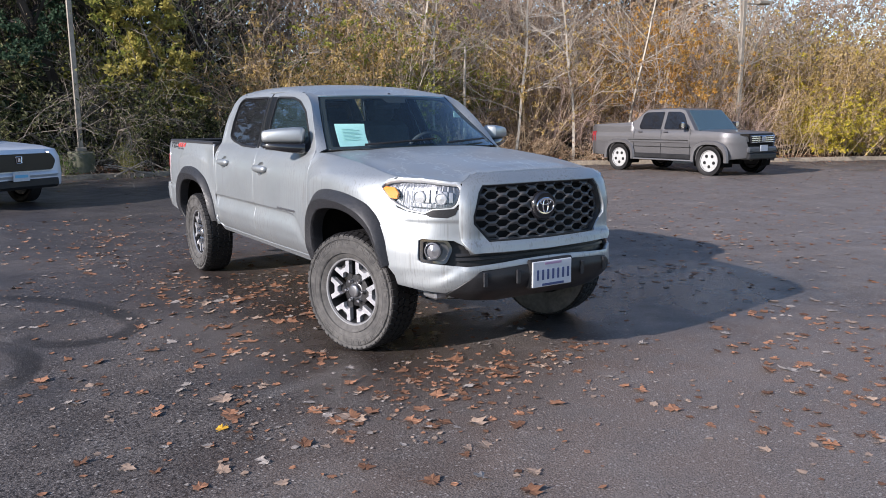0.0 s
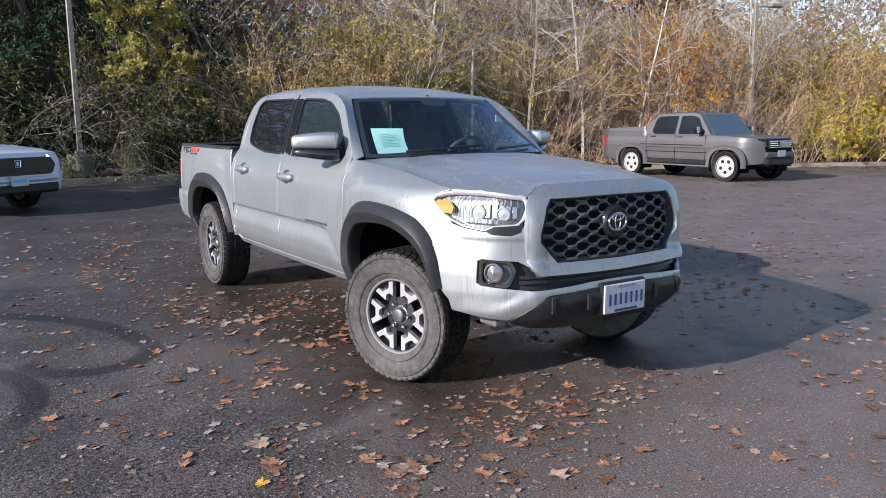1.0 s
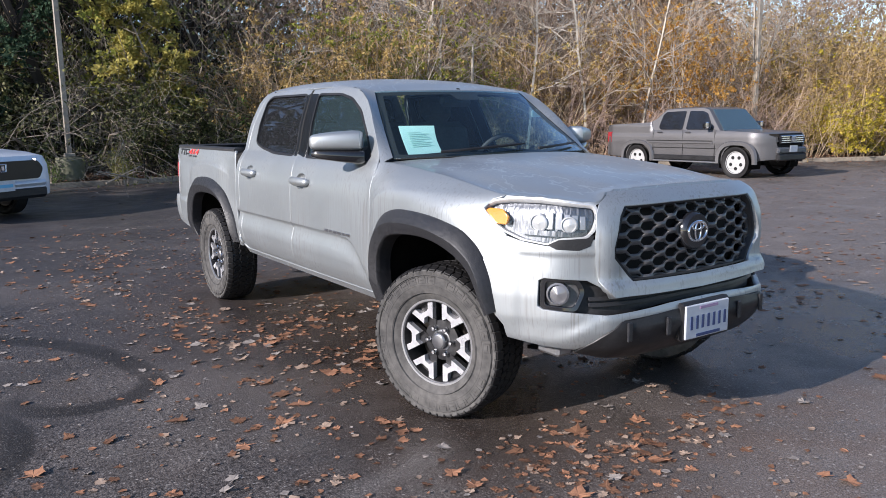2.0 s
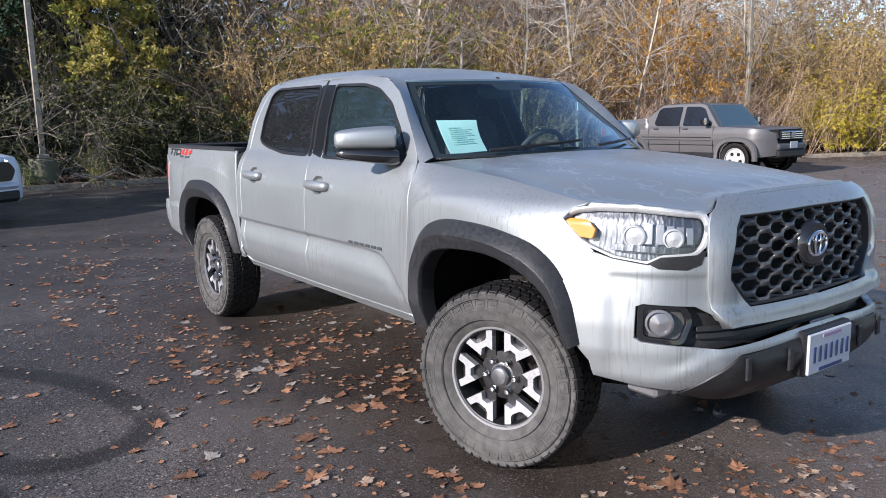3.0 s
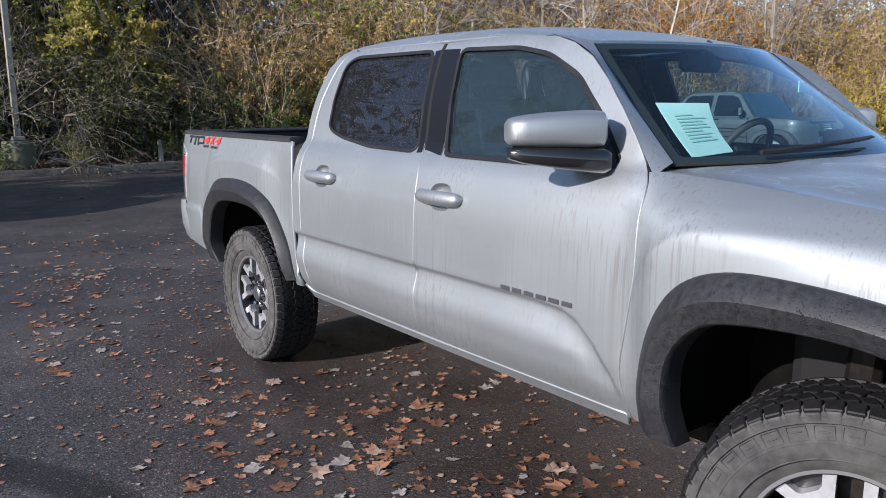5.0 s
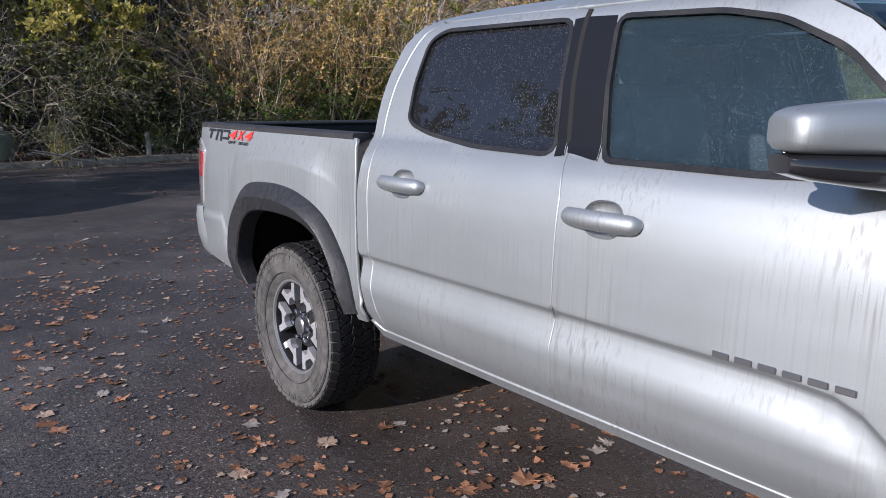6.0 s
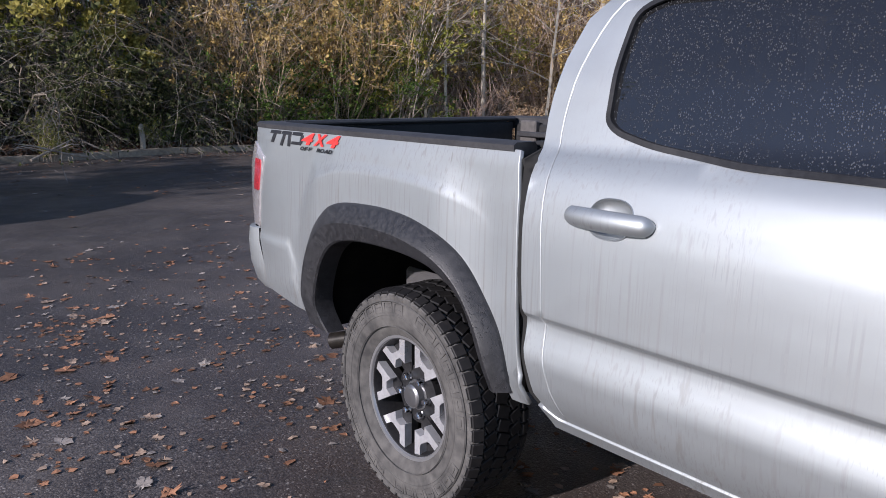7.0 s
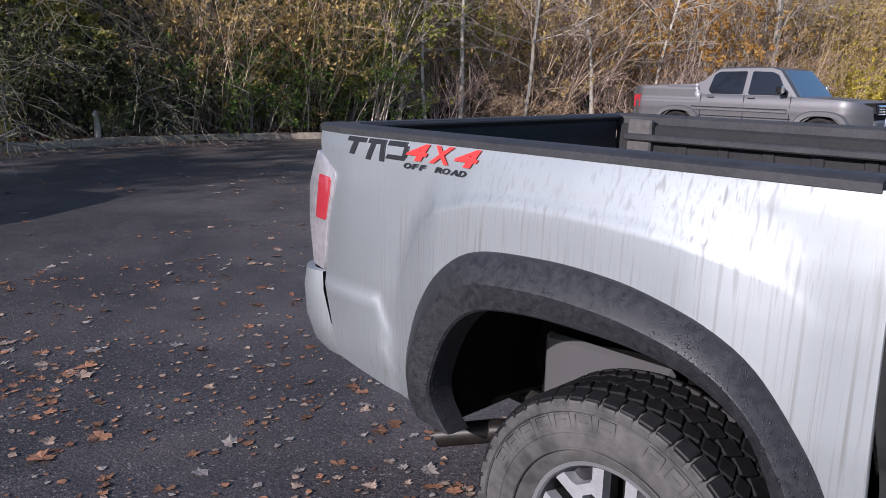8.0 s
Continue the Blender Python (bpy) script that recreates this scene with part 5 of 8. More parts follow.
            lug = m @ pose(0.070 * math.cos(th), 0.070 * math.sin(th), dish - 0.030)
            Geo().lathe([(0.0125, 0.0), (0.0125, 0.022), (0.009, 0.028), (0.0005, 0.029)], 8, lug).make("lug_nut", CHROME, wh)
        else:
            hole = m @ pose(0.145 * math.cos(a0), 0.145 * math.sin(a0), dish - 0.006)
            Geo().lathe([(0.042, 0.0), (0.042, 0.012), (0.0005, 0.012)], 14, hole).make("rim_hole", SEAM, wh)
    if not full:
        Geo().lathe([(rim - 0.004, dish - 0.02), (rim - 0.008, dish - 0.004), (rim - 0.04, dish - 0.008), (0.06, dish - 0.004), (0.0005, dish + 0.004)], 36, m).make("rim_disc", rim_face, wh)
    Geo().lathe([(0.060, dish - 0.05), (0.058, dish - 0.034), (0.050, dish - 0.030), (0.045, dish - 0.030), (0.042, dish - 0.008), (0.036, dish - 0.002), (0.030, dish), (0.0005, dish + 0.001)], 36, m).make("hub_cap", BADGE_DARK if full else rim_face, wh)
    if full:
        Geo().lathe([(0.104, dish - 0.06), (0.102, dish - 0.036), (0.078, dish - 0.032), (0.03, dish - 0.032)], 36, m).make("hub", rim_body, wh)
        Geo().lathe([(0.16, -0.02), (0.16, -0.004), (0.0005, -0.004)], 40, m).make("brake_disc", STEEL, wh)
    return wh


STEER = 20.0
wheel("front_wheel", (-0.795, -0.020, 0.379), STEER, 1, parent=pickup)
wheel("front_wheel", (0.795, -0.020, 0.379), STEER, -1, parent=pickup)
wheel("rear_wheel", (-0.815, 3.235, 0.379), 0, 1, parent=pickup)
wheel("rear_wheel", (0.815, 3.235, 0.379), 0, -1, parent=pickup)

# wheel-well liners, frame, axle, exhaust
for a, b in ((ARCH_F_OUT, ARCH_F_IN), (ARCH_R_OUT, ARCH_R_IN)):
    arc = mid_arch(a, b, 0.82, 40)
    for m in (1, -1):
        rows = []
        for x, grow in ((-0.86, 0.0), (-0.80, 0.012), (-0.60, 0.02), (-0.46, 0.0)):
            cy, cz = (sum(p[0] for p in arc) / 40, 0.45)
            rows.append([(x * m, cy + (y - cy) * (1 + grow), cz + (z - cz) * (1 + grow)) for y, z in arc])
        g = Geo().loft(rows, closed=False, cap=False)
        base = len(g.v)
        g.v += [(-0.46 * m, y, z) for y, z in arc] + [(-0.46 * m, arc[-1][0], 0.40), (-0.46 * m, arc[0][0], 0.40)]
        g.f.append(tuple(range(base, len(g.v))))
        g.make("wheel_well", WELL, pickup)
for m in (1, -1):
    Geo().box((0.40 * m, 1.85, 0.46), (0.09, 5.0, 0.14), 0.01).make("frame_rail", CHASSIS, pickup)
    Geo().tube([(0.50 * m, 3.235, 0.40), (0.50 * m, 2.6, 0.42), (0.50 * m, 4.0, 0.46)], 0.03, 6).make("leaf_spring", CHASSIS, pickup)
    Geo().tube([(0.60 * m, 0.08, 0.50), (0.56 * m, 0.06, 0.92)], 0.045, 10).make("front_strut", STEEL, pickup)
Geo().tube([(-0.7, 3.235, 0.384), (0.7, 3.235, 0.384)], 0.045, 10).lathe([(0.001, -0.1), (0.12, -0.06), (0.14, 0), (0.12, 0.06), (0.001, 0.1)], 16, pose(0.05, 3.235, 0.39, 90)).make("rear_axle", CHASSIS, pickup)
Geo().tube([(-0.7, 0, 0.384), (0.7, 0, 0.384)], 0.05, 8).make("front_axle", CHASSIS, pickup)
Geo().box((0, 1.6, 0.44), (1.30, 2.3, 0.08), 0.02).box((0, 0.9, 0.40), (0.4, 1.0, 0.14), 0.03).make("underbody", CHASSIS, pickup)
Geo().box((0, -0.15, 0.80), (1.1, 0.9, 0.55), 0.05).make("engine_bay", SEAM, pickup)
Geo().tube([(-0.55, 2.9, 0.42), (-0.60, 3.6, 0.44), (-0.70, 3.76, 0.425), (-0.785, 3.915, 0.378)], 0.034, 20, False).tube([(-0.70, 3.76, 0.425), (-0.760, 3.870, 0.391)], 0.029, 16).make("exhaust_pipe", STEEL, pickup, "dull brown steel exhaust tip")
Geo().box((-0.53, 3.52, 0.58), (0.03, 0.42, 0.24), 0.014).make("inner_wing", PAINT_GREY, pickup)

# cabin
Geo().box((0, 1.66, 0.62), (1.50, 2.1, 0.05), 0.01).make("cabin_floor", CABIN, pickup)
Geo().loft([[(-0.70, 0.46, 0.8), (-0.70, 0.48, 1.225), (-0.70, 0.70, 1.245), (-0.70, 0.90, 1.225), (-0.70, 0.99, 1.15), (-0.70, 0.95, 0.85)], [(0.70, 0.46, 0.8), (0.70, 0.48, 1.225), (0.70, 0.70, 1.245), (0.70, 0.90, 1.225), (0.70, 0.99, 1.15), (0.70, 0.95, 0.85)]]).make("dashboard", CABIN, pickup)
sw = Vector((0.38, 1.06, 1.20))
mm = Matrix.Translation(sw) @ pose(0, 0, 0, -62, 0, 0)
g = Geo().tube([(0.18 * math.cos(a), 0.18 * math.sin(a), 0) for a in np.linspace(0, 2 * math.pi, 33)], 0.015, 8, False, mm)
g.box((0, 0, 0.02), (0.15, 0.12, 0.05), 0.02, mm).box((0, 0, 0.01), (0.34, 0.04, 0.02), 0.008, mm)
g.make("steering_wheel", CABIN, pickup)
for x in (-0.37, 0.37):
    seat = Geo().box((0, 0, 0), (0.50, 0.50, 0.16), 0.06, pose(x, 1.42, 0.86, 6)).make("front_seat", SEAT, pickup)
    Geo().box((0, 0, 0), (0.50, 0.15, 0.62), 0.06, pose(x, 1.70, 1.15, -14)).make("seat_back", SEAT, seat)
    Geo().box((0, 0, 0), (0.27, 0.11, 0.19), 0.05, pose(x, 1.80, 1.545, -10)).make("headrest", SEAT, seat)
    bench = Geo().box((0, 0, 0), (0.62, 0.45, 0.16), 0.05, pose(x * 0.9, 2.32, 0.88)).make("rear_seat", SEAT, pickup)
    Geo().box((0, 0, 0), (0.62, 0.13, 0.60), 0.05, pose(x * 0.9, 2.60, 1.16, -10)).make("seat_back", SEAT, bench)
    Geo().box((0, 0, 0), (0.26, 0.09, 0.15), 0.04, pose(x * 0.9, 2.66, 1.50)).make("headrest", SEAT, bench)
Geo().box((0, 0, 0), (0.24, 0.05, 0.075), 0.02, pose(0, 1.02, 1.585, -10)).tube([(0, 1.02, 1.60), (0, 0.98, 1.66)], 0.012, 8).make("rear_view_mirror", CABIN, pickup)
SHEET = [Vector(p) for p in ((-0.616, 0.600, 1.272), (-0.380, 0.615, 1.280), (-0.575, 0.775, 1.433), (-0.357, 0.730, 1.431))]


def sheet_fn(u, v):
    """A slightly curled sheet leaning on the dashboard."""
    p = SHEET[0].lerp(SHEET[1], u).lerp(SHEET[2].lerp(SHEET[3], u), v)
    return (p.x, p.y + 0.012 * math.sin(math.pi * v) * (0.4 + u), p.z)


sheet = [(0.0, 0.0), (1.0, 0.0), (1.0, 1.0), (0.0, 1.0)]
panel("window_sheet", sheet, sheet_fn, PAPER, pickup, step=0.2, depth=0.002, label="pale green printed sheet behind the windscreen")
for k in range(9):
    v, u1 = 0.24 + 0.062 * k, (0.80, 0.72, 0.78, 0.60, 0.82, 0.76, 0.70, 0.80, 0.55)[k]
    panel("sheet_line", [(0.18, v), (u1, v + 0.01), (u1, v + 0.026), (0.18, v + 0.016)], lambda p, q: tuple(Vector(sheet_fn(p, q)) + Vector((0, -0.003, 0.002))), PRINT, pickup, step=0.4, depth=0.0006, roll=0.0003)
Geo().box((0.62, 0.93, 1.50), (0.09, 0.004, 0.05), 0.002, None).make("inspection_sticker", PAPER, pickup)

for ob in pickup.children_recursive:
    if ob.type == "MESH" and ob.data.materials[0] in (GLASS, GLASS_SIDE, LENS):
        ob.visible_shadow = False

# ---- ground, kerb, bank ----
KERB = smooth_curve([(-40.0, 16.2), (-20.0, 16.5), (-8.0, 16.8), (-0.4, 17.1), (2.3, 17.4), (4.6, 17.65), (6.4, 17.3), (8.2, 16.5), (11.5, 15.1), (14.7, 13.6), (18.0, 12.0), (21.5, 10.35), (24.5, 9.3), (32.0, 7.0), (50.0, 2.0), (70.0, -6.0)], 600)
_kx, _ky = np.array([p[0] for p in KERB]), np.array([p[1] for p in KERB])


def kerb_gap(x, y):
    """Metres past the kerb's face (below 0 on the lot)."""
    d = np.hypot(_kx - x, _ky - y)
    i = int(d.argmin())
    sign = 1 if y > np.interp(x, _kx, _ky) else -1
    return sign * float(d[i])


def land(x, y):
    k = kerb_gap(x, y)
    if k < 0.0:
        return 0.0
    rise = 0.10 * min(1.0, k / 0.3) + 0.10 * max(0, k - 0.6)
    return min(rise, 2.2) + 0.12 * noise.noise((x * 0.4, y * 0.4, 0))


ASPHALT = mat("asphalt", (0.05, 0.05, 0.052), 0.8, spec=0.20)
v0 = coords(ASPHALT, which="Object")
grit = noise_tex(ASPHALT, v0, 150, 3, 0.8)
vor = node(ASPHALT, "ShaderNodeTexVoronoi", Scale=95.0)
link(ASPHALT, v0, vor.inputs["Vector"])
broad = noise_tex(ASPHALT, v0, 0.55, 5)
mid = noise_tex(ASPHALT, v0, 3.5, 5)
damp = noise_tex(ASPHALT, v0, 0.9, 4)
col = ramp(ASPHALT, grit, [(0.38, (0.014, 0.011, 0.010)), (0.5, (0.064, 0.055, 0.052)), (0.61, (0.31, 0.28, 0.265))])
coarse = noise_tex(ASPHALT, v0, 46, 2, 0.7)
col = mixc(ASPHALT, span(ASPHALT, coarse, 0.44, 0.58, 0.0, 0.80), col, mixc(ASPHALT, 0.5, col, (0.15, 0.125, 0.112)))
col = mixc(ASPHALT, span(ASPHALT, coarse, 0.50, 0.40, 0.0, 0.95), col, (0.018, 0.015, 0.013))
col = mixc(ASPHALT, span(ASPHALT, mid, 0.35, 0.7, 0.0, 0.45), col, (0.056, 0.043, 0.037))
# damp, brown-stained ground beside the truck; a curved dark skid mark; long faint sweeps
sep = ASPHALT.node_tree.nodes.new("ShaderNodeSeparateXYZ")
link(ASPHALT, v0, sep.inputs[0])
gx, gy = sep.outputs[0], sep.outputs[1]
A = lambda op, a, b=0.0, c=False: math_node(ASPHALT, op, a, b, c)


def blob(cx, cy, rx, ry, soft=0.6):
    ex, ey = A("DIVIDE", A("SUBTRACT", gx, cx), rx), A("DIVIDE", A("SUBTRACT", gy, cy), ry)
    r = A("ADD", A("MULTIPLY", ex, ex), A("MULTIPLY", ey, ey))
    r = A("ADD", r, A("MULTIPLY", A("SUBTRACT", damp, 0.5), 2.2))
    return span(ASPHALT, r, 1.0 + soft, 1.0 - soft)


# broad uneven tone and rusty leaf stains
tone = noise_tex(ASPHALT, v0, 1.5, 5, 0.65)
col = mixc(ASPHALT, span(ASPHALT, tone, 0.56, 0.38, 0.0, 0.62), col, mixc(ASPHALT, 0.72, col, (0.018, 0.0165, 0.0155)))
col = mixc(ASPHALT, span(ASPHALT, tone, 0.52, 0.66, 0.0, 0.35), col, (0.17, 0.155, 0.14))
rust = A("MULTIPLY", A("MAXIMUM", blob(0.5, -1.7, 2.6, 1.1), blob(-0.8, 1.6, 0.9, 2.9)), span(ASPHALT, mid, 0.36, 0.58, 0.15, 0.75))
col = mixc(ASPHALT, A("MULTIPLY", rust, span(ASPHALT, grit, 0.36, 0.56, 0.25, 0.75)), col, (0.105, 0.060, 0.040))
# the truck's cast shadow deepened: a near-black oval painted on the damp ground
wet_shadow = blob(1.9, 0.15, 1.9, 1.1)
wet = A("MAXIMUM", blob(-0.75, 1.2, 0.95, 2.3), wet_shadow)
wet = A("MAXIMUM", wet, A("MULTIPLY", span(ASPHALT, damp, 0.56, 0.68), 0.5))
# a wide oval past the tail, greyer, darker and smoother
grey_zone = A("MULTIPLY", blob(-1.6, 10.0, 6.5, 8.0), 0.55)
def arc_mark(cx, cy, r, half, low, high):
    """A dark tyre mark along part of a circle."""
    away = A("SQRT", A("ADD", A("POWER", A("SUBTRACT", gx, cx), 2.0), A("POWER", A("SUBTRACT", gy, cy), 2.0)))
    m = span(ASPHALT, A("ABSOLUTE", A("SUBTRACT", away, r)), half * 1.3, half * 0.7)
    m = A("MULTIPLY", m, A("MULTIPLY", span(ASPHALT, gy, low - 0.08, low + 0.08), span(ASPHALT, gy, high + 0.08, high - 0.08)))
    return A("MULTIPLY", m, span(ASPHALT, gx, -2.95, -2.55))


skid_m = A("MAXIMUM", arc_mark(-3.987, 1.362, 2.083, 0.085, 1.50, 3.1), arc_mark(-2.27, 1.46, 0.365, 0.075, 0.9, 1.50))
skid_m = A("MAXIMUM", skid_m, A("MULTIPLY", arc_mark(-3.60, 0.90, 0.94, 0.07, 0.3, 1.5), 1.6))
skid_m = A("MULTIPLY", skid_m, span(ASPHALT, mid, 0.3, 0.5, 0.65, 1.0))
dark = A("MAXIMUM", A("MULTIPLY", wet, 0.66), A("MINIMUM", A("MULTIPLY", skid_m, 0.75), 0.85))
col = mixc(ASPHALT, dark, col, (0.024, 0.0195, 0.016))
col = mixc(ASPHALT, grey_zone, col, (0.034, 0.032, 0.037))
col = mixc(ASPHALT, A("MULTIPLY", wet_shadow, 0.8), col, (0.010, 0.0098, 0.012))
wet = A("MAXIMUM", wet, grey_zone)
# paler by region: ovals ahead of the nose and to the right, plus noise
dust = A("MAXIMUM", A("MULTIPLY", span(ASPHALT, broad, 0.50, 0.72), 0.30), A("MULTIPLY", A("MAXIMUM", blob(1.2, -3.2, 3.6, 2.4), A("MULTIPLY", blob(11.0, 3.5, 9.5, 9.0), 1.0)), A("MULTIPLY", span(ASPHALT, grit, 0.40, 0.54), 0.70)))
col = mixc(ASPHALT, dust, col, (0.235, 0.198, 0.176))
# a pale streak beside the front wheel
off = A("ABSOLUTE", A("SUBTRACT", A("SUBTRACT", gy, -0.60), A("MULTIPLY", A("ADD", gx, 1.76), 0.31)))
pale_streak = A("MULTIPLY", span(ASPHALT, off, 0.10, 0.02), A("MULTIPLY", span(ASPHALT, gx, -1.85, -1.6), span(ASPHALT, gx, -1.0, -1.25)))
col = mixc(ASPHALT, A("MULTIPLY", pale_streak, span(ASPHALT, grit, 0.40, 0.58, 0.0, 0.45)), col, (0.22, 0.20, 0.185))
flecks = node(ASPHALT, "ShaderNodeTexVoronoi", Scale=50.0)
link(ASPHALT, v0, flecks.inputs["Vector"])
pale = A("MULTIPLY", span(ASPHALT, flecks.outputs["Distance"], 0.34, 0.18), A("MULTIPLY", span(ASPHALT, flecks.outputs["Color"], 0.35, 0.75), span(ASPHALT, coarse, 0.38, 0.58, 0.15, 0.95)))
col = mixc(ASPHALT, A("MULTIPLY", pale, A("SUBTRACT", 1.0, A("MULTIPLY", wet, 0.7))), col, (0.36, 0.33, 0.305))
col = mixc(ASPHALT, A("MULTIPLY", A("MINIMUM", skid_m, 1.0), 0.62), col, (0.018, 0.0155, 0.0145))
chips = span(ASPHALT, vor.outputs["Distance"], 0.24, 0.14)
col = mixc(ASPHALT, A("MULTIPLY", chips, span(ASPHALT, mid, 0.38, 0.62, 0.08, 0.55)), col, (0.36, 0.325, 0.30))
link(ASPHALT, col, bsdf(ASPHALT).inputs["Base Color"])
link(ASPHALT, A("SUBTRACT", span(ASPHALT, mid, 0.3, 0.7, 0.50, 0.66), A("MULTIPLY", wet, 0.34)), bsdf(ASPHALT).inputs["Roughness"])
link(ASPHALT, A("ADD", 0.20, A("MULTIPLY", wet, 0.45)), bsdf(ASPHALT).inputs["Specular IOR Level"])
bump(ASPHALT, A("ADD", A("MULTIPLY", grit, 0.6), A("MULTIPLY", vor.outputs["Distance"], 0.6)), 0.70, 0.005)

LITTER = mat("leaf_litter", (0.09, 0.06, 0.04), 0.95)
lv = coords(LITTER)
lf = noise_tex(LITTER, lv, 22, 5, 0.7)
lg = noise_tex(LITTER, lv, 1.1, 3)
link(LITTER, mixc(LITTER, span(LITTER, lg, 0.4, 0.65), ramp(LITTER, lf, [(0.3, (0.022, 0.016, 0.011)), (0.5, (0.11, 0.060, 0.036)), (0.7, (0.23, 0.135, 0.085))]), (0.035, 0.036, 0.018)), bsdf(LITTER).inputs["Base Color"])
bump(LITTER, lf, 0.9, 0.05)
CONCRETE = speckled(mat("kerb_concrete", rough=0.85), (0.14, 0.112, 0.082), (0.32, 0.268, 0.205), 14, None, 0.3, 0.006)

axis_x = np.concatenate([[-2500, -900, -300, -120], np.linspace(-60, -12, 17), np.linspace(-10, 36, 93), np.linspace(39, 80, 14), [120, 300, 900, 2500]])
axis_y = np.concatenate([[-2500, -900, -300, -120], np.linspace(-60, -4, 15), np.linspace(0, 34, 69), np.linspace(38, 70, 9), [120, 300, 900, 2500]])
gv, gf, gm = [], [], []
for y in axis_y:
    for x in axis_x:
        gv.append((x, y, land(x, y - 0.25)))
nx = len(axis_x)
for j in range(len(axis_y) - 1):
    for i in range(nx - 1):
        k = j * nx + i
        gf.append((k, k + 1, k + nx + 1, k + nx))
        cx, cy = (axis_x[i] + axis_x[i + 1]) / 2, (axis_y[j] + axis_y[j + 1]) / 2
        gm.append(1 if kerb_gap(cx, cy) > 0.3 else 0)
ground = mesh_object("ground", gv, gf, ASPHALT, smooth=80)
ground.data.materials.append(LITTER)
ground.data.polygons.foreach_set("material_index", gm)
tagged(ground, "dark damp asphalt parking lot with a leaf-strewn bank behind the kerb", "ground", kind="structure")

kerb = thing("kerb", "weathered concrete kerb stones along the edge of the lot", "kerb", kind="structure")
lens = np.concatenate([[0], np.cumsum(np.hypot(np.diff(_kx), np.diff(_ky)))])
KERB_L = 1.52
for k in range(int(lens[-1] // KERB_L)):
    a0, a1 = k * KERB_L + 0.006, (k + 1) * KERB_L - 0.006
    mid_x = float(np.interp((a0 + a1) / 2, lens, _kx))
    if not -16 < mid_x < 46:
        continue
    rings = []
    dz = 0.006 * math.sin(k * 2.3)
    for a in np.linspace(a0, a1, 4):
        x, y = float(np.interp(a, lens, _kx)), float(np.interp(a, lens, _ky))
        x2, y2 = float(np.interp(a + 0.05, lens, _kx)), float(np.interp(a + 0.05, lens, _ky))
        t = Vector((x2 - x, y2 - y, 0)).normalized()
        n = Vector((-t.y, t.x, 0))
        rings.append([tuple(Vector((x, y, 0)) + n * o + Vector((0, 0, z))) for o, z in ((0.0, -0.05), (0.012, 0.095 + dz), (0.03, 0.125 + dz), (0.15, 0.135 + dz), (0.17, 0.12 + dz), (0.18, -0.05))])
    Geo().loft(rings).make("kerb_stone", CONCRETE, kerb)

# ---- two other parked vehicles ----
def arch(c, r, n=9, base=0.30):
    """Points over a wheel, from front to rear."""
    a0 = math.asin(min(0.9, (base - 0.36) / r)) if base > 0.36 - r else 0
    return [(c - r * math.cos(a), 0.36 + r * math.sin(a)) for a in np.linspace(-0.1, math.pi + 0.1, n)]


def slab(name, profile, half, material, parent, edge=0.06, inset=0.05, top_in=0.0, zt=1.0, label=""):
    """A body shell: a side profile drawn across the car's width, with its edges rounded towards the flanks."""
    cy = sum(p[0] for p in profile) / len(profile)
    cz = sum(p[1] for p in profile) / len(profile)

    def ringat(x, k):
        out = []
        for y, z in profile:
            ln = math.hypot(y - cy, z - cz)
            q = max(0.0, 1 - k / max(ln, 0.05))
            lean = top_in * max(0.0, z - zt) * (1 if x > 0 else -1)
            out.append((x - lean, cy + (y - cy) * q, cz + (z - cz) * q))
        return out
    rings = [ringat(-half, inset), ringat(-half + edge * 0.35, inset * 0.35), ringat(-half + edge, 0), ringat(0, 0), ringat(half - edge, 0), ringat(half - edge * 0.35, inset * 0.35), ringat(half, inset)]
    return Geo().loft(rings).make(name, material, parent, label, 30)


def pane(name, pts, material, parent, thick=0.006):
    a, b, c = (Vector(p) for p in pts[:3])
    n = (b - a).cross(c - a).normalized() * thick
    return Geo().loft([[tuple(Vector(p) - n) for p in pts], [tuple(Vector(p) + n) for p in pts]]).make(name, material, parent)


GREY_TRIM = silver_paint("grey_trim", (0.090, 0.092, 0.10), (0.06, 0.06, 0.065), 0.4, 0.3)
grey_truck = thing("pickup_truck", "dark grey four-door pickup truck parked by the kerb", "pickup truck", at=(14.42, 8.37, 0))
flank = table([0.2, 0.40, 0.52, 0.70, 0.76, 0.80, 0.98, 1.04, 1.12, 1.18, 1.26], [0.85, 0.895, 0.925, 0.940, 0.945, 0.964, 0.962, 0.950, 0.915, 0.875, 0.82], 0.012)


def grey_side(y, z):
    """The flank, turning in round the nose and the tail."""
    n, e = max(0.0, -0.28 - y) / 0.55, max(0.0, y - 4.0) / 0.26
    w = flank(z)
    w += (0.935 - 0.05 * step01(1.24, 1.36, z) - w) * step01(2.58, 2.70, y) * step01(1.0, 1.06, z)
    return (-(w - 0.42 * n ** 2.2 - 0.10 * e ** 2), y, z)


def grey_hood(x, y):
    return (x, y, 1.110 + 0.045 * step01(-0.6, 0.5, y) - 0.05 * (x / 0.9) ** 4 - 0.13 * max(0.0, (-0.45 - y) / 0.38) ** 2)


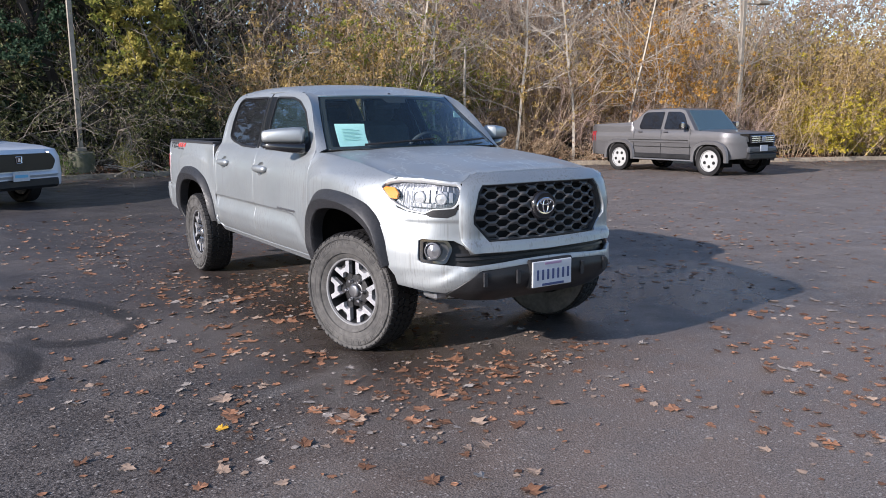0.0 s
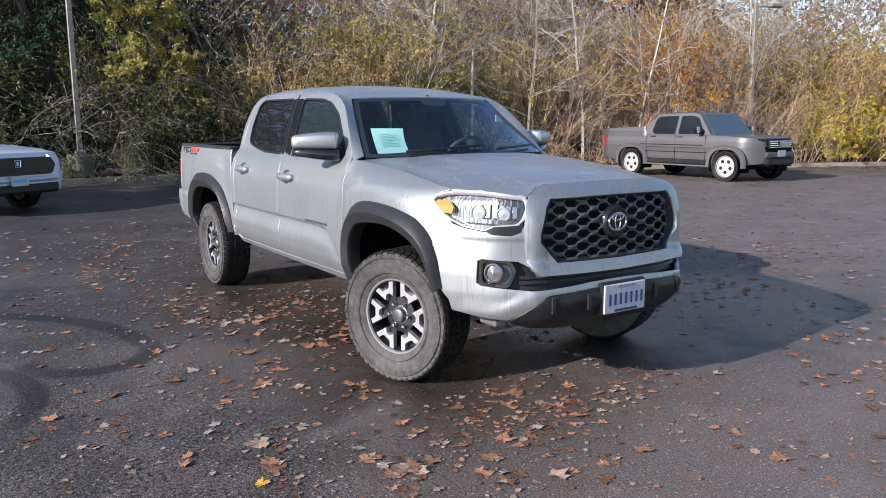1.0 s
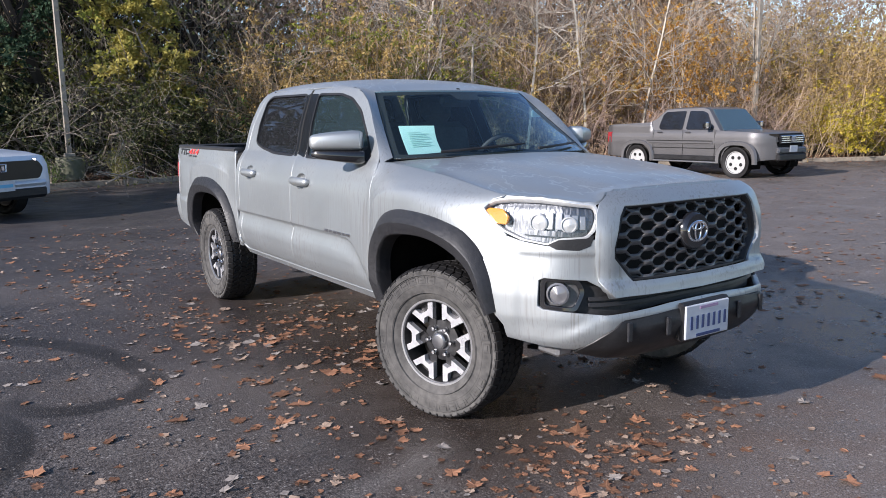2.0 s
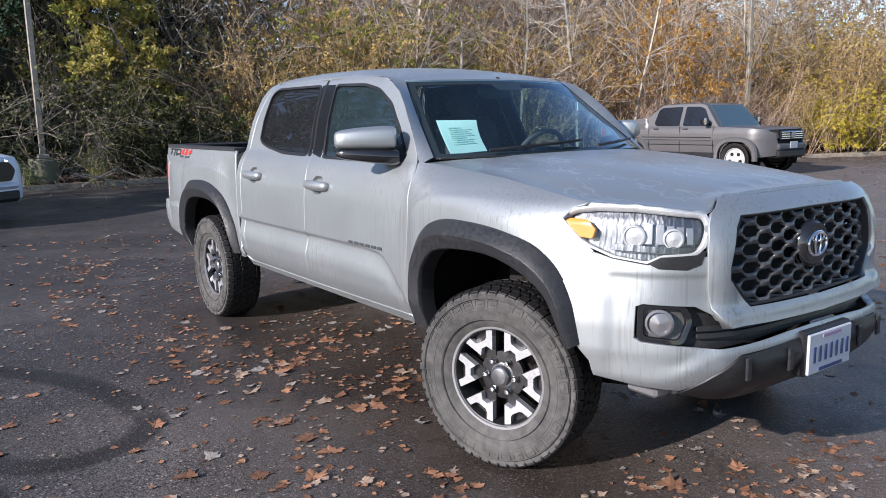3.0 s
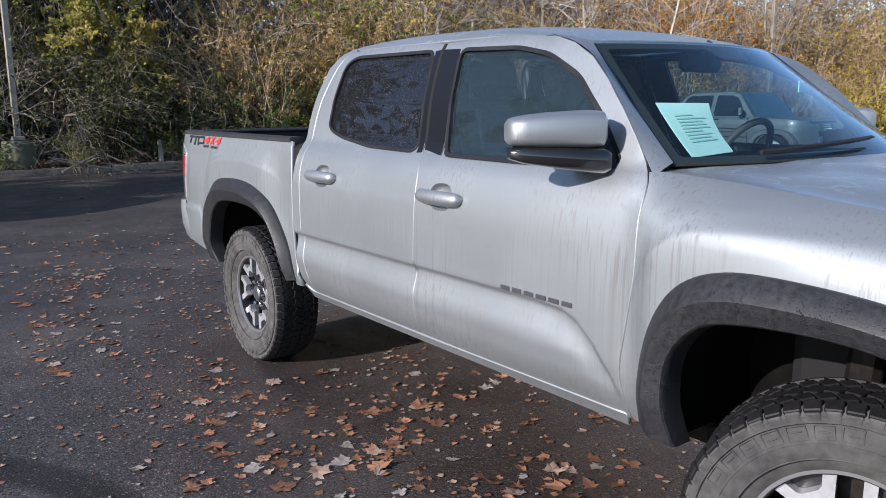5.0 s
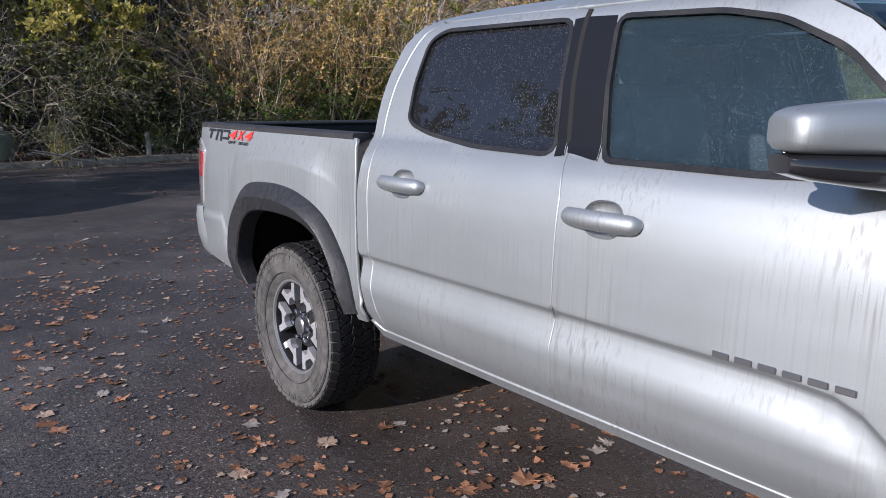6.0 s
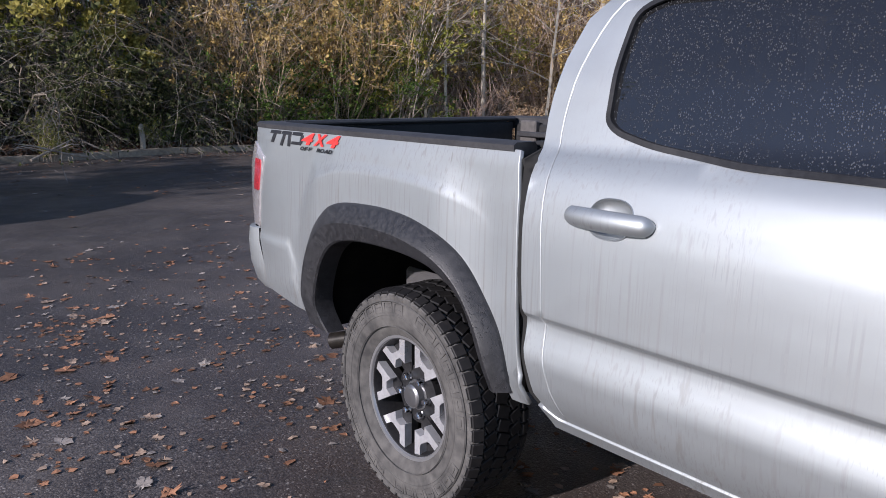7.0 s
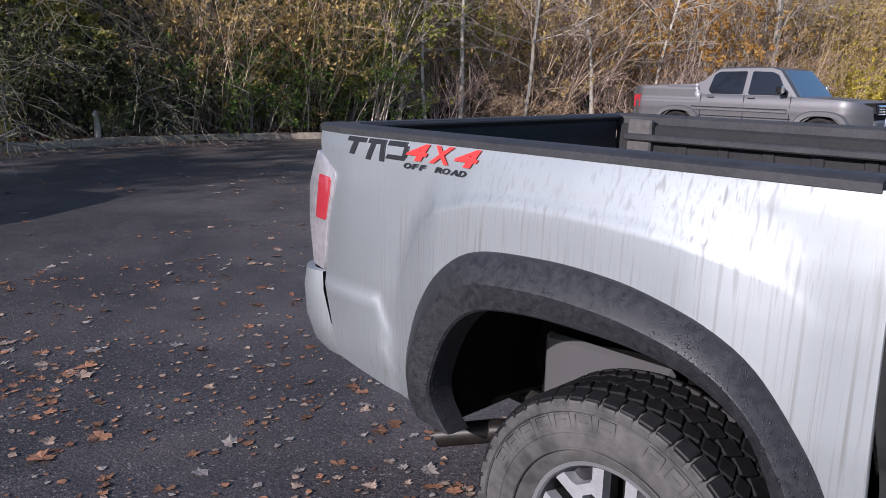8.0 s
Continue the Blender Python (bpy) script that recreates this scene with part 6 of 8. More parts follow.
side_line = [(-0.80, 0.46), (-0.83, 0.70), (-0.80, 0.98), (-0.62, 1.07), (-0.30, 1.10), (0.62, 1.145), (2.60, 1.15), (2.68, 1.355), (2.90, 1.345), (4.20, 1.295), (4.25, 1.10), (4.27, 0.70), (4.22, 0.44), (3.62, 0.42)] + arch(3.1, 0.45)[::-1] + [(2.55, 0.37), (0.55, 0.37)] + arch(0.0, 0.45)[::-1] + [(-0.52, 0.42)]
for mirrored in (False, True):
    panel("body_side", side_line, grey_side, PAINT_GREY, grey_truck, step=0.07, depth=0.03, mirror=mirrored)
panel("hood", rounded([(-0.90, 0.58), (-0.90, -0.30), (-0.70, -0.64), (-0.42, -0.80), (0.42, -0.80), (0.70, -0.64), (0.90, -0.30), (0.90, 0.58)], 0.08), grey_hood, PAINT_GREY, grey_truck, step=0.07, depth=0.03)
Geo().loft([[(x * w, y, z) for x, z in ((-1, 0.42), (-1, 1.06), (1, 1.06), (1, 0.42))] for y, w in ((-0.80, 0.48), (-0.70, 0.62), (-0.45, 0.84), (4.10, 0.86), (4.24, 0.82))]).make("core", CHASSIS, grey_truck, "dark body core")
Geo().loft([[(x * w, y, z) for x, z in ((-1, 0.45), (-1, 1.25), (-0.9, 1.29), (0.9, 1.29), (1, 1.25), (1, 0.45))] for y, w in ((4.20, 0.88), (4.275, 0.86))]).make("tailgate", PAINT_GREY, grey_truck)
cab = [(0.46, 1.10), (0.70, 1.40), (0.93, 1.665), (1.12, 1.715), (1.8, 1.730), (2.30, 1.700), (2.43, 1.61), (2.63, 1.42), (2.80, 1.35), (2.86, 1.33), (2.86, 1.10)]
slab("cab", cab, 0.90, PAINT_GREY, grey_truck, 0.10, 0.04, 0.34, 1.2)


def cab_x(z):
    return 0.902 - 0.34 * max(0.0, z - 1.2) + 0.004


for s in (-1, 1):
    for nm, pts in (("front_window", [(0.72, 1.165), (0.98, 1.57), (1.12, 1.625), (1.53, 1.635), (1.53, 1.165)]), ("rear_window", [(1.65, 1.165), (1.65, 1.635), (2.26, 1.62), (2.36, 1.55), (2.42, 1.24), (2.36, 1.165)])):
        q = rounded(pts, 0.04, 3)
        rows = [[(s * (cab_x(z) + o), y, z) for y, z in q] for o in (-0.02, 0.004)]
        Geo().loft(rows).make(nm, GLOSS_BLACK, grey_truck)
    for y in (1.44, 2.34):
        Geo().box((s * 0.968, y, 1.10), (0.03, 0.16, 0.035), 0.012).make("door_handle", PAINT_GREY, grey_truck)
    for y in (0.62, 1.59, 2.56):
        Geo().box((s * 0.957, y, 0.80), (0.012, 0.008, 0.76), 0.002).make("door_seam", SEAM, grey_truck)
    Geo().box((s * 0.968, 1.72, 0.84), (0.03, 2.1, 0.06), 0.012).make("side_moulding", PAINT_GREY, grey_truck)
    Geo().box((s * 0.93, 1.55, 0.355), (0.10, 2.0, 0.035), 0.012).make("side_step", RIM_LIP, grey_truck)
    # black strip added for the shaded lower body
    Geo().box((s * 0.925, 1.55, 0.45), (0.06, 2.05, 0.13), 0.02).make("sill_cladding", PLASTIC, grey_truck)
    # dark lines along the doors, below and above the moulding
    Geo().box((s * 0.956, 1.58, 0.70), (0.02, 1.98, 0.012), 0.004).make("door_groove", SEAM, grey_truck)
    Geo().box((s * 0.974, 1.72, 0.885), (0.02, 2.1, 0.012), 0.004).make("door_groove", SEAM, grey_truck)
    for yc in (0.0, 3.1):
        rows = []
        for r, x in ((0.445, 0.94), (0.45, 0.995), (0.53, 1.0), (0.56, 0.95)):
            rows.append([(s * x, yc - r * math.copysign(abs(math.cos(a)) ** 0.72, math.cos(a)) * 1.04, 0.34 + r * math.sin(a) ** 0.72) for a in np.linspace(0.0, math.pi, 26)])
        Geo().loft(rows, closed=False, cap=False).make("wheel_flare", PAINT_GREY, grey_truck, "grey wheel-arch flare", 50)
        arcw = [(yc - 0.47 * math.cos(a), 0.36 + 0.47 * math.sin(a)) for a in np.linspace(-0.3, math.pi + 0.3, 20)]
        Geo().loft([[(s * x, y, z) for y, z in arcw] for x in (0.95, 0.62)], cap=False).make("wheel_well", WELL, grey_truck)
        wheel("wheel", (s * 0.865, yc, 0.37), 0, -s, RIM_WHITE, RIM_DARK, 0.365, 0.24, 0.266, False, grey_truck, TREAD)
    mh = Geo().box((s * 1.06, 0.80, 1.27), (0.22, 0.12, 0.17), 0.04).make("door_mirror", GLOSS_BLACK, grey_truck)
    Geo().box((s * 1.13, 0.73, 1.28), (0.10, 0.05, 0.15), 0.02).make("mirror_cap", CHROME, mh)
    Geo().loft([[(s * 0.90, -0.36, 0.84), (s * 0.90, -0.32, 0.99), (s * 0.86, -0.46, 1.015), (s * 0.54, -0.74, 1.00), (s * 0.52, -0.78, 0.86)], [(s * 0.945, -0.40, 0.85), (s * 0.945, -0.38, 0.98), (s * 0.895, -0.51, 1.005), (s * 0.56, -0.825, 0.99), (s * 0.54, -0.850, 0.87)]]).make("headlamp", REFLECTOR, grey_truck)
    Geo().loft([[(s * 0.90, 4.05, 0.80), (s * 0.90, 4.05, 1.12), (s * 0.80, 4.27, 1.10), (s * 0.80, 4.28, 0.80)], [(s * 0.965, 4.06, 0.82), (s * 0.965, 4.06, 1.10), (s * 0.86, 4.285, 1.08), (s * 0.86, 4.29, 0.82)]]).make("tail_lamp", RED, grey_truck)
    Geo().box((s * 0.50, -0.865, 0.62), (0.16, 0.06, 0.07), 0.02).make("fog_lamp", REFLECTOR, grey_truck)
pane("windscreen", [(-0.78, 0.478, 1.135), (0.78, 0.478, 1.135), (0.66, 0.912, 1.655), (-0.66, 0.912, 1.655)], GLASS_SKY_HAZE, grey_truck, 0.008)
pane("screen_backing", [(-0.77, 0.500, 1.125), (0.77, 0.500, 1.125), (0.65, 0.934, 1.645), (-0.65, 0.934, 1.645)], CABIN, grey_truck, 0.004)
gr = Geo().box((0, -0.825, 0.92), (0.98, 0.07, 0.22), 0.03).make("grille", GLOSS_BLACK, grey_truck, "dark grille with chrome bars")
for z in (0.85, 0.90, 0.95, 1.00):
    Geo().box((0, -0.868, z), (0.94, 0.03, 0.018), 0.006).make("grille_bar", CHROME, gr)
Geo().box((0, -0.885, 0.93), (0.16, 0.02, 0.13), 0.02).make("grille_badge", CHROME, gr)
Geo().box((0, -0.845, 0.66), (1.16, 0.10, 0.16), 0.04).make("front_bumper", GREY_TRIM, grey_truck)
Geo().box((0, -0.845, 0.50), (1.12, 0.12, 0.16), 0.03).make("lower_intake", PLASTIC, grey_truck)
Geo().box((0, -0.905, 0.70), (0.31, 0.012, 0.155), 0.004).make("number_plate", PLATE, grey_truck)
Geo().box((0, 3.5, 1.27), (1.7, 1.5, 0.03), 0.01).make("bed_cover", PLASTIC, grey_truck)

suv = thing("suv", "pale silver-blue compact SUV parked in the shade with a black grille", "car", at=(-2.38, 11.35, 0), turn=34)
s_low = [(-0.90, 0.36), (-0.93, 0.55), (-0.90, 0.86), (-0.82, 1.00), (-0.50, 1.06), (0.1, 1.11), (0.75, 1.16), (3.4, 1.14), (3.62, 1.05), (3.68, 0.70), (3.60, 0.40), (3.16, 0.36)] + arch(2.7, 0.42)[::-1] + [(2.2, 0.30), (0.5, 0.30)] + arch(0.0, 0.42)[::-1] + [(-0.5, 0.34)]
slab("body", s_low, 0.925, PAINT_PALE, suv, 0.16, 0.07, 0.12, 0.95)
s_cab = [(0.60, 1.10), (1.05, 1.40), (1.45, 1.62), (1.75, 1.675), (2.6, 1.68), (3.1, 1.62), (3.45, 1.25), (3.48, 1.10)]
slab("cab", s_cab, 0.84, PAINT_PALE, suv, 0.12, 0.06, 0.36, 1.15)
pane("windscreen", [(-0.70, 0.66, 1.175), (0.70, 0.66, 1.175), (0.58, 1.38, 1.605), (-0.58, 1.38, 1.605)], GLASS_DARK, suv, 0.012)
for s in (-1, 1):
    q = rounded([(1.1, 1.20), (1.50, 1.54), (2.9, 1.56), (3.2, 1.25)], 0.05, 3)
    Geo().loft([[(s * (0.845 - 0.36 * max(0.0, z - 1.15) + o), y, z) for y, z in q] for o in (-0.02, 0.006)]).make("side_window", GLOSS_BLACK, suv)
    for yc in (0.0, 2.7):
        rows = [[(s * x, yc - r * math.cos(a), 0.36 + r * math.sin(a)) for a in np.linspace(0.0, math.pi, 22)] for r, x in ((0.40, 0.90), (0.42, 0.94), (0.46, 0.94), (0.48, 0.91))]
        Geo().loft(rows, closed=False, cap=False).make("wheel_flare", PLASTIC, suv, "", 50)
        wheel("wheel", (s * 0.80, yc, 0.355), 0, -s, RIM_WHITE, RIM_DARK, 0.355, 0.225, 0.235, False, suv, TREAD)
    Geo().loft([[(s * 0.90, -0.42, 0.82), (s * 0.90, -0.38, 0.98), (s * 0.62, -0.88, 0.96), (s * 0.60, -0.90, 0.86)], [(s * 0.925, -0.50, 0.83), (s * 0.92, -0.46, 0.97), (s * 0.63, -0.935, 0.95), (s * 0.61, -0.95, 0.87)]]).make("headlamp", CLEAR_DARK, suv)
    Geo().box((s * 0.98, 0.95, 1.20), (0.20, 0.12, 0.14), 0.04).make("door_mirror", PAINT_PALE, suv)
g = Geo().prism(rounded([(-0.66, 0.64), (0.66, 0.64), (0.74, 0.80), (0.64, 0.93), (-0.64, 0.93), (-0.74, 0.80)], 0.05), 0.0, 0.06, pose(0, -0.895, 0, 90, 0, 0)).make("grille", PILLAR_FILM, suv, "black mesh grille")
Geo().tube([(-0.06, -0.965, 0.885), (0.06, -0.965, 0.885), (0.045, -0.965, 0.775), (-0.045, -0.965, 0.775), (-0.06, -0.965, 0.885)], 0.009, 6).box((0, -0.965, 0.83), (0.05, 0.014, 0.07), 0.006).make("grille_badge", CHROME, g, "plain chrome badge")
Geo().box((0, -0.90, 0.565), (1.62, 0.14, 0.10), 0.05).make("bumper_bar", PAINT_PALE, suv)
Geo().box((0, -0.87, 0.42), (1.66, 0.14, 0.20), 0.05).make("lower_bumper", PLASTIC, suv)
pl = Geo().box((0, -0.985, 0.55), (0.32, 0.012, 0.16), 0.004).make("dealer_plate", PLATE, suv, "white card plate with a pale blue band")
Geo().box((0, -0.993, 0.555), (0.25, 0.004, 0.05), 0.001).make("plate_bar", mat("pale_blue_ink", (0.12, 0.40, 0.62), 0.5), pl)

# ---- lamp posts ----
POST_METAL = speckled(mat("post_metal", rough=0.6, metal=0.3), (0.20, 0.18, 0.15), (0.34, 0.305, 0.255), 12)
MOSSY = speckled(mat("mossy_concrete", rough=0.9), (0.075, 0.080, 0.045), (0.17, 0.165, 0.12), 9, None, 0.4, 0.01)


def lamp_post(at, height, turn, base_h, label):
    z = land(at[0], at[1])
    ob = thing("lamp_post", label, "lamp post", "lamp posts", (at[0], at[1], z), turn)
    Geo().lathe([(0.33, -0.3), (0.33, base_h - 0.03), (0.31, base_h), (0.001, base_h)], 24).make("concrete_base", MOSSY, ob, "round mossy concrete base")
    Geo().box((0, 0, base_h + 0.05), (0.26, 0.26, 0.10), 0.02).make("base_cover", POST_METAL, ob)
    Geo().box((0, 0, (height + base_h) / 2), (0.125, 0.125, height - base_h), 0.012).make("pole", POST_METAL, ob)
    Geo().box((0.30, 0, height - 0.10), (0.55, 0.05, 0.05), 0.01).make("arm", POST_METAL, ob)
    Geo().box((0.72, 0, height - 0.06), (0.50, 0.32, 0.12), 0.03).make("lamp_head", POST_METAL, ob)
    return ob


lamp_post((0.20, 17.95), 7.5, 90, 0.56, "grey square steel lamp post on a mossy concrete base")
lamp_post((20.05, 12.35), 5.15, -20, 0.60, "grey steel lamp post with a flat arm lamp")

# ---- vegetation ----
rng = random.Random(7)


def bark(name, a, b, scale=9):
    return speckled(mat(name, rough=0.9, spec=0.2), a, b, scale, None, 0.3, 0.01, (1, 1, 0.25))


def leaf_mat(name, stops):
    """Leaves whose colour varies from leaf to leaf and from plant to plant; light shines through them a little."""
    m = mat(name, (0.1, 0.1, 0.05), 0.8, spec=0.12)
    geo = m.node_tree.nodes.new("ShaderNodeNewGeometry")
    info = m.node_tree.nodes.new("ShaderNodeObjectInfo")
    f = math_node(m, "ADD", math_node(m, "MULTIPLY", geo.outputs["Random Per Island"], 0.8), math_node(m, "MULTIPLY", info.outputs["Random"], 0.2))
    tone = ramp(m, f, stops)
    link(m, tone, bsdf(m).inputs["Base Color"])
    thin = m.node_tree.nodes.new("ShaderNodeBsdfTranslucent")
    link(m, tone, thin.inputs[0])
    mx = m.node_tree.nodes.new("ShaderNodeMixShader")
    mx.inputs[0].default_value = 0.42
    link(m, bsdf(m).outputs[0], mx.inputs[1])
    link(m, thin.outputs[0], mx.inputs[2])
    link(m, mx.outputs[0], m.node_tree.nodes["Material Output"].inputs[0])
    return m


TWIG_TAN = bark("tan_twigs", (0.34, 0.25, 0.16), (0.60, 0.46, 0.32))
TWIG_GREY = bark("grey_twigs", (0.18, 0.15, 0.12), (0.45, 0.385, 0.32))
TWIG_ARCH = bark("dull_grey_twigs", (0.14, 0.12, 0.10), (0.40, 0.345, 0.285))
TWIG_PINK = bark("rosy_twigs", (0.34, 0.235, 0.195), (0.64, 0.49, 0.415))
# darker twigs for the depth of the woods: shade put into the colour
TWIG_DEEP = bark("shaded_brown_twigs", (0.15, 0.115, 0.09), (0.40, 0.31, 0.245))
TWIG_DARK = bark("dark_bark", (0.02, 0.017, 0.014), (0.06, 0.05, 0.042))
BARK_PALE = bark("pale_bark", (0.27, 0.24, 0.20), (0.50, 0.45, 0.38), 5)
L_BROWN = leaf_mat("dry_brown_leaves", [(0.0, (0.11, 0.070, 0.045)), (0.4, (0.29, 0.19, 0.115)), (0.7, (0.43, 0.31, 0.195)), (1.0, (0.56, 0.44, 0.31))])
L_YELLOW = leaf_mat("yellow_leaves", [(0.0, (0.18, 0.18, 0.035)), (0.4, (0.50, 0.42, 0.06)), (0.7, (0.68, 0.54, 0.08)), (1.0, (0.60, 0.42, 0.10))])
L_GOLD = leaf_mat("gold_leaves", [(0.0, (0.18, 0.12, 0.05)), (0.5, (0.43, 0.30, 0.115)), (1.0, (0.63, 0.48, 0.21))])
L_ORANGE = leaf_mat("orange_leaves", [(0.0, (0.20, 0.10, 0.03)), (0.5, (0.48, 0.25, 0.06)), (1.0, (0.60, 0.38, 0.12))])
# darker brown leaves, with the shade among the trees put into their colour
L_DULL = leaf_mat("dull_brown_leaves", [(0.0, (0.05, 0.034, 0.024)), (0.5, (0.19, 0.135, 0.09)), (0.85, (0.37, 0.28, 0.185)), (1.0, (0.52, 0.43, 0.30))])
L_SUMAC = leaf_mat("yellow_green_leaves", [(0.0, (0.18, 0.17, 0.05)), (0.5, (0.46, 0.40, 0.11)), (1.0, (0.64, 0.55, 0.20))])
L_GREEN = leaf_mat("green_leaves", [(0.0, (0.038, 0.080, 0.020)), (0.5, (0.125, 0.205, 0.045)), (0.85, (0.22, 0.31, 0.07)), (1.0, (0.33, 0.38, 0.11))])
L_LIME = leaf_mat("lime_leaves", [(0.0, (0.13, 0.16, 0.035)), (0.5, (0.26, 0.27, 0.06)), (1.0, (0.38, 0.33, 0.09))])
L_OLIVE = leaf_mat("olive_leaves", [(0.0, (0.022, 0.030, 0.014)), (0.5, (0.085, 0.098, 0.040)), (0.82, (0.22, 0.22, 0.10)), (1.0, (0.46, 0.43, 0.26))])
L_FIR = leaf_mat("evergreen_leaves", [(0.0, (0.020, 0.042, 0.026)), (0.6, (0.060, 0.105, 0.062)), (1.0, (0.15, 0.21, 0.14))])


class Plant:
    """Twigs as tapered three-sided stems and leaves as folded blades."""

    def __init__(self, seed):
        self.r = random.Random(seed)
        self.wv, self.wf, self.lv, self.lf = [], [], [], []
        self.tips = []

    def stem(self, p, d, length, rad, segs, wander, droop=0.0, keep=None):
        pts = [p.copy()]
        for k in range(segs):
            d = (d + Vector((self.r.gauss(0, wander), self.r.gauss(0, wander), self.r.gauss(0, wander) - droop))).normalized()
            p = p + d * (length / segs)
            pts.append(p.copy())
        n = len(self.wv)
        ref = Vector((0.3, 0.2, 0.93))
        for i, q in enumerate(pts):
            dd = (pts[min(i + 1, segs)] - pts[max(i - 1, 0)]).normalized()
            a = dd.cross(ref)
            a = a.normalized() if a.length > 1e-4 else Vector((1, 0, 0))
            b = dd.cross(a)
            rr = max(0.0035, rad * (1 - 0.7 * i / segs))
            for k in range(3):
                t = 2.094 * k
                self.wv.append(tuple(q + a * (rr * math.cos(t)) + b * (rr * math.sin(t))))
        for i in range(segs):
            for k in range(3):
                u, v = n + i * 3 + k, n + i * 3 + (k + 1) % 3
                self.wf.append((u, v, v + 3, u + 3))
        return pts, d

    def leaf(self, p, size, up=0.2):
        r = self.r
        d = Vector((r.gauss(0, 1), r.gauss(0, 1), r.gauss(up, 0.8))).normalized()
        s = d.cross(Vector((r.gauss(0, 1), r.gauss(0, 1), r.gauss(0, 1)))).normalized()
        nrm = d.cross(s)
        n = len(self.lv)
        size *= r.uniform(0.6, 1.25)
        self.lv += [tuple(p), tuple(p + d * size * 0.5 + s * size * 0.28 + nrm * size * 0.08), tuple(p + d * size), tuple(p + d * size * 0.5 - s * size * 0.28 + nrm * size * 0.08)]
        self.lf += [(n, n + 1, n + 2), (n, n + 2, n + 3)]

    def grow(self, p, d, length, rad, depth, spread, wander, leaves, leaf_size, kids, droop=0.0, segs=5):
        pts, end = self.stem(p, d, length, rad, segs, wander, droop)
        if depth == 0:
            for _ in range(leaves):
                q = self.r.choice(pts[1:])
                self.leaf(q + Vector((self.r.gauss(0, 0.03), self.r.gauss(0, 0.03), self.r.gauss(0, 0.03))), leaf_size)
            return
        for k in range(kids):
            t = self.r.uniform(0.25, 1.0)
            i = min(segs, max(1, int(t * segs)))
            q = pts[i]
            base = (pts[i] - pts[i - 1]).normalized()
            nd = (base + Vector((self.r.gauss(0, spread), self.r.gauss(0, spread), self.r.gauss(0.1, spread * 0.7)))).normalized()
            self.grow(q, nd, length * self.r.uniform(0.35, 0.62), rad * (1 - 0.55 * t) * 0.62, depth - 1, spread, wander, leaves, leaf_size, max(2, kids - 1), droop, max(2, segs - 2))

    def make(self, name, wood, leaf, label, category, trunk=0):
        """trunk: how many of the first faces are the trunk's own."""
        root = thing(name, label, category)
        if trunk:
            n = 1 + max(i for f in self.wf[:trunk] for i in f)
            mesh_object("trunk", self.wv[:n], self.wf[:trunk], wood, root, "", 80)
            mesh_object("crown", self.wv[n:], [tuple(i - n for i in f) for f in self.wf[trunk:]], wood, root, "", 80)
        else:
            mesh_object("branchwork", self.wv, self.wf, wood, root, "", 80)
        if self.lf:
            mesh_object("foliage", self.lv, self.lf, leaf, root, "", 0)
        return root


def shrub(seed, name, label, wood, leaf, stems, height, lean, leaves, size, kids=5, depth=2, rad=0.019, base=0.5, droop=0.0, wander=0.10, segs=5):
    p = Plant(seed)
    for _ in range(stems):
        a = p.r.uniform(0, 2 * math.pi)
        b = abs(p.r.gauss(0, base))
        d = Vector((math.cos(a) * lean * p.r.random(), math.sin(a) * lean * p.r.random(), 1)).normalized()
        p.grow(Vector((math.cos(a) * b, math.sin(a) * b, -0.15)), d, height * p.r.uniform(0.55, 1.0), rad, depth, 0.55, wander, leaves, size, kids, droop, segs)
    return p.make(name, wood, leaf, label, "shrub")


def tree(seed, name, label, wood, leaf, height, rad, limbs, leaves, size, kids=5, spread=0.5, lean=(0, 0), start=0.25):
    p = Plant(seed)
    pts, end = p.stem(Vector((0, 0, -0.3)), Vector((lean[0], lean[1], 1)).normalized(), height, rad, 14, 0.05)
    for k in range(limbs):
        t = start + (1 - start) * (k + p.r.random()) / limbs
        i = min(13, int(t * 14))
        a = p.r.uniform(0, 2 * math.pi)
        d = Vector((math.cos(a), math.sin(a), p.r.uniform(0.1, 0.9))).normalized()
        p.grow(pts[i], d, height * p.r.uniform(0.18, 0.36) * (1.15 - t * 0.6), rad * (1 - 0.7 * t) * 0.42, 2, spread, 0.12, leaves, size, kids)
    return p.make(name, wood, leaf, label, "tree", 14 * 3)


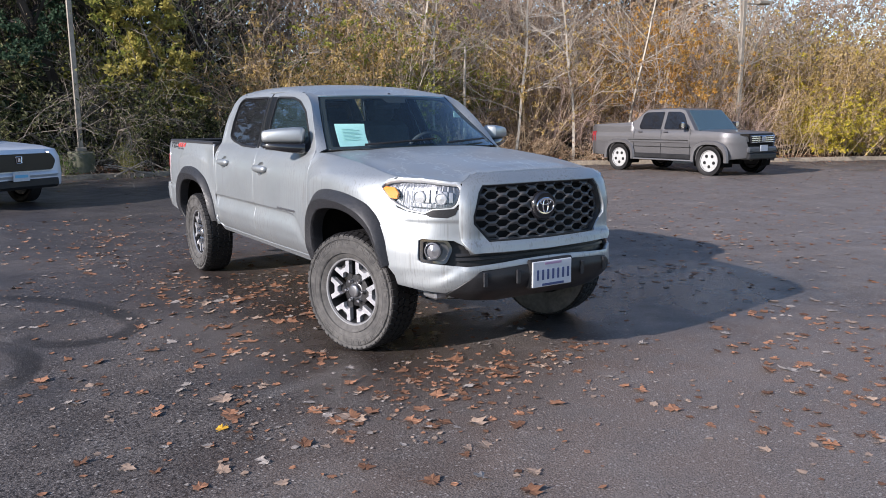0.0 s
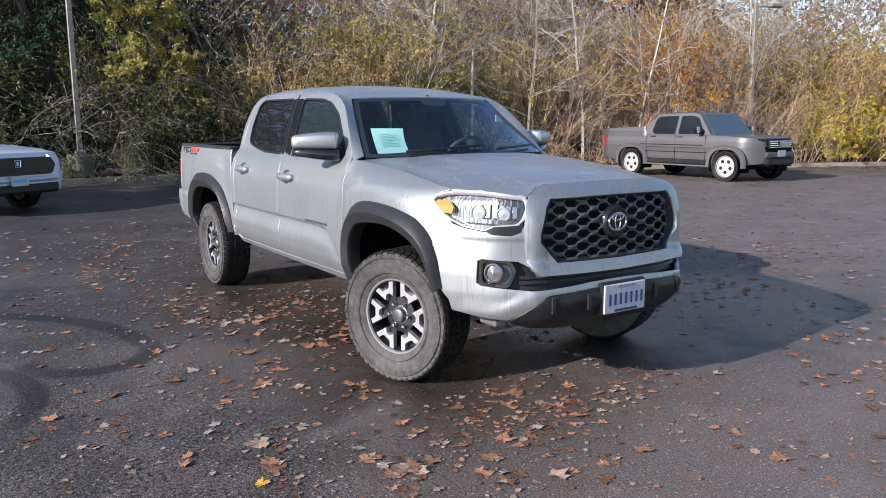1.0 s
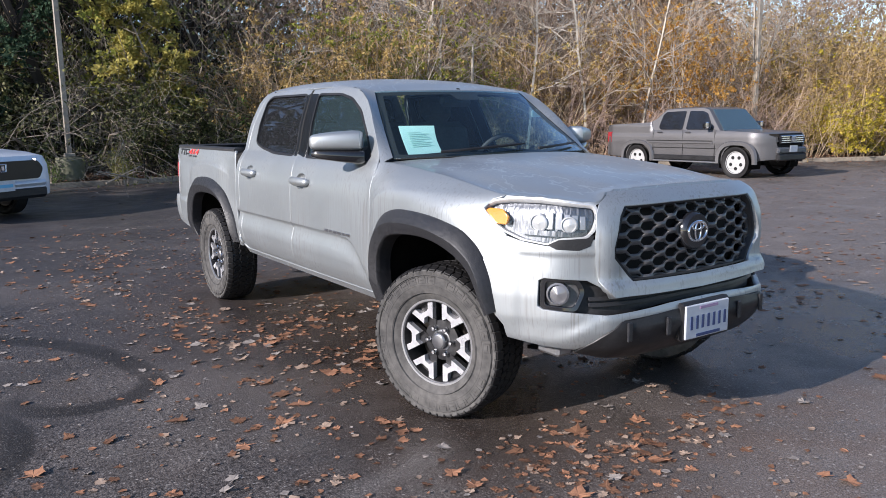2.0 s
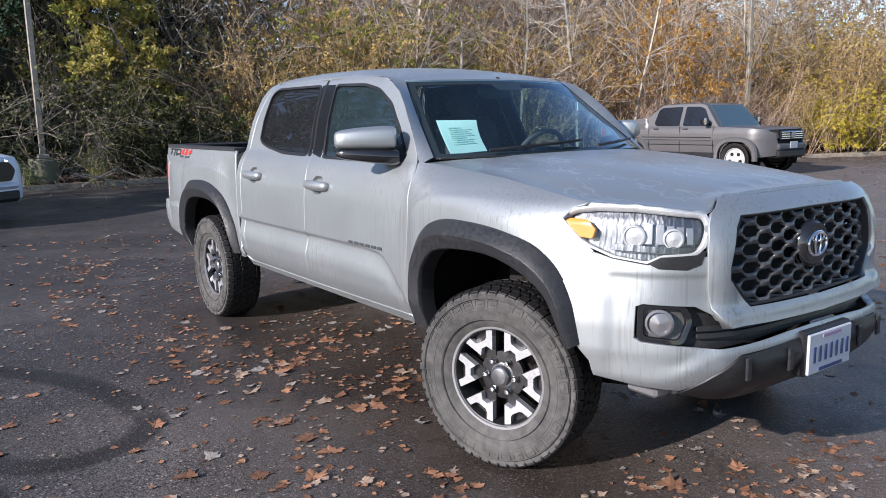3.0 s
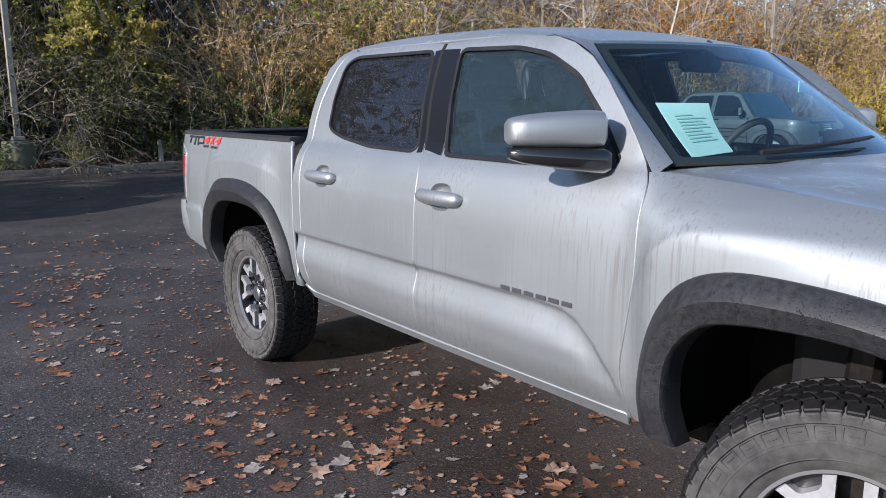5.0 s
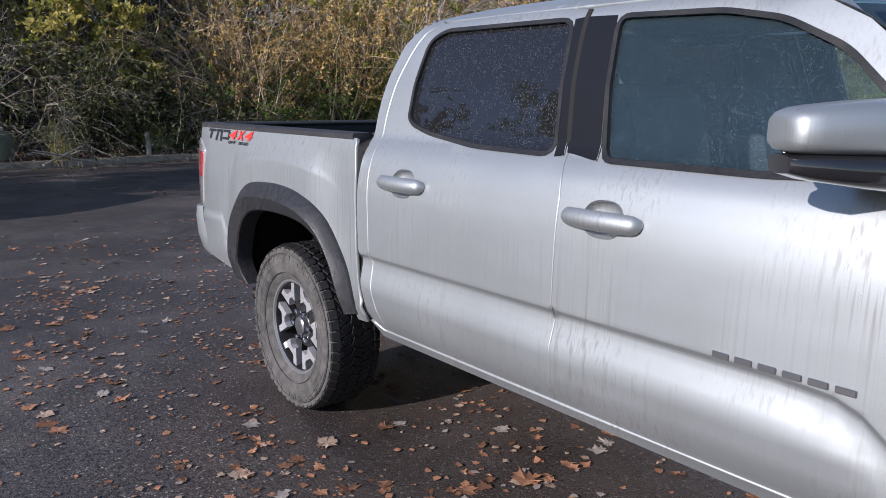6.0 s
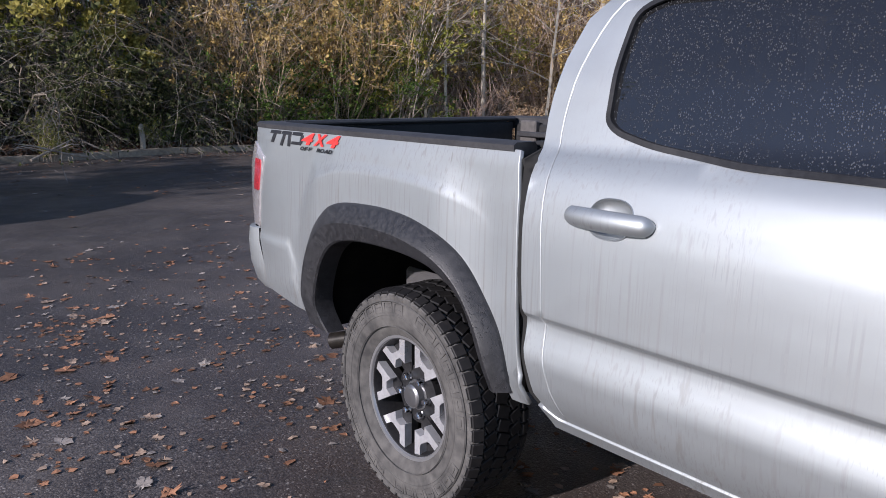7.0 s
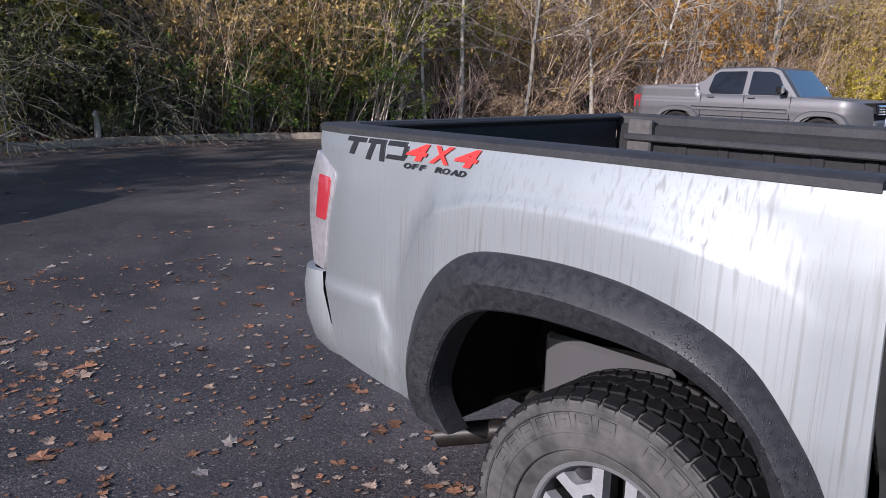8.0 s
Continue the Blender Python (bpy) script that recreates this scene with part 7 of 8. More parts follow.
KINDS = {
    "tan": [shrub(11 + k, "shrub", "bare tan-stemmed shrub with a few dry brown leaves", TWIG_TAN, L_BROWN, 16, 3.8, 0.55, 7, 0.068, 5) for k in range(2)],
    "pink": [shrub(21 + k, "shrub", "dense rosy-brown shrub with a few dry leaves", TWIG_PINK, L_BROWN, 17, 3.4, 0.8, 7, 0.058, 5, wander=0.16) for k in range(2)],
    "bramble": [shrub(31 + k, "shrub", "low tangled bramble with dry brown leaves", TWIG_TAN, L_BROWN, 20, 2.1, 1.4, 12, 0.080, 4, droop=0.10, wander=0.2, rad=0.014) for k in range(2)],
    "grey": [shrub(41 + k, "shrub", "arching grey leafless branches over dark undergrowth", TWIG_ARCH, L_OLIVE, 20, 4.4, 1.5, 4, 0.11, 5, rad=0.024, droop=0.10, wander=0.24, segs=7) for k in range(2)],
    "olive": [shrub(51 + k, "shrub", "dark olive leafy shrub with broad leaves", TWIG_DARK, L_OLIVE, 18, 3.0, 0.9, 11, 0.15, 4) for k in range(2)],
    "green": [shrub(61 + k, "shrub", "bright green leafy shrub", TWIG_GREY, L_GREEN, 20, 2.7, 0.8, 17, 0.09, 4) for k in range(2)],
    "yellow": [shrub(71 + k, "shrub", "leafy yellow-green autumn shrub", TWIG_TAN, L_YELLOW, 18, 3.2, 0.9, 24, 0.105, 4) for k in range(2)],
    "lime": [shrub(75, "shrub", "upright yellow-green autumn shrub", TWIG_GREY, L_LIME, 16, 3.6, 0.35, 22, 0.09, 4)],
    "gold": [shrub(81 + k, "shrub", "golden-brown autumn shrub with thinning leaves", TWIG_TAN, L_GOLD, 18, 4.2, 0.7, 17, 0.092, 4) for k in range(2)],
    "orange": [shrub(85, "shrub", "orange-brown autumn shrub with thinning leaves", TWIG_GREY, L_ORANGE, 16, 4.2, 0.5, 26, 0.085, 4)],
    "sumac": [tree(141, "tree", "slender tree with a yellow-green leafy crown", TWIG_GREY, L_SUMAC, 5.2, 0.06, 16, 24, 0.15, 4, 0.5, (0, 0), 0.55)],
    "gnarled": [tree(151 + k, "tree", "gnarled dark leafless tree with thick bent limbs", TWIG_DARK, L_DULL, 7.5, 0.21, 9, 1, 0.08, 4, 0.75, (0.35 - 0.7 * k, 0), 0.2) for k in range(2)],
    "birch": [tree(91 + k, "tree", "slender pale-barked leafless tree", BARK_PALE, L_GOLD, 9.5, 0.055, 30, 0, 0.08, 4, 0.45, (0.05 * (k - 1), 0.03)) for k in range(3)],
    "bare": [tree(101 + k, "tree", "tall leafless tree with fine spreading twigs", TWIG_GREY, L_BROWN, 10.0, 0.12, 26, 1, 0.08, 5, 0.6) for k in range(2)],
    "dark": [tree(111 + k, "tree", "dark-limbed tree with sparse dull leaves", TWIG_DARK, L_OLIVE, 8.5, 0.16, 20, 5, 0.12, 4, 0.7) for k in range(2)],
    "fir": [tree(121 + k, "tree", "dense dark evergreen tree", TWIG_DARK, L_FIR, 8.0, 0.14, 34, 17, 0.18, 4, 0.5, (0, 0), 0.06) for k in range(1)],
    "leafy": [tree(131 + k, "tree", "autumn tree with olive-gold foliage", TWIG_GREY, L_GOLD if k else L_GREEN, 9.0, 0.13, 24, 10, 0.17, 4, 0.55, (0, 0), 0.2) for k in range(2)],
}
used = set()


def put(kind, x, y, scale=1.0, turn=None):
    src = KINDS[kind][rng.randrange(len(KINDS[kind]))]
    if -2.2 < x < 2.0 and y < 20.0 and scale > 0.4 and turn is None:
        y += 2.2
    m = pose(x, y, land(x, y) - 0.03, rng.gauss(0, 3), rng.gauss(0, 3), rng.uniform(0, 360) if turn is None else turn)
    s = scale * rng.uniform(0.85, 1.15)
    if src.name in used:
        ob = copy_thing(src, m)
    else:
        used.add(src.name)
        ob = src
        ob.matrix_basis = m
    ob.scale = (s, s, s * rng.uniform(0.92, 1.08))
    return ob


def behind(arc_x, gap):
    """A place that far past the kerb, square to it, at the kerb's x."""
    y = float(np.interp(arc_x, _kx, _ky))
    y2 = float(np.interp(arc_x + 0.3, _kx, _ky))
    t = Vector((0.3, y2 - y, 0)).normalized()
    return arc_x - t.y * gap, y + t.x * gap


def zone(x):
    """What grows along the kerb, by stretch."""
    if x < 1.5:
        return ("olive", "olive", "green"), ("grey", "grey", "dark")
    if x < 5.2:
        return ("olive", "green", "olive"), ("grey", "dark", "grey")
    if x < 9.0:
        return ("green", "olive", "green"), ("tan", "gold", "gold")
    if x < 10.2:
        return ("green", "tan", "bramble"), ("tan", "lime", "tan")
    if x < 15.5:
        return ("bramble", "pink", "bramble"), ("pink", "tan", "pink")
    if x < 20.5:
        return ("bramble", "pink", "tan"), ("gold", "pink", "tan")
    return ("yellow", "gold", "yellow", "bramble"), ("gold", "yellow", "gold")


x = -2.6
while x < 38:
    near, far = zone(x)
    px, py = behind(x, 0.75 + rng.random() * 0.4)
    put(rng.choice(near), px, py, 0.60)
    px, py = behind(x + 0.5, (2.0 if x > 5.2 else 2.9) + rng.random() * 0.6)
    put(rng.choice(far if 5.2 < x < 9.0 else near + far), px, py, 0.95)
    px, py = behind(x + 0.9, 3.6 + rng.random() * 0.9)
    put(rng.choice(far), px, py, 1.15)
    x += 1.35 if -1 < x < 24 else 2.2
x = -2.0
while x < 42:
    px, py = behind(x, 5.8 + rng.random() * 1.4)
    put(rng.choice(("tan", "pink", "gold", "bare", "tan") if x > 4 else ("dark", "grey", "dark")), px, py, 1.2 if x < 22 else 0.95)
    x += 2.1
# trees and undergrowth that stand out singly
put("fir", -1.35, 20.0, 0.72, 40)
put("fir", -2.3, 20.9, 0.85, 150)
put("sumac", 3.1, 18.6, 0.87, 0)
put("sumac", 3.0, 18.9, 0.62, 120)
put("gnarled", 0.6, 20.0, 1.0, 0)
put("gnarled", 4.4, 20.4, 1.0, 0)
put("gnarled", 4.0, 20.9, 0.9, 60)
put("dark", 1.6, 21.8, 1.0)
put("dark", 5.0, 22.4, 1.0)
for gx_, gy_, gs in ((1.5, 19.5, 0.66), (2.5, 19.3, 0.66), (3.4, 19.0, 0.66), (4.4, 19.0, 0.60)):
    put("grey", gx_, gy_, gs, rng.uniform(0, 360))
put("olive", -1.2, 18.4, 0.9)
put("green", -0.75, 17.85, 0.22)
put("lime", 1.35, 18.0, 0.28)
put("green", 3.9, 18.2, 0.24)
put("olive", 3.4, 18.7, 0.7)
for gx_, gy_, gs in ((5.9, 18.6, 0.70), (6.5, 18.3, 0.75), (7.2, 18.1, 0.72), (7.9, 17.8, 0.68), (8.6, 17.5, 0.66)):
    put("green", gx_, gy_, gs)
for gx_, gy_, gs in ((8.7, 17.4, 1.15), (9.25, 17.1, 1.2), (9.3, 18.0, 1.25), (8.3, 18.9, 1.3), (12.9, 17.3, 1.05)):
    put("lime", gx_, gy_, gs)
for gx_, gy_, gs in ((17.6, 13.9, 1.10), (18.3, 13.6, 1.0), (29.0, 10.4, 1.1)):
    put("orange", gx_, gy_, gs)
for gx_, gy_, gs in ((13.6, 16.2, 1.05), (14.2, 16.4, 1.1), (21.5, 12.6, 0.9), (23.0, 12.0, 1.0), (24.4, 11.4, 1.0), (26.2, 11.0, 1.1)):
    put("gold", gx_, gy_, gs)
for gx_, gy_, gs in ((5.6, 19.0, 0.95), (6.2, 18.7, 1.0), (6.9, 18.5, 1.0), (7.5, 18.3, 1.05), (8.1, 18.1, 1.0)):
    put("gold", gx_, gy_, gs)
for gx_, gy_, gs in ((22.7, 10.8, 0.62), (23.6, 10.6, 0.80), (24.6, 10.2, 0.72), (26.4, 9.8, 0.70), (27.6, 9.4, 0.8)):
    put("yellow", gx_, gy_, gs)
put("tan", 5.3, 18.9, 0.9)
put("lime", 2.3, 20.4, 1.5)
for bx, by, turn in ((9.80, 16.75, 10), (10.45, 16.5, 75), (12.75, 15.35, 200), (14.6, 14.6, 300), (11.3, 18.8, 20), (16.4, 14.0, 130), (20.9, 13.0, 240), (21.2, 13.4, 80)):
    put("birch", bx, by, 0.92, turn)
# a snapped pale stem and a rotten stake at the edge of the woods
snag = thing("snag", "pale snapped tree stem among the shrubs", "tree stump", at=(11.25, 16.1, land(11.25, 16.1) - 0.1))
Geo().tube([(0, 0, 0), (0.03, 0, 1.2), (0.02, 0.02, 2.4), (0.05, 0, 3.7)], [0.07, 0.06, 0.052, 0.035], 9).make("stem", BARK_PALE, snag)
stake = thing("stake", "short weathered wooden stake behind the kerb", "stake", at=(3.17, 17.9, land(3.17, 17.9) - 0.15))
Geo().tube([(0, 0, 0), (0.01, 0, 0.4), (-0.01, 0.01, 0.62), (0.0, 0.0, 0.66)], [0.065, 0.06, 0.052, 0.03], 8).make("post", BARK_PALE, stake)
# low plants and fallen branches on the bank
for px_, py_, kind_, sz_ in ((1.25, 17.25, "lime", 0.20), (1.45, 17.40, "lime", 0.16), (3.36, 17.95, "lime", 0.20), (3.48, 18.05, "green", 0.24), (-0.45, 17.35, "green", 0.26), (5.45, 18.55, "orange", 0.17), (4.6, 18.4, "green", 0.22)):
    put(kind_, px_, py_, sz_, 40 * px_)
for fx, fy, fz, turn, length in ((1.75, 16.75, 0.10, 205, 1.5), (0.75, 16.62, 0.10, 30, 1.1), (2.45, 17.55, 0.06, 150, 0.9)):
    branch = thing("fallen_branch", "dead grey-brown branch lying on the leafy bank", "branch", group="fallen branches", at=(fx, fy, land(fx, fy) + fz), turn=turn)
    Geo().tube([(0, 0, 0), (length * 0.35, 0.06, 0.10), (length * 0.7, -0.02, 0.26), (length, 0.05, 0.34)], [0.026, 0.021, 0.015, 0.006], 7).make("limb", TWIG_GREY, branch)
    for t_, side_ in ((0.35, 1), (0.55, -1), (0.75, 1)):
        Geo().tube([(length * t_, 0.02, 0.26 * t_), (length * (t_ + 0.18), side_ * 0.14, 0.26 * t_ + 0.10), (length * (t_ + 0.34), side_ * 0.20, 0.26 * t_ + 0.08)], [0.012, 0.009, 0.004], 6).make("twig", TWIG_GREY, branch)
# woods out to the side: they keep the low sun off the far corner of the lot
for k in range(6):
    put(("leafy", "fir", "leafy", "dark")[k % 4], -11.5 - rng.random() * 2, 11.2 + k * 0.72, 0.90 if k < 1 else 0.96)
for kind in KINDS.values():
    for src in kind:
        if src.name not in used:
            for part_ob in (*src.children_recursive, src):
                bpy.data.objects.remove(part_ob)


def side_woods():
    """The woods go on round the lot, off to the side: tall rounded crowns over leaning trunks."""
    r = random.Random(404)
    p = Plant(405)
    for k in range(22):
        cx, cy, top = -29 + k * 1.2 + r.uniform(-1, 1), r.uniform(24, 31), r.uniform(12, 18)
        pts, _d = p.stem(Vector((cx, cy, 0)), Vector((r.gauss(0, 0.05), 0, 1)), top * 0.9, 0.2, 8, 0.05)
        for _ in range(230):
            q = Vector((r.gauss(0, 1), r.gauss(0, 1), r.gauss(0, 1))).normalized() * r.uniform(0.3, 1.0)
            p.leaf(Vector((cx + q.x * 2.4, cy + q.y * 2.4, top * 0.58 + q.z * top * 0.40)), 0.75)
    root = thing("far_woods", "tall dark mixed woods beyond the side of the lot", "woods", kind="stuff")
    mesh_object("twig_mass", p.wv, p.wf, TWIG_DARK, root, "", 80)["kind"] = "stuff"
    mesh_object("leaf_mass", p.lv, p.lf, L_FIR, root, "", 0)["kind"] = "stuff"


side_woods()


def thicket(seed, name, label, wood, leaf, x0, x1, g0, g1, top, twigs, leaves, size):
    """Far woods too fine to count: crossing stems and leaves."""
    p = Plant(seed)
    for _ in range(twigs):
        ax, gp = p.r.uniform(x0, x1), p.r.uniform(g0, g1)
        px, py = behind(ax, gp)
        h = top * (0.75 + 0.25 * noise.noise((px * 0.35, py * 0.35, seed)))
        z = p.r.random() ** 0.9 * h
        d = Vector((p.r.gauss(0, 0.5), p.r.gauss(0, 0.5), p.r.uniform(0.15, 1.1))).normalized()
        pts, _d = p.stem(Vector((px, py, z)), d, p.r.uniform(0.5, 1.6), p.r.uniform(0.006, 0.020), 2, 0.22)
        if p.r.random() < leaves:
            for _k in range(4):
                p.leaf(p.r.choice(pts) + Vector((p.r.gauss(0, 0.12), p.r.gauss(0, 0.12), p.r.gauss(0, 0.12))), size)
    root = thing(name, label, "woods", kind="stuff")
    mesh_object("twig_mass", p.wv, p.wf, wood, root, "", 80)["kind"] = "stuff"
    mesh_object("leaf_mass", p.lv, p.lf, leaf, root, "", 0)["kind"] = "stuff"


thicket(301, "far_woods", "dark shaded woods behind the kerb", TWIG_DARK, L_OLIVE, -2.6, 5.5, 3.4, 10, 8.5, 4600, 0.95, 0.15)
thicket(305, "far_woods", "tall dark woods closing the view behind the lamp post", TWIG_GREY, L_BROWN, -3.0, 6.5, 8, 14, 12.5, 4600, 1.0, 0.44)
thicket(306, "far_woods", "tall brown woods behind the leafless shrubs", TWIG_DEEP, L_BROWN, 5.5, 24, 9, 14, 11.0, 7500, 1.0, 0.30)
thicket(302, "far_woods", "tan and brown leafless woods behind the kerb", TWIG_DEEP, L_DULL, 4.5, 15, 3.0, 11, 8.0, 8500, 0.6, 0.09)
thicket(303, "far_woods", "rosy and golden woods behind the kerb", TWIG_DEEP, L_BROWN, 11, 26, 3.0, 11, 6.6, 8500, 0.5, 0.10)
thicket(304, "far_woods", "golden autumn woods at the lot's far corner", TWIG_DEEP, L_GOLD, 20.5, 44, 1.6, 9, 4.6, 9500, 1.0, 0.12)
thicket(307, "far_woods", "tall leafless woods beyond the golden shrubs", TWIG_DEEP, L_BROWN, 21, 46, 8, 14, 11.5, 7000, 0.8, 0.20)

# ---- fallen leaves on the asphalt ----
FALLEN = [speckled(mat("fallen_leaf_" + n, rough=0.8, spec=0.25), a, b, 40) for n, a, b in (
    ("tan", (0.20, 0.135, 0.098), (0.40, 0.295, 0.225)), ("rust", (0.190, 0.088, 0.050), (0.38, 0.190, 0.110)),
    ("grey", (0.15, 0.13, 0.118), (0.34, 0.30, 0.27)), ("brown", (0.085, 0.040, 0.024), (0.21, 0.105, 0.06)))]
LOBES = [(0.0, -0.10), (0.06, -0.08), (0.22, -0.20), (0.27, -0.09), (0.46, -0.04), (0.37, 0.10), (0.48, 0.26), (0.30, 0.24), (0.24, 0.38), (0.17, 0.36), (0.0, 0.58)]


def leaf_shape(seed):
    """A curled, torn, lobed leaf one metre long, to be scaled."""
    r = random.Random(seed)
    half = [(x * r.uniform(0.6, 1.15), y + r.gauss(0, 0.04)) for x, y in LOBES]
    poly = half + [(-x * r.uniform(0.25, 1.15), y + r.gauss(0, 0.04)) for x, y in half[::-1][1:-1]]
    ax, cu, cw = r.uniform(0, math.pi), r.uniform(0.5, 2.0), r.uniform(-0.3, 0.9)
    def bend(x, y):
        u, w = x * math.cos(ax) + (y - 0.1) * math.sin(ax), -x * math.sin(ax) + (y - 0.1) * math.cos(ax)
        return (x * (1 - 0.25 * cu * u * u), y * (1 - 0.2 * cu * u * u), max(0.004, 0.02 + cu * u * u * 0.38 + cw * w * w * 0.25 + r.gauss(0, 0.015)))
    vs = [(0.0, 0.12, 0.02)] + [bend(x, y) for x, y in poly]
    n = len(poly)
    fs = [(0, 1 + k, 1 + (k + 1) % n) for k in range(n)]
    b = len(vs)
    vs += [(-0.012, -0.10, 0.03), (0.012, -0.10, 0.03), (0.08, -0.40, 0.03)]
    fs.append((b, b + 1, b + 2))
    return vs, fs


shapes = [leaf_shape(200 + k) for k in range(9)]
leaf_meshes = []
for k, (vs, fs) in enumerate(shapes):
    for mt in FALLEN:
        me = bpy.data.meshes.new("fallen_leaf")
        me.from_pydata(vs, [], fs)
        me.materials.append(mt)
        leaf_meshes.append(me)


def under_tyre(x, y):
    return any(abs(x - a) < 0.26 and abs(y - b) < 0.45 for a in (-0.8, 0.8) for b in (0.0, 3.235))


def lay_leaf(x, y, size, k):
    ob = new("fallen_leaf", leaf_meshes[k % len(leaf_meshes)])
    ob.matrix_basis = pose(x, y, 0.002, rng.gauss(0, 5), rng.gauss(0, 5), rng.uniform(0, 360))
    ob.scale = (size, size, size * rng.uniform(0.5, 1.1))
    return tagged(ob, "dry fallen maple leaf lying on the asphalt", "leaf", "fallen leaves")


GOLDEN = speckled(mat("fallen_leaf_golden", rough=0.7, spec=0.3), (0.42, 0.22, 0.02), (0.62, 0.36, 0.04), 40)


# single leaves that stand out, then drifts beside the truck
for x, y, s, k in ((-1.846, -0.487, 0.17, 4), (-1.90, -0.78, 0.14, 5), (-0.376, -1.048, 0.13, 1), (-1.20, -0.617, 0.12, 5), (-2.634, 0.38, 0.14, 9), (0.046, -1.63, 0.12, 5), (-1.92, 1.275, 0.12, 9), (-0.80, 2.12, 0.12, 1), (-1.87, 2.234, 0.10, 2), (-2.318, 2.13, 0.11, 9), (-1.27, 5.337, 0.14, 5), (-1.49, 5.30, 0.15, 1), (-0.60, 6.13, 0.12, 2), (-1.82, 0.757, 0.11, 6)):
    lay_leaf(x, y, s, k)
golden = lay_leaf(-1.98, -0.86, 0.10, 2)
golden.data = golden.data.copy()
golden.data.materials[0] = GOLDEN
tagged(golden, "fresh golden-yellow fallen leaf lying on the asphalt", "leaf", "fallen leaves")
count = 0
while count < 190:
    u = rng.random()
    if u < 0.45:
        x, y = rng.gauss(-1.0, 0.55), rng.uniform(-1.3, 4.6)
    elif u < 0.62:
        x, y = rng.gauss(-1.6, 0.7), rng.uniform(3.6, 8.5)
    elif u < 0.80:
        x, y = rng.uniform(-1.2, 2.6), rng.uniform(-2.6, -0.9)
    else:
        x, y = rng.uniform(-3.6, -0.9), rng.uniform(-2.2, 7.0)
    if under_tyre(x, y) or noise.noise((x * 1.3, y * 1.3, 9.0)) + rng.random() * 0.5 < 0.20:
        continue
    lay_leaf(x, y, rng.uniform(0.07, 0.15), rng.choice((0, 0, 1, 1, 1, 2, 3, 3)) + 4 * rng.randrange(9))
    count += 1

# the rest of the litter
vs, fs, mi = [], [], []
heaps = [(rng.gauss(-0.85, 0.4), rng.uniform(-1.4, 4.8)) for _ in range(44)] + [(rng.gauss(-1.4, 0.9), rng.uniform(4.2, 9.0)) for _ in range(16)] + [(rng.uniform(-1, 3), rng.uniform(-2.6, -0.8)) for _ in range(14)] + [(rng.uniform(0.2, 3.0), rng.uniform(-3.2, -1.9)) for _ in range(12)] + [(-1.3, 5.35), (-0.75, 7.2), (-2.1, 7.6), (-2.0, 7.4)]
for k in range(9800):
    u = rng.random()
    if u < 0.10:
        hx, hy = rng.choice(heaps)
        x, y = hx + rng.gauss(0, 0.13), hy + rng.gauss(0, 0.10)
    elif u < 0.48:
        x, y = rng.uniform(-4, 6), rng.uniform(-3.6, 9)
    elif u < 0.80:
        x, y = rng.uniform(-8, 24), rng.uniform(0, 17)
    else:
        kx = rng.uniform(-6, 30)
        x, y = behind(kx, -abs(rng.gauss(0, 0.9)) - 0.05)
    if kerb_gap(x, y) > -0.04 or under_tyre(x, y) or (u > 0.10 and noise.noise((x * 0.35, y * 0.35, 3.0)) + rng.random() * 0.9 < 0.22) or (0.10 < u < 0.48 and noise.noise((x * 1.1, y * 1.1, 5.0)) + rng.random() * 0.5 < 0.30):
        continue
    if x < -0.6 and y > 3.8 and u > 0.10 and rng.random() < 0.66:
        continue
    sv, sf = shapes[rng.randrange(9)]
    s = rng.uniform(0.04, 0.11) * (0.75 if u < 0.10 else 1.0)
    m = pose(x, y, 0.002, rng.gauss(0, 6), rng.gauss(0, 6), rng.uniform(0, 360)) @ Matrix.Diagonal((s, s, s * rng.uniform(0.5, 1.2), 1))
    n = len(vs)
    vs += [tuple(m @ Vector(p)) for p in sv]
    fs += [tuple(i + n for i in f) for f in sf]
    mi += [rng.choice((0, 1, 1, 3, 3) if u < 0.10 else (0, 1, 2, 2, 3, 3, 3))] * len(sf)
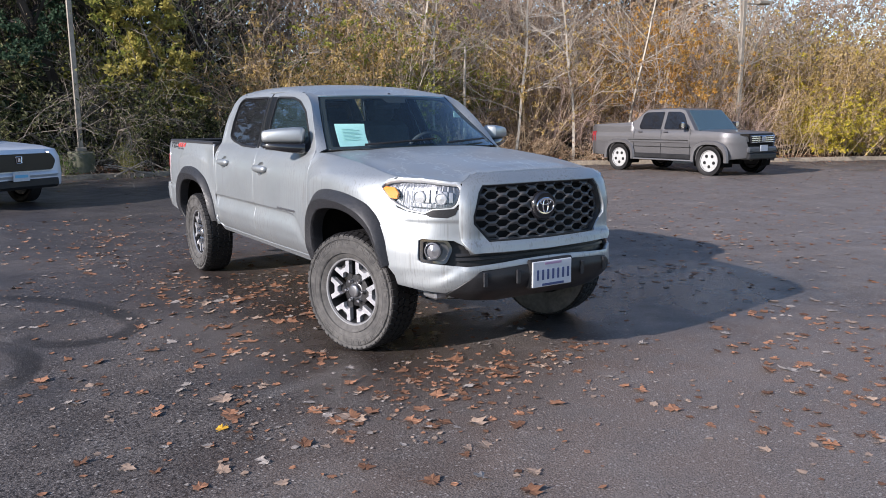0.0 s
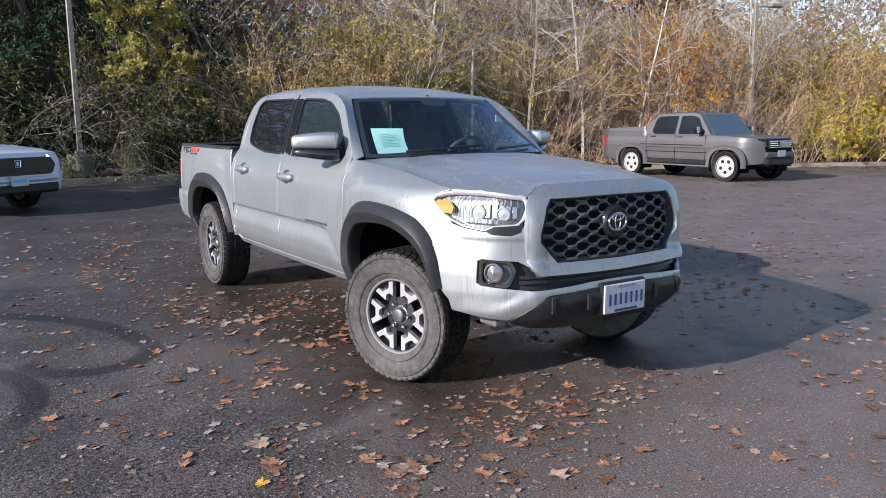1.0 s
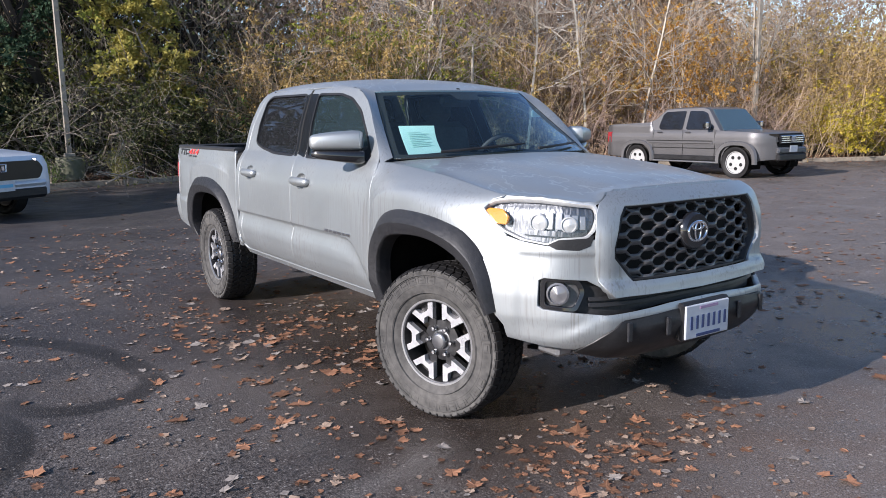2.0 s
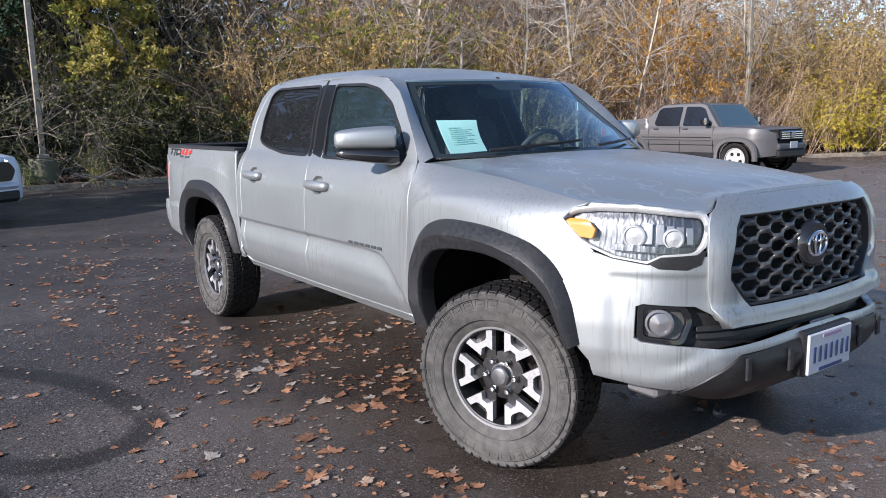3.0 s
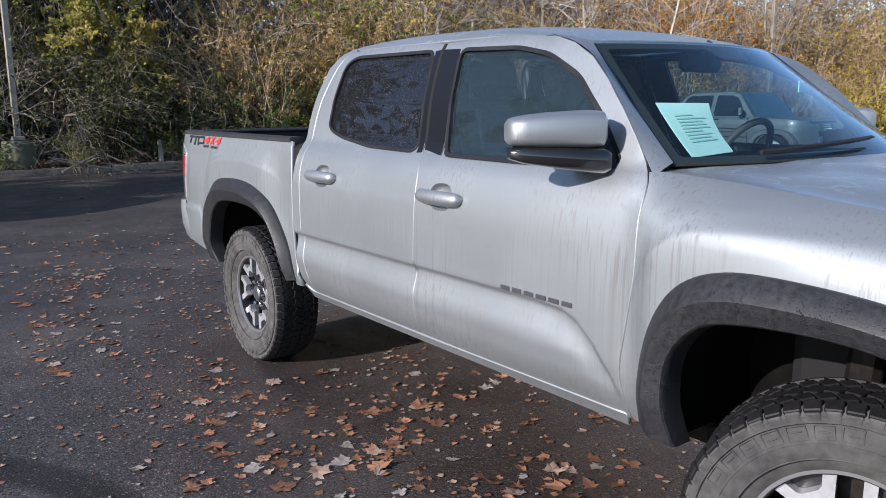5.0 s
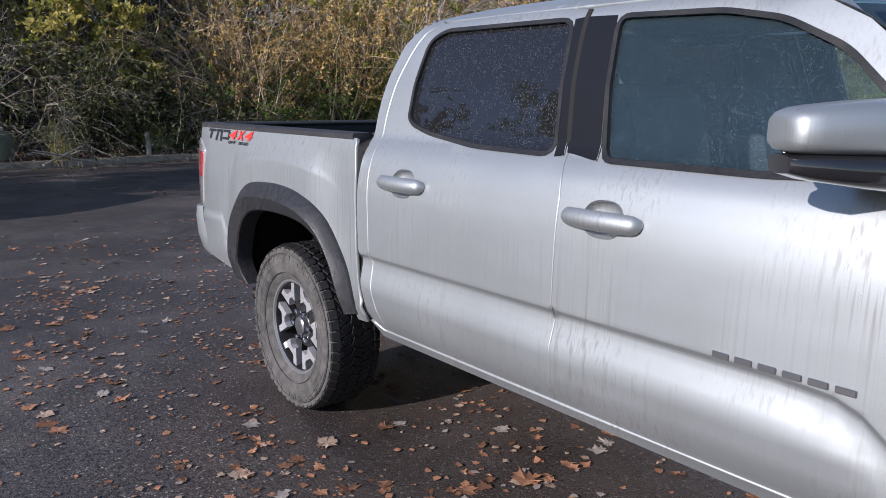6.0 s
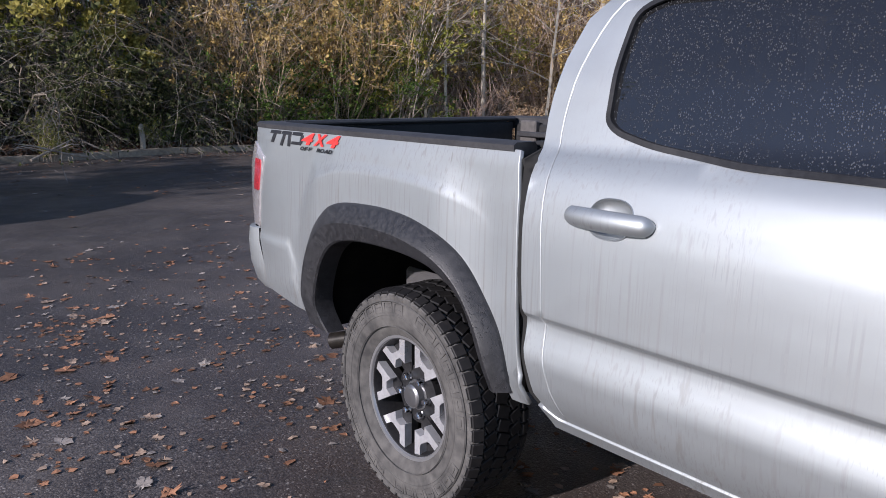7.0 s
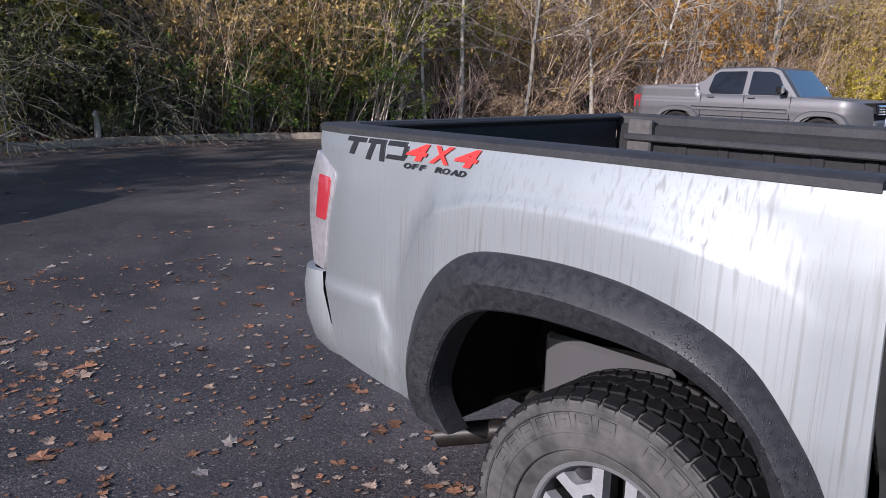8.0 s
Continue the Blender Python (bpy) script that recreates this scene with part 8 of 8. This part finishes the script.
# crumbs of broken leaf
for k in range(6200):
    if k > 2800:
        x, y = rng.uniform(2, 24), rng.uniform(-2, 13)
    elif rng.random() < 0.5:
        x, y = rng.gauss(-0.9, 0.8), rng.uniform(-1.6, 6.5)
    else:
        x, y = rng.uniform(-4, 5), rng.uniform(-3.4, 9)
    if under_tyre(x, y) or kerb_gap(x, y) > -0.05:
        continue
    s, a = rng.uniform(0.008, 0.024) * (2.2 if k > 2800 else 1.0), rng.uniform(0, 6.28)
    n = len(vs)
    for q in range(5):
        b = a + 1.257 * q
        vs.append((x + s * rng.uniform(0.4, 1.2) * math.cos(b), y + s * rng.uniform(0.4, 1.2) * math.sin(b), 0.003 + 0.006 * rng.random()))
    fs.append(tuple(range(n, n + 5)))
    mi.append(rng.choice((0, 0, 1, 1, 2, 3)))
litter = mesh_object("leaf_scatter", vs, fs, FALLEN[0], smooth=0)
for mt in FALLEN[1:]:
    litter.data.materials.append(mt)
litter.data.polygons.foreach_set("material_index", mi)
tagged(litter, "many small dry leaves scattered over the asphalt", "leaves", kind="stuff")
# leaves drifted on the bank behind the kerb
vs, fs, mi = [], [], []
for k in range(5200):
    kx = rng.uniform(-6, 32) if k < 3200 else rng.uniform(-2, 9)
    x, y = behind(kx, 0.2 + abs(rng.gauss(0, 0.8 if k < 3200 else 0.35)))
    sv, sf = shapes[rng.randrange(9)]
    s = rng.uniform(0.06, 0.12)
    m = pose(x, y, land(x, y - 0.25) + 0.02 + 0.05 * rng.random(), rng.gauss(0, 25), rng.gauss(0, 25), rng.uniform(0, 360)) @ Matrix.Diagonal((s, s, s, 1))
    n = len(vs)
    vs += [tuple(m @ Vector(p)) for p in sv]
    fs += [tuple(i + n for i in f) for f in sf]
    mi += [rng.choice((0, 1, 1, 3, 3))] * len(sf)
drift = mesh_object("leaf_drift", vs, fs, FALLEN[0], smooth=0)
for mt in FALLEN[1:]:
    drift.data.materials.append(mt)
drift.data.polygons.foreach_set("material_index", mi)
tagged(drift, "brown leaves drifted along the bank behind the kerb", "leaves", kind="stuff")
